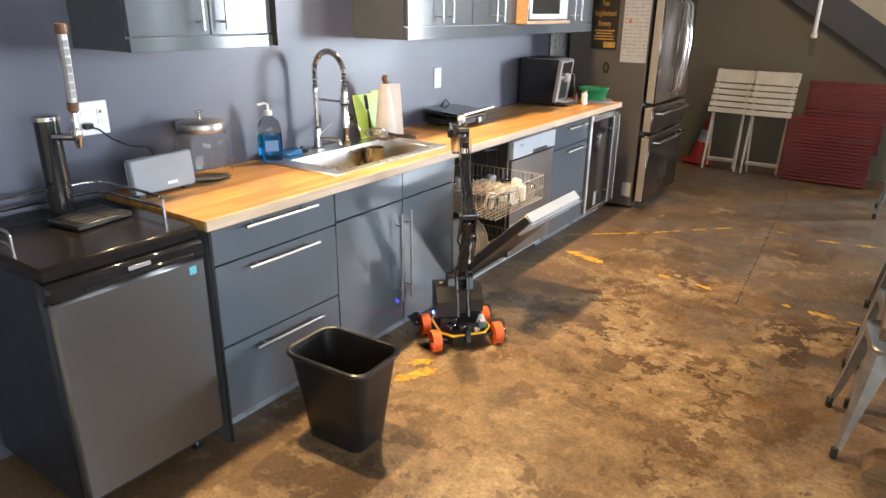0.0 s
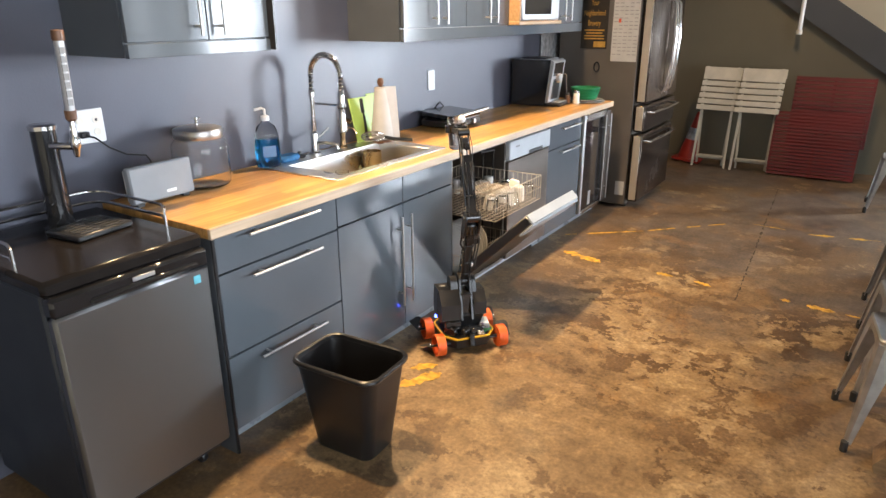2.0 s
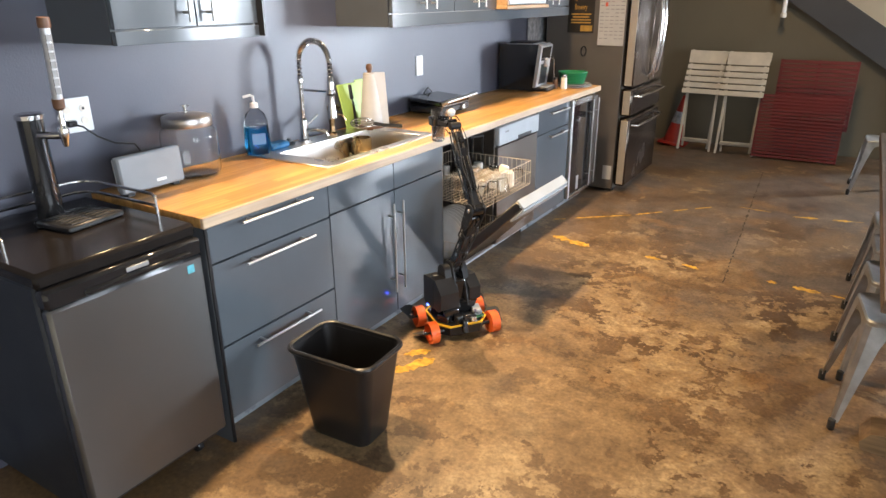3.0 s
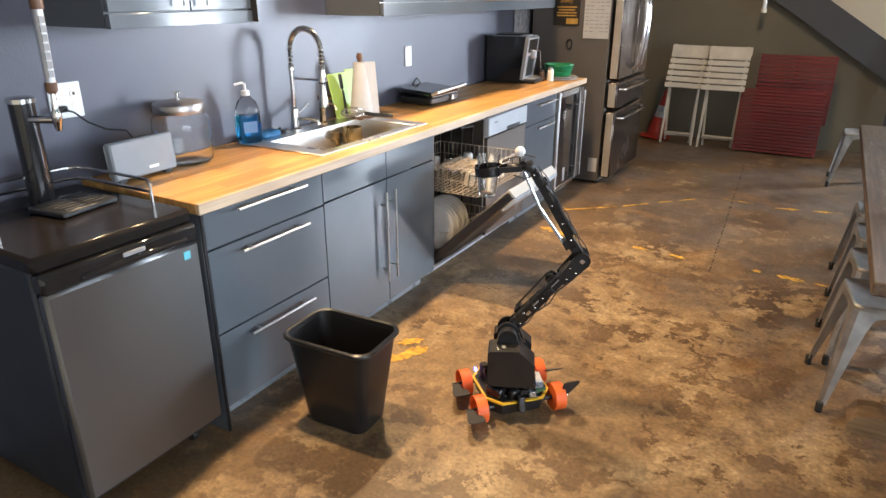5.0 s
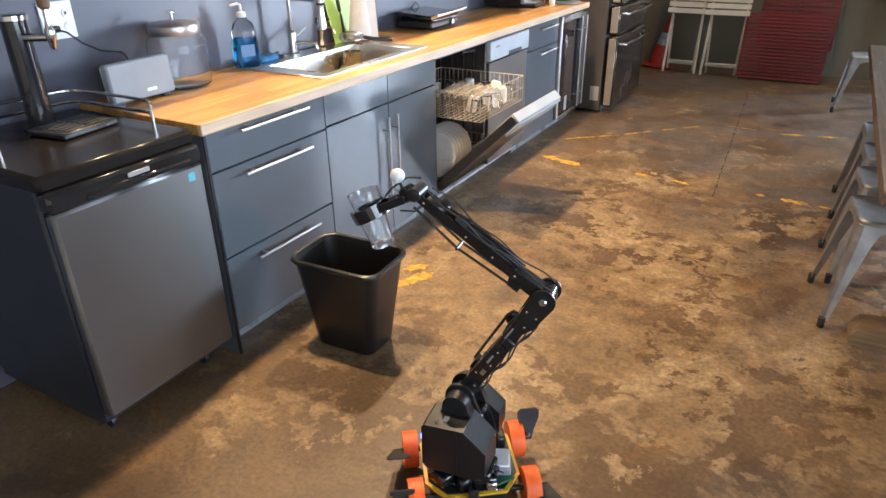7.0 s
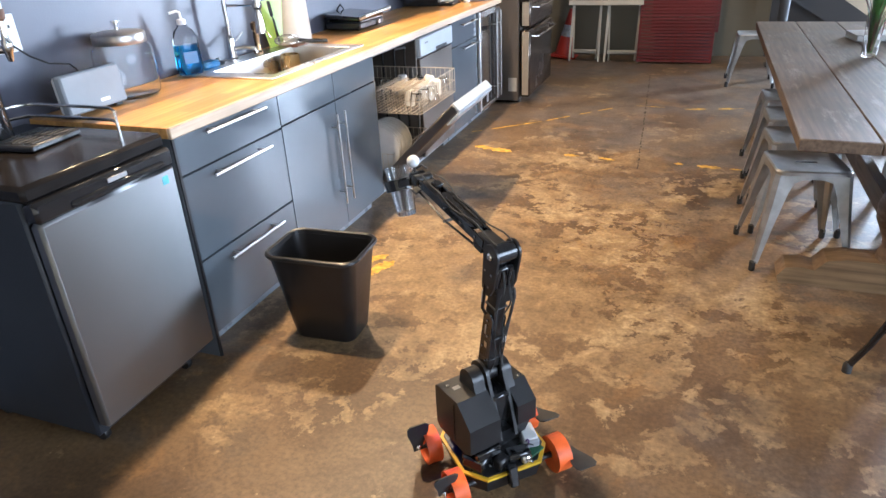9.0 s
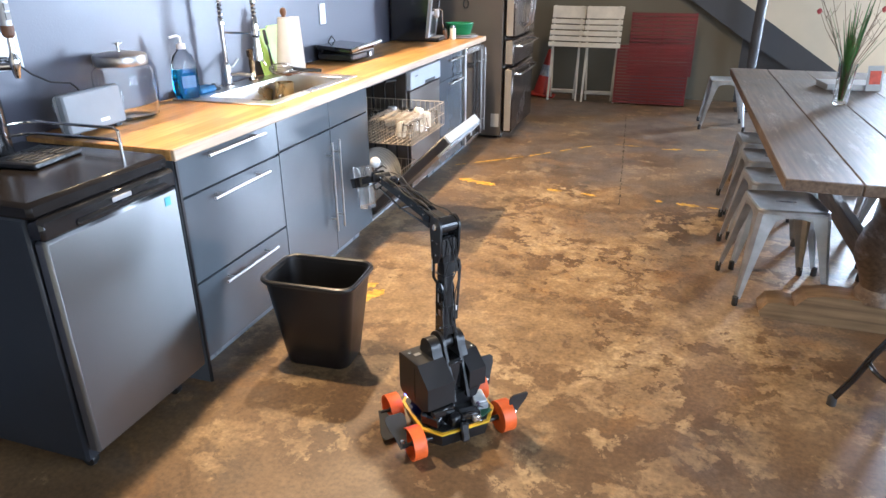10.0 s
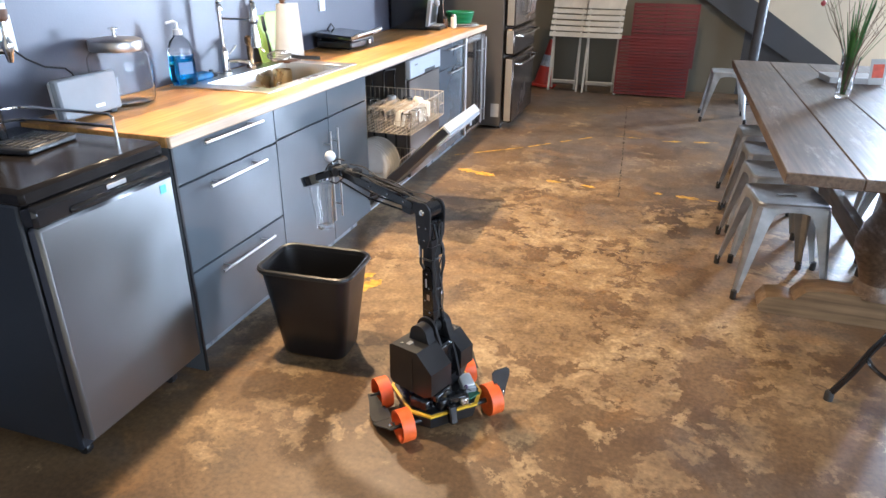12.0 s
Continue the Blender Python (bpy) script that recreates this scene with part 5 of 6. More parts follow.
# ---- long table and stools ----
TX0, TX1, TY0, TY1, TZ = 0.105, 1.13, 2.31, 5.28, 0.745
tb = thing("dining_table", (0, 0, 0), "long weathered plank table on heavy turned pedestals", "table")
nw = 4
for i in range(nw):
    w = (TX1 - TX0) / nw
    part("plank", bx(B(), (TX0 + w * (i + 0.5), (TY0 + TY1) / 2, TZ - 0.0225), (w - 0.002, TY1 - TY0, 0.045), 0.004), "table_wood", tb)
part("breadboard", bx(B(), ((TX0 + TX1) / 2, TY0 + 0.20, TZ - 0.062), (TX1 - TX0 - 0.10, 0.07, 0.03), 0.004), "table_wood", tb)
for y in (2.72, 4.85):
    ped = part("pedestal", lathe(B(), [(0.09, 0.13), (0.085, 0.16), (0.07, 0.19), (0.085, 0.24), (0.118, 0.31), (0.122, 0.37), (0.105, 0.44), (0.075, 0.50), (0.065, 0.54), (0.08, 0.57), (0.095, 0.60), (0.095, 0.63)], 28, Matrix.Translation((0.62, y, 0))), "table_wood", tb, "turned grey wood pedestal")
    prof = [(-0.44, 0.0), (0.44, 0.0), (0.45, 0.03), (0.42, 0.075), (0.36, 0.085), (0.31, 0.075), (0.27, 0.125), (0.20, 0.14), (-0.20, 0.14), (-0.27, 0.125), (-0.31, 0.075), (-0.36, 0.085), (-0.42, 0.075), (-0.45, 0.03)]
    part("foot_beam", prism(B(), prof, Matrix.Translation((0.62, y + 0.065, 0)) @ pose(0, 0, 0, 90), 0.13), "trestle_wood", tb, "carved brown foot beam")
    part("head_beam", bx(B(), (0.62, y, 0.662), (0.80, 0.12, 0.07), 0.006), "trestle_wood", tb)
part("stretcher", bx(B(), (0.62, 3.785, 0.24), (0.05, 2.0, 0.11), 0.004), "table_wood", tb)


def metal_stool():
    """Stamped sheet stool: dished square seat with a slot, flared channel legs, arched aprons."""
    ob = thing("metal_stool", (0, 0, 0), "galvanised sheet metal stool pushed under the table", "stool", "stools round the table")
    S, F, H = 0.152, 0.205, 0.46
    bm = B()
    outer, inner, low = rrect(S, S, 0.035, 4), rrect(S - 0.022, S - 0.022, 0.026, 4), rrect(S, S, 0.035, 4)
    slot = [(0.035 * (1 if math.cos(a) > 0 else -1) + 0.011 * math.cos(a), 0.011 * math.sin(a)) for a in [2 * math.pi * (i + 0.5) / 20 for i in range(20)]]
    r3 = [bm.verts.new((x, y, H - 0.025)) for x, y in low]
    r0 = [bm.verts.new((x, y, H - 0.006)) for x, y in outer]
    r1 = [bm.verts.new((x * 0.96, y * 0.96, H)) for x, y in outer]
    r2 = [bm.verts.new((x, y, H - 0.005)) for x, y in inner]
    ring_faces(bm, [r3, r0, r1, r2], False)
    sl = [bm.verts.new((x, y, H - 0.0055)) for x, y in slot]
    sb = [bm.verts.new((x * 0.96, y * 0.96, H - 0.016)) for x, y in slot]
    r2s = sorted(r2, key=lambda v: math.atan2(v.co.y, v.co.x))
    sls = sorted(sl, key=lambda v: math.atan2(v.co.y, v.co.x))
    for i in range(20):
        bm.faces.new((r2s[i], r2s[(i + 1) % 20], sls[(i + 1) % 20], sls[i]))
    ring_faces(bm, [sl, sb], False)
    part("seat", bm, "galv", ob, "dished seat with a slot")
    # black sheet standing in for the shade under the seat
    part("seat_shade_sheet", bx(B(), (0, 0, H - 0.028), (S * 1.8, S * 1.8, 0.004)), "black", ob)
    for sx in (-1, 1):
        for sy in (-1, 1):
            bm = B()
            rings = []
            for z, w in ((H - 0.02, 0.088), (H - 0.10, 0.066), (0.22, 0.046), (0.035, 0.024)):
                f = (H - z) / H
                c = (S - 0.002) + (F - S + 0.002) * f
                t = 0.003
                ch = min(0.018, w * 0.35)
                prof = [(c, c - w), (c, c - ch), (c - ch, c), (c - w, c), (c - w, c - t), (c - ch - t, c - t), (c - t, c - ch - t), (c - t, c - w)]
                rings.append([bm.verts.new((sx * x, sy * y, z)) for x, y in prof])
            ring_faces(bm, rings)
            leg = part("leg", bm, "galv", ob)
            tip = F - 0.008
            part("rubber_foot", lathe(B(), [(0.011, 0), (0.014, 0.004), (0.014, 0.045), (0.001, 0.05)], 12, Matrix.Translation((sx * tip, sy * tip, 0)), False), "rubber", leg)
    for k in range(4):
        bm = B()
        top, bot = [], []
        for i in range(13):
            u = -1 + i / 6
            top.append((u * (S - 0.03), H - 0.022))
            bot.append((u * (S - 0.03), H - 0.035 - 0.075 * abs(u) ** 3))
        prism(bm, top + bot[::-1], pose(0, 0, 0, 0, 0, 90 * k) @ Matrix.Translation((0, -(S - 0.001), 0)) @ pose(0, 0, 0, 90), 0.002)
        part("apron", bm, "galv", ob)
    return ob


st = metal_stool()
st.matrix_basis = pose(0.245, 2.965, 0, 0, 0, 8)
for x, y, r in ((0.265, 3.38, 6), (0.285, 3.80, 3), (0.29, 4.24, 2), (0.92, 3.05, 12), (0.93, 3.55, -5), (0.95, 4.05, 4), (0.21, 6.70, 0), (0.62, 5.55, 3)):
    copy_thing(st, pose(x, y, 0, 0, 0, r))

# black pipe stool near the table's end
bs = thing("bar_stool", (0.60, 2.0, 0), "black steel swivel stool with a foot ring", "stool")
part("seat", lathe(B(), [(0.001, 0.60), (0.15, 0.60), (0.165, 0.61), (0.165, 0.63), (0.15, 0.64), (0.001, 0.635)], 32, caps=False), "galv", bs, "round grey seat")
part("screw_column", tube(B(), [(0, 0, 0.30), (0, 0, 0.605)], 0.016, 12), "black_gloss", bs)
for k in range(4):
    a = radians(172 + 90 * k)
    leg = part("leg", tube(B(), [(r * math.cos(a), r * math.sin(a), z) for r, z in ((0.02, 0.40), (0.07, 0.385), (0.12, 0.33), (0.165, 0.23), (0.20, 0.13), (0.245, 0.03))], 0.012, 10), "black_gloss", bs)
    part("rubber_foot", lathe(B(), [(0.016, 0), (0.016, 0.03), (0.010, 0.04)], 12, Matrix.Translation((0.248 * math.cos(a), 0.248 * math.sin(a), 0))), "rubber", leg)
part("foot_ring", tube(B(), [(0.17 * math.cos(a), 0.17 * math.sin(a), 0.20) for a in [2 * math.pi * i / 36 for i in range(37)]], 0.008, 8), "black_gloss", bs)

# vase with blades and twigs, book, card
va = thing("vase", (0.585, 3.93, TZ + 0.001), "slim clear glass vase with green blades and twigs", "vase")
part("glass_body", lathe(B(), [(0.001, 0), (0.034, 0), (0.036, 0.01), (0.046, 0.22), (0.043, 0.22), (0.033, 0.014), (0.001, 0.012)], 24, caps=False), "glass", va)
rv = random.Random(9)
for i in range(30):
    a, lean, h = rv.uniform(0, 6.28), rv.uniform(0.02, 0.16), rv.uniform(0.32, 0.58)
    bm = B()
    pts = []
    for j in range(7):
        f = j / 6
        r = 0.010 + 0.018 * f + 1.25 * lean * max(0.0, f - 0.3) ** 1.3
        pts.append(Vector((r * math.cos(a), r * math.sin(a), 0.02 + h * f)))
    side = Vector((-math.sin(a), math.cos(a), 0))
    out = Vector((math.cos(a), math.sin(a), 0.2)) * 0.0008
    rings = []
    for j in range(7):
        wd = 0.0065 * (1 - (j / 6) ** 2) + 0.0008
        rings.append([bm.verts.new(pts[j] + side * u * wd + out * v) for u, v in ((-1, -1), (1, -1), (1, 1), (-1, 1))])
    ring_faces(bm, rings)
    part("blade", bm, "leaf", va)
for i in range(15):
    a = rv.uniform(0, 6.28)
    bm = B()
    tip = Vector((0.20 * math.cos(a), 0.20 * math.sin(a), rv.uniform(0.45, 0.62)))
    foot, mouth = Vector((0.012 * math.cos(a), 0.012 * math.sin(a), 0.03)), Vector((0.034 * math.cos(a), 0.034 * math.sin(a), 0.22))
    pts = [(foot.lerp(mouth, f / 0.25) if f <= 0.25 else mouth.lerp(tip, (f - 0.25) / 0.75)) + Vector((rv.uniform(-1, 1), rv.uniform(-1, 1), 0)) * 0.02 * max(0.0, f - 0.25) for f in (0, 0.25, 0.5, 0.75, 1)]
    tube(bm, pts, 0.0022, 5, 0.001)
    for k in (2, 3):
        tube(bm, [pts[k], pts[k] + Vector((rv.uniform(-1, 1) * 0.06, rv.uniform(-1, 1) * 0.06, 0.06))], 0.0013, 5, 0.0007)
    tw_ = part("twig", bm, "twig", va)
    if i % 3 == 0:
        part("bud", lathe(B(), [(0.001, -0.014), (0.011, -0.004), (0.013, 0.006), (0.006, 0.016), (0.001, 0.018)], 10, Matrix.Translation(tip), False), "rose", tw_)
bk = thing("book", (0.73, 4.53, TZ + 0.001, 0, 0, 8), "closed pale book lying on the table", "book")
part("pages", bx(B(), (0, 0, 0.018), (0.28, 0.20, 0.028), 0.002), "paper", bk)
part("cover", bx(B(), (0, 0, 0.034), (0.29, 0.21, 0.004), 0.001), "silver", bk)
part("cover", bx(B(), (0, 0, 0.002), (0.29, 0.21, 0.004), 0.001), "silver", bk)
cd = thing("table_card", (0.86, 4.45, TZ + 0.001, 0, 0, 20), "white menu card with an orange print standing up", "card")
part("sheet", bx(B(), (0, 0, 0.075), (0.10, 0.003, 0.15), 0.0, pose(0, 0, 0, -8, 0, 0)), "paper", cd)
part("print", bx(B(), (0, -0.0035, 0.08), (0.07, 0.001, 0.08), 0.0, pose(0, 0, 0, -8, 0, 0)), "poster_red", cd)

# ---- added ceiling spot, pendants and floor paint ----
for eye, aim, power in ADDED_SPOTS:
    tl = thing("added_ceiling_spot", look(Vector(eye) + Vector((0, 0, 0.02)), aim), "unseen black ceiling spot added to warm the back tables", "lamp", "ceiling spots")
    part("can", lathe(B(), [(0.055, 0.0), (0.06, 0.02), (0.06, 0.12), (0.02, 0.14)], 18, caps=False), "black", tl)
for eye, power, cone in PENDANTS:
    pl = thing("pendant_lamp", (eye[0], eye[1], eye[2]), "small black pendant lamp over the worktop", "lamp", "pendants over the worktop")
    part("shade", lathe(B(), [(0.075, 0.0), (0.072, 0.004), (0.045, 0.09), (0.015, 0.11)], 22, caps=False), "black", pl)
    part("flex", tube(B(), [(0, 0, 0.10), (0, 0, CEIL_Z - eye[2] - 0.002)], 0.004, 6), "black", pl)

rp = random.Random(3)
rj = random.Random(21)
# old saw-cut joint, packed with dark dirt and broken at its edges
bm, row = B(), []
for i in range(91):
    f = i / 90
    x, y = -0.545 - 0.155 * f + rj.uniform(-0.004, 0.004), 4.02 + 2.93 * f
    w = rj.uniform(0.0015, 0.006) * (1.8 if rj.random() < 0.15 else 1.0)
    row.append((bm.verts.new((x - w, y, 0.0011)), bm.verts.new((x + w, y, 0.0011))))
for p, q in zip(row, row[1:]):
    if rj.random() > 0.22:
        bm.faces.new((p[0], p[1], q[1], q[0]))
structure("floor_joint", bm, "joint_dirt", "dark dirt-filled joint in the concrete floor", "floor joint")


def paint_mark(name, x0, y0, x1, y1, w, worn=0.25):
    """Worn paint strip with ragged edges and breaks, as one thin mesh."""
    bm = B()
    a, b = Vector((x0, y0, 0.0014 + 0.0004 * (len(bpy.data.meshes) % 3))), Vector((x1, y1, 0.0014 + 0.0004 * (len(bpy.data.meshes) % 3)))
    d = (b - a).normalized()
    s = Vector((-d.y, d.x, 0))
    n = max(5, int((b - a).length / 0.012))
    row, seed = [], rp.uniform(0, 50)
    for i in range(n + 1):
        c = a.lerp(b, i / n)
        full = noise.noise((i * 0.11 + seed, 0, 0)) + 0.55 - worn
        end = min(1.0, i / 2.5, (n - i) / 2.5) if n > 8 else 1.0
        h = w / 2 * max(0.0, min(1.0, full * 2.2)) * max(0.25, end)
        lo, hi = -h * rp.uniform(0.45, 1.25), h * rp.uniform(0.45, 1.25)
        row.append((bm.verts.new(c + s * lo), bm.verts.new(c + s * hi), h))
    for p, q in zip(row, row[1:]):
        if p[2] > 0.003 and q[2] > 0.003:
            bm.faces.new((p[0], q[0], q[1], p[1]))
    return structure(name, bm, "yellow_paint", "worn yellow paint strip on the concrete floor", "floor marking")


MARKS = [(-1.69, 2.345, -1.60, 2.445, 0.055, -0.3), (-1.64, 2.19, -1.545, 2.39, 0.065, -0.3), (-1.73, 4.27, -1.43, 4.185, 0.075, -0.1), (-1.07, 4.205, -0.95, 4.19, 0.045, 0.15), (-0.82, 4.185, -0.71, 4.15, 0.045, 0.15),
         (-0.33, 4.175, 0.08, 4.13, 0.06, 0.3), (-1.88, 4.60, -1.386, 5.02, 0.022, 0.1), (-1.386, 5.02, -0.83, 5.61, 0.022, 0.25), (-0.34, 5.595, 0.15, 5.705, 0.05, 0.35), (-0.75, 5.66, -0.45, 5.63, 0.045, 0.4)]
for k, v in enumerate(MARKS):
    paint_mark("floor_marking_%d" % (k + 1), *v)


# ---- wheeled robot with an arm ----
# base: seconds, x, y, heading; arm: seconds, turret yaw, upper arm, forearm and hand pitch (degrees)
R_BASE = [
    (0.0, -1.627, 2.722, 52.0), (2.0, -1.625, 2.721, 52.3), (3.0, -1.617, 2.708, 53.5), (3.3, -1.59, 2.66, 53.5), (4.7, -1.10, 2.27, 50.0), (5.0, -1.03, 2.189, 46.0), (5.25, -0.955, 2.10, 27.0), (5.5, -0.891, 2.016, 8.0),
    (6.0, -0.880, 1.753, -0.5), (6.5, -0.856, 1.544, 18.3), (7.0, -0.799, 1.318, 37.0), (7.8, -0.70, 1.17, 48.0), (8.8, -0.65, 1.185, 48.5), (9.0, -0.703, 1.244, 43.4), (9.5, -0.812, 1.373, 41.2),
    (10.0, -0.927, 1.498, 43.6), (10.35, -0.960, 1.530, 44.0), (12.0, -0.966, 1.533, 44.2)]
R_ARM = [
    (0.0, -8.2, 112.4, 63.5, -14.0), (1.5, -7.8, 112.6, 67.0, -5.0), (2.0, -6.0, 112.6, 65.5, -2.5), (2.5, -0.8, 112.8, 60.2, -0.9), (3.0, 7.6, 119.0, 61.9, 1.5), (3.3, 14.0, 122.5, 61.5, 0.0),
    (4.7, 60.0, 128.0, 58.0, -3.0), (5.0, 67.2, 129.6, 58.9, -5.7), (5.5, 71.0, 134.0, 60.0, -16.5), (6.0, 84.5, 127.8, 52.6, -23.0), (6.5, 75.4, 124.3, 39.5, -22.0), (7.0, 61.3, 121.3, 34.0, -26.0),
    (7.9, 25.0, 113.0, 22.0, -25.0), (8.8, 6.0, 106.1, 13.7, -22.5), (9.0, 8.2, 100.4, 11.6, -21.0), (9.5, 7.6, 89.8, 7.2, -21.0), (10.0, 7.8, 90.6, 7.0, -19.0), (10.5, 10.6, 90.2, 8.6, -20.5), (11.0, 16.7, 88.0, 6.5, -17.0), (12.0, 24.8, 88.6, 6.5, -22.0)]
TRACK_W, WHEEL_B, WHEEL_R = 0.163, 0.097, 0.055
SH_Y, SH_Z, LEN1, LEN2, LEN3 = 0.016, 0.331, 0.409, 0.401, 0.150


def along(table, t):
    """Values of a table at t, on a smooth curve without overshoot."""
    k = max(i for i, r in enumerate(table) if r[0] <= t + 1e-9)
    if k >= len(table) - 1:
        return list(table[-1][1:])
    a, b = table[k], table[k + 1]
    pre, post = table[max(k - 1, 0)], table[min(k + 2, len(table) - 1)]
    h, s = b[0] - a[0], (t - a[0]) / (b[0] - a[0])
    out = []
    for j in range(1, len(a)):
        d = (b[j] - a[j]) / h
        d0 = (a[j] - pre[j]) / (a[0] - pre[0]) if k else d
        d1 = (post[j] - b[j]) / (post[0] - b[0]) if k + 2 < len(table) else d
        m0 = 0 if d0 * d <= 0 else 2 * d0 * d / (d0 + d)
        m1 = 0 if d1 * d <= 0 else 2 * d1 * d / (d1 + d)
        out.append((2 * s ** 3 - 3 * s ** 2 + 1) * a[j] + (s ** 3 - 2 * s ** 2 + s) * h * m0 + (3 * s ** 2 - 2 * s ** 3) * b[j] + (s ** 3 - s ** 2) * h * m1)
    return out


def arm_poses(t):
    """Poses in the robot's space: turret, upper arm, forearm, hand."""
    yaw, a1, a2, a3 = along(R_ARM, t)
    z = pose(0, 0, 0, 0, 0, yaw)
    s = z @ Vector((0, SH_Y, SH_Z))
    e = s + z @ Vector((0, LEN1 * math.cos(radians(a1)), LEN1 * math.sin(radians(a1))))
    k = e + z @ Vector((0, LEN2 * math.cos(radians(a2)), LEN2 * math.sin(radians(a2))))
    return z, pose(*s, a1, 0, yaw), pose(*e, a2, 0, yaw), pose(*k, a3, 0, yaw)


def base_pose(t):
    x, y, h = along(R_BASE, t)
    return pose(x, y, 0, 0, 0, h)


robot = thing("robot", base_pose(0), "black four-wheeled robot with orange wheels and a jointed arm", "robot")
bm = B()
hull(bm, [(x, y, z) for z, f in ((0.030, 0.92), (0.080, 1.0)) for x, y in [(sx * px * f, sy * py * f) for sx in (-1, 1) for sy in (-1, 1) for px, py in ((0.128, 0.085), (0.085, 0.135))]])
chassis = part("chassis", bm, "black", robot)
oct_ = [(0.135, 0.08), (0.085, 0.14), (-0.085, 0.14), (-0.135, 0.08), (-0.135, -0.08), (-0.085, -0.14), (0.085, -0.14), (0.135, -0.08)]
deck = part("deck_plate", prism(B(), oct_, Matrix.Translation((0, 0, 0.082)), 0.007), "yellow", robot, "yellow octagonal deck plate")
part("deck_liner", prism(B(), [(x * 0.93, y * 0.93) for x, y in oct_], Matrix.Translation((0, 0, 0.0895)), 0.004), "black", deck)
part("circuit_board", bx(B(), (0.075, -0.085, 0.102), (0.055, 0.07, 0.006), 0.001, pose(0, 0, 0, 0, 0, 20)), "green_board", deck)
part("battery", bx(B(), (0.088, -0.055, 0.112), (0.05, 0.08, 0.03), 0.005, pose(0, 0, 0, 0, 0, -12)), "speaker", deck, "pale blue grey battery pack")
part("battery_lid", bx(B(), (0.088, -0.055, 0.130), (0.042, 0.07, 0.008), 0.003, pose(0, 0, 0, 0, 0, -12)), "white_plastic", deck)
part("antenna_block", bx(B(), (-0.09, 0.06, 0.125), (0.03, 0.035, 0.06), 0.004), "black", deck)
part("rear_sensor", bx(B(), (-0.01, -0.146, 0.082), (0.028, 0.026, 0.066), 0.005, pose(0, 0, 0, -14, 0, 0)), "black_gloss", deck)
part("motor_block", bx(B(), (-0.085, -0.075, 0.115), (0.06, 0.07, 0.04), 0.006, pose(0, 0, 0, 0, 0, 35)), "black_gloss", deck)
part("motor_block", bx(B(), (0.03, -0.10, 0.108), (0.07, 0.04, 0.028), 0.005, pose(0, 0, 0, 0, 0, -8)), "black_gloss", deck)
part("motor_block", bx(B(), (0.095, 0.06, 0.115), (0.04, 0.09, 0.045), 0.006), "black", deck)
part("receiver", bx(B(), (-0.03, -0.112, 0.112), (0.04, 0.03, 0.04), 0.006, pose(0, 0, 0, 12, 0, 25)), "black", deck)
part("bracket", bx(B(), (0.045, -0.118, 0.103), (0.03, 0.03, 0.024), 0.004), "screw", deck)
bm = B()
for x0, y0, x1, y1, h in ((-0.10, 0.03, -0.04, 0.09, 0.06), (-0.11, -0.02, -0.06, -0.10, 0.04), (0.03, -0.11, 0.10, -0.09, 0.035), (0.06, -0.12, 0.0, -0.10, 0.03), (-0.115, 0.05, -0.11, -0.05, 0.07), (0.09, 0.0, 0.05, 0.09, 0.05)):
    a, b = Vector((x0, y0, 0.092)), Vector((x1, y1, 0.092))
    part("cable_loop", tube(B(), [a.lerp(b, f) + Vector((0.008 * math.sin(7 * f), 0, h * 4 * f * (1 - f))) for f in [i / 10 for i in range(11)]], 0.0026, 6), "black", deck)
bm = B()
for x0, y0, x1, y1, h in ((-0.105, 0.07, -0.085, 0.02, 0.05), (0.05, -0.10, 0.085, -0.08, 0.04), (-0.10, 0.08, -0.10, 0.04, 0.06)):
    a, b = Vector((x0, y0, 0.095)), Vector((x1, y1, 0.095))
    part("wire", tube(B(), [a.lerp(b, f) + Vector((0.01 * math.sin(6 * f), 0, h * 4 * f * (1 - f))) for f in [i / 10 for i in range(11)]], 0.0022, 6), "purple", deck)
part("status_light", bx(B(), (-0.128, 0.06, 0.135), (0.008, 0.014, 0.014), 0.002), "led_blue", deck)
for i, (x, y) in enumerate(((-0.11, 0.09), (0.11, 0.09), (-0.11, -0.09), (0.11, -0.09), (0.0, -0.132), (0.06, -0.132))):
    part("screw", lathe(B(), [(0.005, 0.0), (0.005, 0.004), (0.001, 0.005)], 10, Matrix.Translation((x, y, 0.0892)), False), "screw", deck)

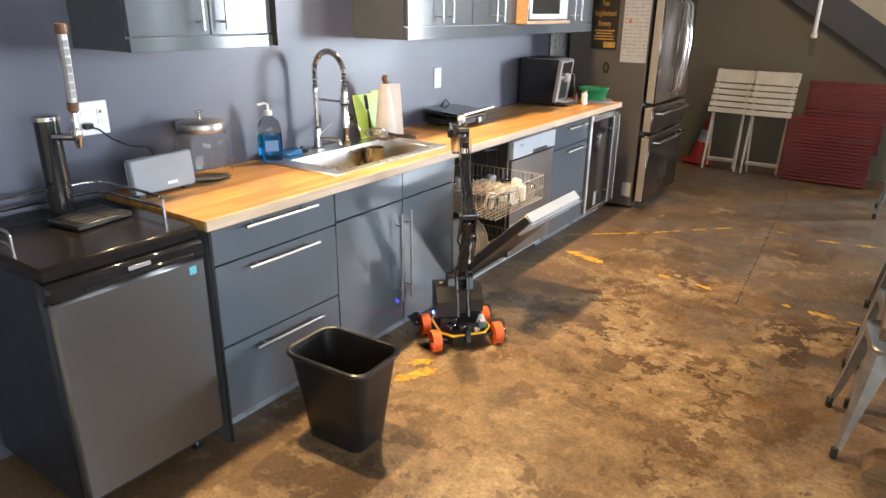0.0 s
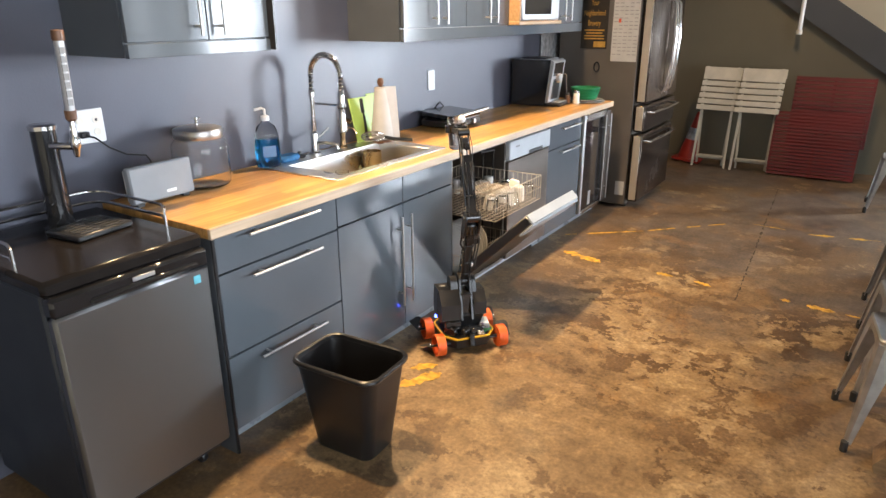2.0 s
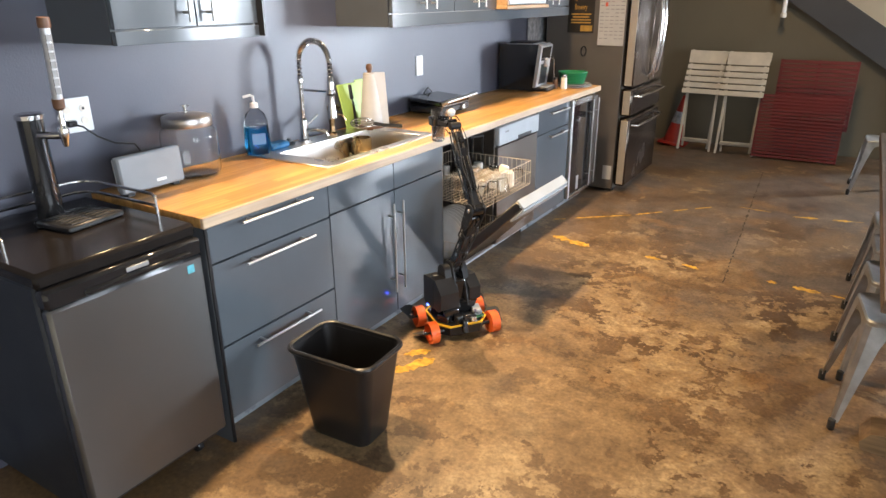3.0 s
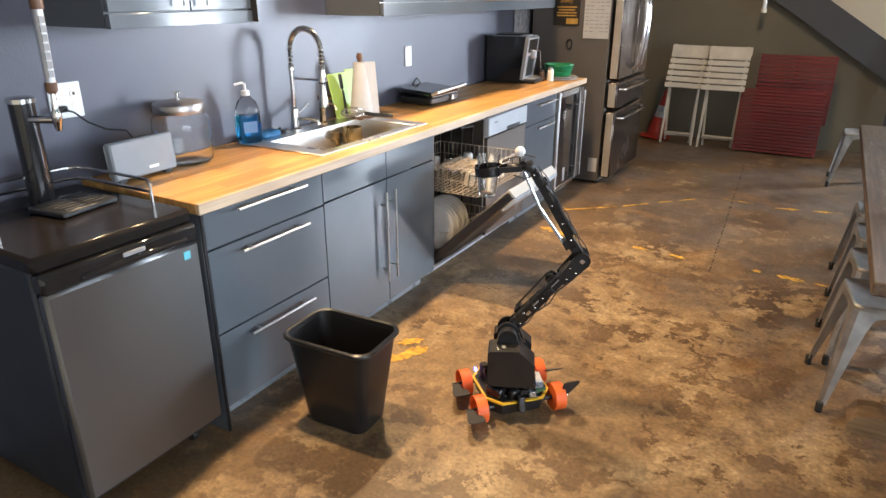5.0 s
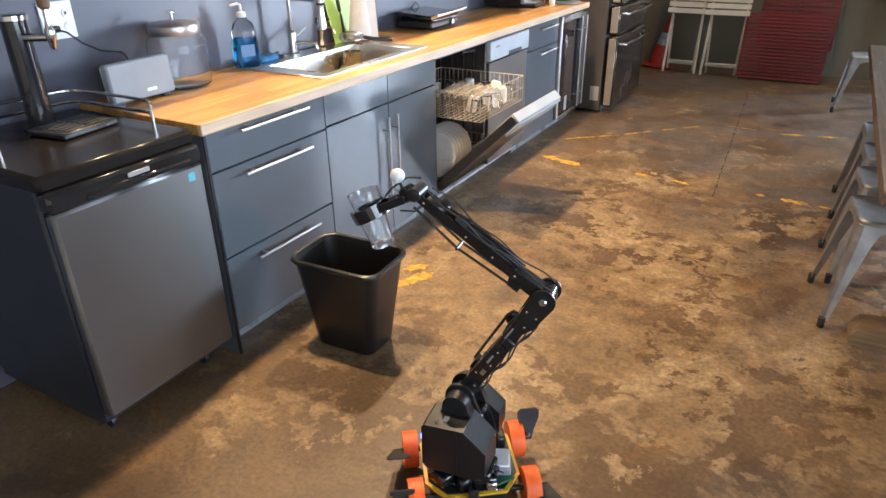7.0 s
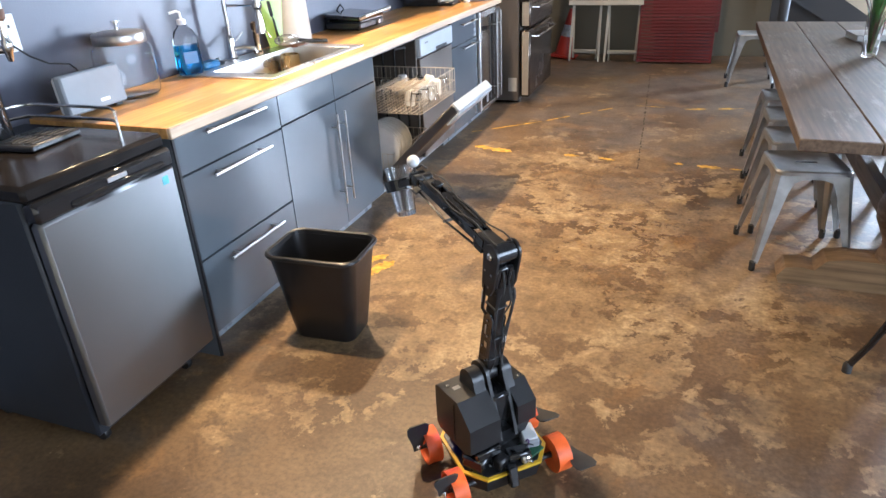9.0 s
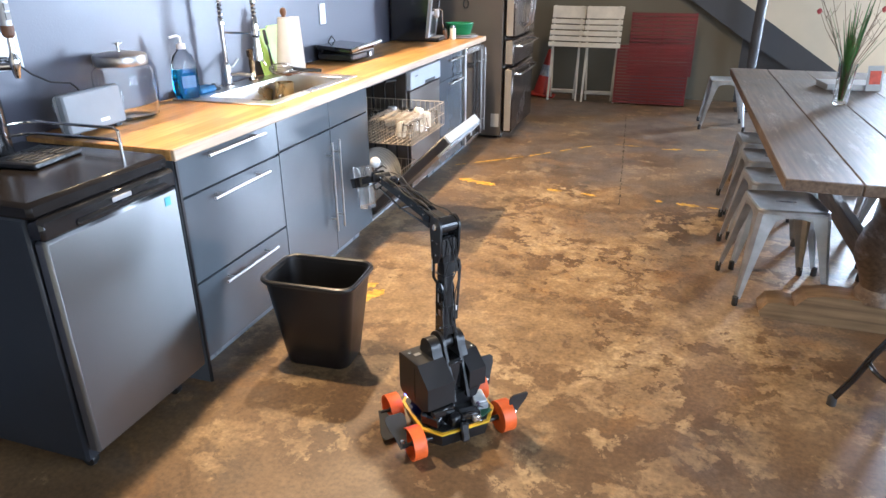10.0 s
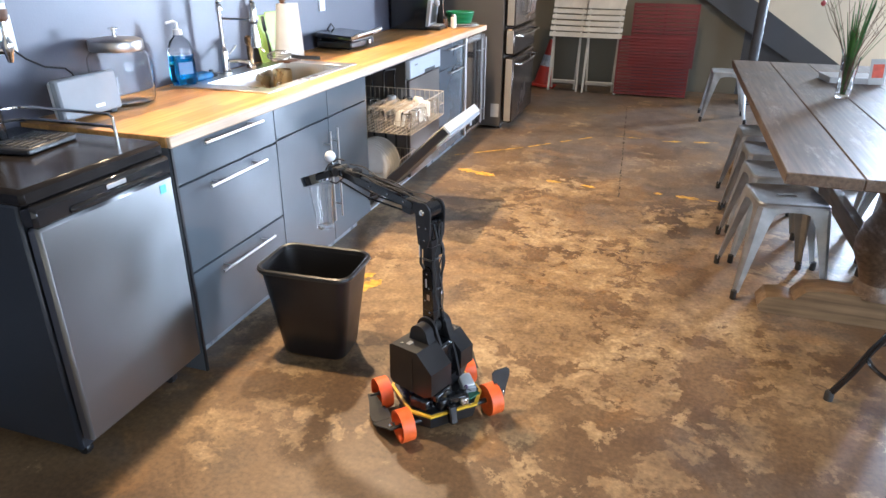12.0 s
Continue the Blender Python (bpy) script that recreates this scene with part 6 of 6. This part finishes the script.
WHEELS = [(-1, 1), (-1, -1), (1, -1), (1, 1)]
wheels, paddles = [], []
for sx, sy in WHEELS:
    bm = B()
    w = 0.022
    lathe(bm, [(WHEEL_R, -w), (WHEEL_R, w), (WHEEL_R - 0.005, w), (WHEEL_R - 0.006, -w + 0.006), (0.012, -w + 0.006), (0.012, -w), (WHEEL_R, -w)], 36, pose(0, 0, 0, 0, 90 * sx, 0), False)
    wl = part("wheel", bm, "orange", robot, "orange printed cup wheel")
    wl.location = (sx * TRACK_W, sy * WHEEL_B, WHEEL_R)
    bm = B()
    for k in range(5):
        a = 2 * math.pi * k / 5
        bx(bm, (sx * (-w + 0.010), 0.030 * math.cos(a), 0.030 * math.sin(a)), (0.006, 0.040, 0.008), 0.001, pose(0, 0, 0, math.degrees(a), 0, 0))
    part("spokes", bm, "orange", wl)
    part("hub", tube(B(), [(sx * -0.065, 0, 0), (sx * 0.012, 0, 0)], 0.009, 12), "black", wl)
    wheels.append(wl)
    # a stiff flap across the axle, outside the wheel; local y runs out along the flap
    bm = B()
    flap = [(-0.012, -0.008), (0.012, -0.008), (0.017, 0.020), (0.033, 0.072), (0.034, 0.096), (0.024, 0.106), (-0.024, 0.106), (-0.034, 0.096), (-0.033, 0.072), (-0.017, 0.020)]
    prism(bm, flap, Matrix.Translation((sx * 0.040, 0, -0.002)), 0.004)
    pd = part("paddle", bm, "rubber", robot, "black flat rubber paddle")
    pd.location = (sx * TRACK_W, sy * WHEEL_B, WHEEL_R)
    part("paddle_axle", tube(B(), [(sx * 0.010, 0, 0), (sx * 0.046, 0, 0)], 0.006, 10), "black", pd)
    part("bolt", lathe(B(), [(0.008, 0), (0.008, 0.006), (0.003, 0.012)], 10, Matrix.Translation((sx * 0.040, 0.014, 0.002))), "screw", pd)
    paddles.append(pd)

def side_plate(x, t, poly):
    """A flat plate across the arm's plane at x, from a (y, z) outline."""
    return prism(B(), poly, Matrix.Translation((x - t / 2, 0, 0)) @ Matrix(((0, 0, 1, 0), (1, 0, 0, 0), (0, 1, 0, 0), (0, 0, 0, 1))), t)


def round_end(y, z, r, a0, a1, n=8):
    return [(y + r * math.cos(radians(a0 + (a1 - a0) * i / n)), z + r * math.sin(radians(a0 + (a1 - a0) * i / n))) for i in range(n + 1)]


def bolts(parent, x, places, r=0.0034):
    for y, z in places:
        part("screw", lathe(B(), [(r, 0), (r, 0.002), (0.001, 0.003)], 8, Matrix.Translation((x, y, z)) @ pose(0, 0, 0, 0, 90 if x > 0 else -90), False), "screw", parent)


# turret: twin-lobed housing with a slot for the arm
bm = B()


hull(bm, [(x, y, z) for x in (-0.134, -0.034) for y, z in ((-0.092, 0.168), (-0.060, 0.150), (0.075, 0.150), (0.088, 0.165), (0.088, 0.292), (0.080, 0.300), (-0.030, 0.306), (-0.092, 0.248))])
housing = part("housing", bm, "black", robot, "black twin-lobed arm housing")
part("side_lobe", hull(B(), [(x, y, z) for x in (0.034, 0.098) for y, z in ((-0.080, 0.185), (-0.055, 0.170), (0.060, 0.170), (0.072, 0.185), (0.072, 0.284), (0.066, 0.292), (-0.025, 0.298), (-0.080, 0.250))]), "black", housing)
for x0, x1 in ((-0.072, -0.036), (0.036, 0.056)):
    part("shoulder_hump", side_plate((x0 + x1) / 2, x1 - x0, [(-0.045, 0.27), (0.062, 0.27)] + round_end(SH_Y, SH_Z - 0.006, 0.036, 0, 180, 10)), "black", housing)
part("turntable", lathe(B(), [(0.085, 0.092), (0.085, 0.112), (0.060, 0.116), (0.055, 0.16)], 32), "black", housing)
part("skirt", hull(B(), [(x, y, z) for z, f in ((0.112, 0.8), (0.175, 1.0)) for x, y in ((-0.105 * f, -0.070 * f), (0.085 * f, -0.070 * f), (0.085 * f, 0.065 * f), (-0.105 * f, 0.065 * f))]), "black", housing)
part("core", bx(B(), (0, 0.0, 0.21), (0.066, 0.10, 0.16), 0.008), "black_gloss", housing)
for sx in (-0.026, 0.027):
    bm = B()
    prof = [(-0.085, 0.16), (0.05, 0.16), (0.055, 0.25)] + [(SH_Y + 0.042 * math.cos(radians(a)), SH_Z + 0.042 * math.sin(radians(a))) for a in range(0, 181, 20)] + [(-0.06, 0.25)]
    prism(bm, prof, Matrix.Translation((sx - 0.005, 0, 0)) @ Matrix(((0, 0, 1, 0), (1, 0, 0, 0), (0, 1, 0, 0), (0, 0, 0, 1))), 0.010)
    part("shoulder_plate", bm, "black", housing)
for x, y, z in ((-0.06, -0.018, 0.3062), (-0.115, 0.05, 0.3035), (0.080, 0.04, 0.2945), (0.085, -0.015, 0.297)):
    part("screw", lathe(B(), [(0.005, 0), (0.005, 0.003), (0.001, 0.004)], 10, Matrix.Translation((x, y, z)), False), "screw", housing)
part("cover_seam", bx(B(), (-0.1348, -0.01, 0.225), (0.0016, 0.004, 0.13)), "black_soft", housing)
part("label_tag", bx(B(), (-0.098, 0.030, 0.3055), (0.022, 0.014, 0.001)), "ink", housing)
part("rear_cover", bx(B(), (-0.075, -0.085, 0.148), (0.08, 0.03, 0.03), 0.005), "black_gloss", housing)


def drum(bm, y, z, r, w, seg=22):
    """A joint drum lying across the arm."""
    lathe(bm, [(r * 0.75, -w - 0.003), (r, -w), (r, w), (r * 0.75, w + 0.003)], seg, Matrix.Translation((0, y, z)) @ pose(0, 0, 0, 0, 90, 0))


def link(name, length, w0, h0, w1, h1, label):
    bm = B()
    hull(bm, [(sx * w / 2, y, sz * h / 2) for sx in (-1, 1) for sz in (-1, 1) for y, w, h in ((0.03, w0, h0), (length * 0.45, w0 * 0.95, h0 * 1.05), (length - 0.03, w1, h1))])
    drum(bm, 0, 0, h0 * 0.62, w0 * 0.55)
    return part(name, bm, "black", robot, label)


# upper arm: slim boxed lower half, servo pack, forked elbow housing, side pulley with its belt
upper = link("upper_arm", LEN1 * 0.86, 0.036, 0.038, 0.032, 0.034, "black slim upper arm with servo covers")
for sx in (-1, 1):
    part("cheek_plate", side_plate(sx * 0.0205, 0.004, round_end(0, 0, 0.026, 110, 250) + [(0.05, -0.022), (LEN1 * 0.50, -0.019), (LEN1 * 0.54, -0.008), (LEN1 * 0.54, 0.010), (LEN1 * 0.50, 0.020), (0.05, 0.022)]), "black_gloss", upper)
    part("elbow_plate", side_plate(sx * 0.0335, 0.006, [(LEN1 * 0.72, 0.014), (LEN1 * 0.70, -0.004), (LEN1 * 0.74, -0.022)] + round_end(LEN1, 0, 0.031, -90, 90) + [(LEN1 * 0.80, 0.026)]), "black", upper)
    bolts(upper, sx * 0.0368, [(LEN1 * 0.78, 0.006), (LEN1 * 0.88, -0.014), (LEN1 * 0.88, 0.014), (LEN1 * 1.0, 0.0)])
    bolts(upper, sx * 0.0228, [(0.06, 0.010), (0.10, -0.010), (LEN1 * 0.36, 0.008), (LEN1 * 0.48, 0.0)])
part("elbow_servo", bx(B(), (0.0, LEN1 * 0.84, 0.0), (0.058, 0.070, 0.044), 0.006), "black_gloss", upper)
part("servo_cap", bx(B(), (0.0, LEN1 * 0.75, 0.004), (0.046, 0.034, 0.036), 0.004), "black", upper)
part("elbow_drum", (lambda b: (drum(b, LEN1, 0, 0.026, 0.030), b)[1])(B()), "black_gloss", upper)
part("elbow_pin", (lambda b: (drum(b, LEN1, 0, 0.010, 0.040, 14), b)[1])(B()), "screw", upper)
part("strut", tube(B(), [(-0.033, LEN1 * 0.78, -0.012), (-0.034, LEN1 * 0.58, -0.014), (-0.022, LEN1 * 0.52, -0.012)], 0.0048, 8), "black", upper)
# silver strip laid on as a painted highlight along the strut
part("strut_glint", bx(B(), (-0.0395, LEN1 * 0.68, -0.013), (0.002, 0.040, 0.004), 0.0008), "silver", upper)
part("pulley_arm", hull(B(), [(x, y, z) for x in (0.020, 0.044) for y, z in ((LEN1 * 0.60, -0.022), (LEN1 * 0.60, 0.006), (LEN1 * 0.68, 0.004), (LEN1 * 0.68, -0.020))]), "black", upper)
pulley = part("pulley", lathe(B(), [(0.008, 0), (0.021, 0.001), (0.024, 0.003), (0.020, 0.006), (0.024, 0.009), (0.021, 0.012), (0.006, 0.013)], 22, pose(0.042, LEN1 * 0.64, -0.012, 0, 90, 0)), "black_gloss", upper)
part("pulley_hub", lathe(B(), [(0.007, 0.012), (0.007, 0.017), (0.001, 0.018)], 12, pose(0.042, LEN1 * 0.64, -0.012, 0, 90, 0), False), "screw", pulley)
belt = [(0.049, LEN1 * 0.20, -0.030), (0.049, LEN1 * 0.64, -0.036), (0.049, LEN1 * 0.69, -0.030), (0.049, LEN1 * 0.70, -0.012), (0.049, LEN1 * 0.69, 0.006), (0.049, LEN1 * 0.64, 0.012), (0.049, LEN1 * 0.20, -0.006), (0.049, LEN1 * 0.175, -0.018), (0.049, LEN1 * 0.20, -0.030)]
part("belt", tube(B(), belt, 0.0042, 7), "rubber", upper)
part("belt_foot", hull(B(), [(x, y, z) for x in (0.020, 0.053) for y, z in ((LEN1 * 0.16, -0.028), (LEN1 * 0.16, -0.004), (LEN1 * 0.24, -0.004), (LEN1 * 0.24, -0.028))]), "black", upper)
part("connector", bx(B(), (0.028, LEN1 * 0.30, 0.016), (0.012, 0.020, 0.012), 0.003), "white_plastic", upper, "white cable connector")
part("servo_label", bx(B(), (-0.0232, LEN1 * 0.28, 0.004), (0.001, 0.020, 0.012)), "screw", upper)
part("badge", bx(B(), (-0.0232, LEN1 * 0.40, -0.004), (0.001, 0.030, 0.005)), "silver", upper)
for k, (x, amp) in enumerate(((-0.012, 0.010), (0.010, 0.014), (0.024, 0.008))):
    part("cable", tube(B(), [(x + 0.006 * math.sin(9 * f + k), 0.02 + (LEN1 - 0.06) * f, 0.024 + amp * math.sin(math.pi * f * 3 + k) ** 2) for f in [i / 20 for i in range(21)]], 0.0022, 6), "rubber", upper)
for f in (0.16, 0.34, 0.60):
    part("cable_tie", bx(B(), (0, LEN1 * f, 0.0), (0.045, 0.005, 0.047), 0.002), "black", upper)

# forearm: knuckle, two flat rails with a cover plate, and a parallel linkage below
bm = B()
drum(bm, 0, 0, 0.022, 0.026)
hull(bm, [(sx * 0.020, y, z) for sx in (-1, 1) for y, z in ((0.0, -0.018), (0.0, 0.018), (0.075, 0.014), (0.095, 0.006), (0.095, -0.010), (0.06, -0.020))])
fore = part("forearm", bm, "black", robot, "black forearm of flat rails and thin linkage rods")
for sx in (-1, 1):
    part("rail", side_plate(sx * 0.0205, 0.0045, [(0.055, -0.013), (LEN2 - 0.02, -0.010), (LEN2 + 0.010, -0.004), (LEN2 + 0.010, 0.008), (LEN2 - 0.03, 0.012), (0.10, 0.013), (0.055, 0.008)]), "black_gloss", fore)
    part("linkage_rod", tube(B(), [(sx * 0.017, 0.075, -0.030), (sx * 0.017, LEN2 * 0.60, -0.044), (sx * 0.017, LEN2 - 0.015, -0.030)], 0.0034, 8), "black_gloss", fore)
    bolts(fore, sx * 0.0230, [(0.09, 0.0), (0.16, 0.002), (LEN2 * 0.6, 0.0), (LEN2 - 0.03, 0.0)])
part("cover_plate", hull(B(), [(sx * w, y, z) for sx in (-1, 1) for y, w, z in ((0.10, 0.017, 0.014), (0.13, 0.025, 0.0135), (LEN2 * 0.62, 0.027, 0.0125), (LEN2 * 0.72, 0.020, 0.0125), (0.10, 0.017, 0.019), (0.13, 0.025, 0.020), (LEN2 * 0.62, 0.027, 0.019), (LEN2 * 0.72, 0.020, 0.017))]), "black_gloss", fore)
part("cover_rib", bx(B(), (0.011, LEN2 * 0.42, 0.0215), (0.004, 0.17, 0.005), 0.0015), "black", fore)
part("cover_rib", bx(B(), (-0.011, LEN2 * 0.42, 0.0215), (0.004, 0.17, 0.005), 0.0015), "black", fore)
part("linkage_lug", hull(B(), [(x, y, z) for x in (-0.021, 0.021) for y, z in ((0.06, -0.012), (0.06, -0.034), (0.092, -0.034), (0.10, -0.010))]), "black", fore)
part("crossbar", tube(B(), [(-0.022, LEN2 * 0.60, -0.044), (0.022, LEN2 * 0.60, -0.044)], 0.0045, 8), "black", fore)
part("wrist_servo", bx(B(), (0, LEN2 - 0.055, 0.002), (0.036, 0.052, 0.030), 0.005), "black", fore)
part("servo_cap", bx(B(), (0.004, LEN2 - 0.075, 0.022), (0.026, 0.030, 0.014), 0.004), "black_gloss", fore)
part("spring_coil", tube(B(), [(0.006 * math.cos(2.2 * i), 0.105 + 0.0035 * i, -0.004 + 0.006 * math.sin(2.2 * i)) for i in range(34)], 0.0013, 5), "silver", fore)
for k, s_ in enumerate((-1, 1)):
    part("cable", tube(B(), [(s_ * 0.020 + 0.006 * math.sin(8 * f + k), (LEN2 - 0.02) * f, 0.022 + 0.010 * math.sin(math.pi * f * 2.6 + s_) ** 2) for f in [i / 20 for i in range(21)]], 0.0021, 6), "rubber", fore)

bm = B()
drum(bm, 0, 0, 0.017, 0.026)
bx(bm, (0, 0.045, 0.0), (0.034, 0.07, 0.028), 0.006)
hand_ = part("gripper", bm, "black", robot, "black gripper with a ring clamp")
bm = B()
rings = []
for i in range(31):
    a = radians(-90 - 160 + 320 * i / 30)
    c, s_ = math.cos(a), math.sin(a)
    rings.append([bm.verts.new((r * c, LEN3 + r * s_, z)) for r, z in ((0.043, -0.020), (0.049, -0.020), (0.051, 0.014), (0.045, 0.014))])
ring_faces(bm, rings)
part("ring_clamp", bm, "black_gloss", hand_, "dark ring clamp round a glass")
for x in (-0.026, 0.026):
    part("finger", hull(B(), [(x + d, y, z) for d in (-0.003, 0.003) for y, z in ((0.03, -0.010), (0.03, 0.010), (LEN3 - 0.03, 0.008), (LEN3 - 0.03, -0.012))]), "black", hand_)
part("wrist_gear", (lambda b: (drum(b, 0.026, 0.012, 0.014, 0.020, 16), b)[1])(B()), "black_gloss", hand_)
for x, y, z in ((0.018, 0.05, 0.008), (-0.018, 0.05, 0.008), (-0.018, 0.065, -0.006)):
    part("screw", lathe(B(), [(0.003, 0), (0.003, 0.002), (0.001, 0.003)], 8, Matrix.Translation((x, y, z)) @ pose(0, 0, 0, 0, 90 if x > 0 else -90), False), "screw", hand_)
part("marker_stem", tube(B(), [(0, 0.035, 0.016), (0, 0.033, 0.044)], 0.004, 8), "black", hand_)
part("marker_ball", lathe(B(), [(0.0185 * math.sin(math.pi * i / 14) + 0.00005, 0.056 - 0.0185 * math.cos(math.pi * i / 14)) for i in range(15)], 24, Matrix.Translation((0, 0.032, 0)), False), "white_plastic", hand_, "white marker ball")
bm = B()
tube(bm, [(0.012, -0.02, 0.028), (0.02, 0.02, 0.040), (0.012, 0.07, 0.030), (0.018, 0.10, 0.016)], 0.0028, 6)
tube(bm, [(-0.012, -0.02, -0.026), (-0.02, 0.02, -0.038), (-0.012, 0.06, -0.026)], 0.0028, 6)
part("cable", bm, "rubber", hand_)

pint = thing("pint_glass", base_pose(0) @ arm_poses(0)[3] @ Matrix.Translation((0, LEN3, 0)), "clear pint glass held in the robot's clamp", "glass")
part("vessel", lathe(B(), [(0.001, -0.100), (0.028, -0.100), (0.030, -0.096), (0.0415, 0.052), (0.0390, 0.052), (0.0275, -0.086), (0.001, -0.088)], 32, caps=False), "acrylic", pint)
# seconds, how far the glass has slid down through the clamp, and its tilt in it
SLIP = [(0.0, 0.0, 6.0), (11.7, 0.0, 6.0), (11.85, -0.018, 10.0), (12.0, -0.086, 18.0)]
# paddle angles: seconds, then front left, rear left, rear right, front right (0 ahead, 90 up, 180 behind)
PADDLE = [(0.0, 12, -22, 14, 10), (3.0, 12, -22, 14, 10), (4.6, 90, 150, 90, 90), (5.0, 175, 172, 120, 150), (5.3, 120, 150, 172, 100), (5.6, 90, 115, 174, 62), (6.0, 130, 100, 150, 75), (6.5, 172, 172, 174, 150), (7.0, 150, 120, 170, 85),
          (7.9, 90, 90, 120, 120), (8.8, 80, 120, 150, 150), (9.0, 100, 112, 172, 160), (9.5, 190, 195, 165, 190), (10.0, 200, 40, 110, 80), (10.3, 200, -22, 85, 20), (12.0, 200, -22, 85, 12)]


def motions():
    times = [i / 10 for i in range(121)]
    walk(robot, [(t, base_pose(t)) for t in times])
    for k, ob in enumerate((housing, upper, fore, hand_)):
        walk(ob, [(t, arm_poses(t)[k]) for t in times])
    walk(pint, [(t, base_pose(t) @ arm_poses(t)[3] @ Matrix.Translation((0, LEN3, along(SLIP, t)[0])) @ pose(0, 0, 0, along(SLIP, t)[1])) for t in times])
    for k, (sx, sy) in enumerate(WHEELS):
        roll, rows, last = 0.0, [], None
        for t in times:
            b = base_pose(t)
            here = b @ Vector((sx * TRACK_W, sy * WHEEL_B, 0))
            if last is not None:
                ahead = b.to_3x3() @ Vector((0, 1, 0))
                roll -= math.degrees((here - last).dot(ahead) / WHEEL_R)
            last = here
            rows.append((t, pose(sx * TRACK_W, sy * WHEEL_B, WHEEL_R, roll, 0, 0)))
        walk(wheels[k], rows)
        walk(paddles[k], [(t, pose(sx * TRACK_W, sy * WHEEL_B, WHEEL_R, along(PADDLE, t)[k], 0, 0)) for t in times])


motions()
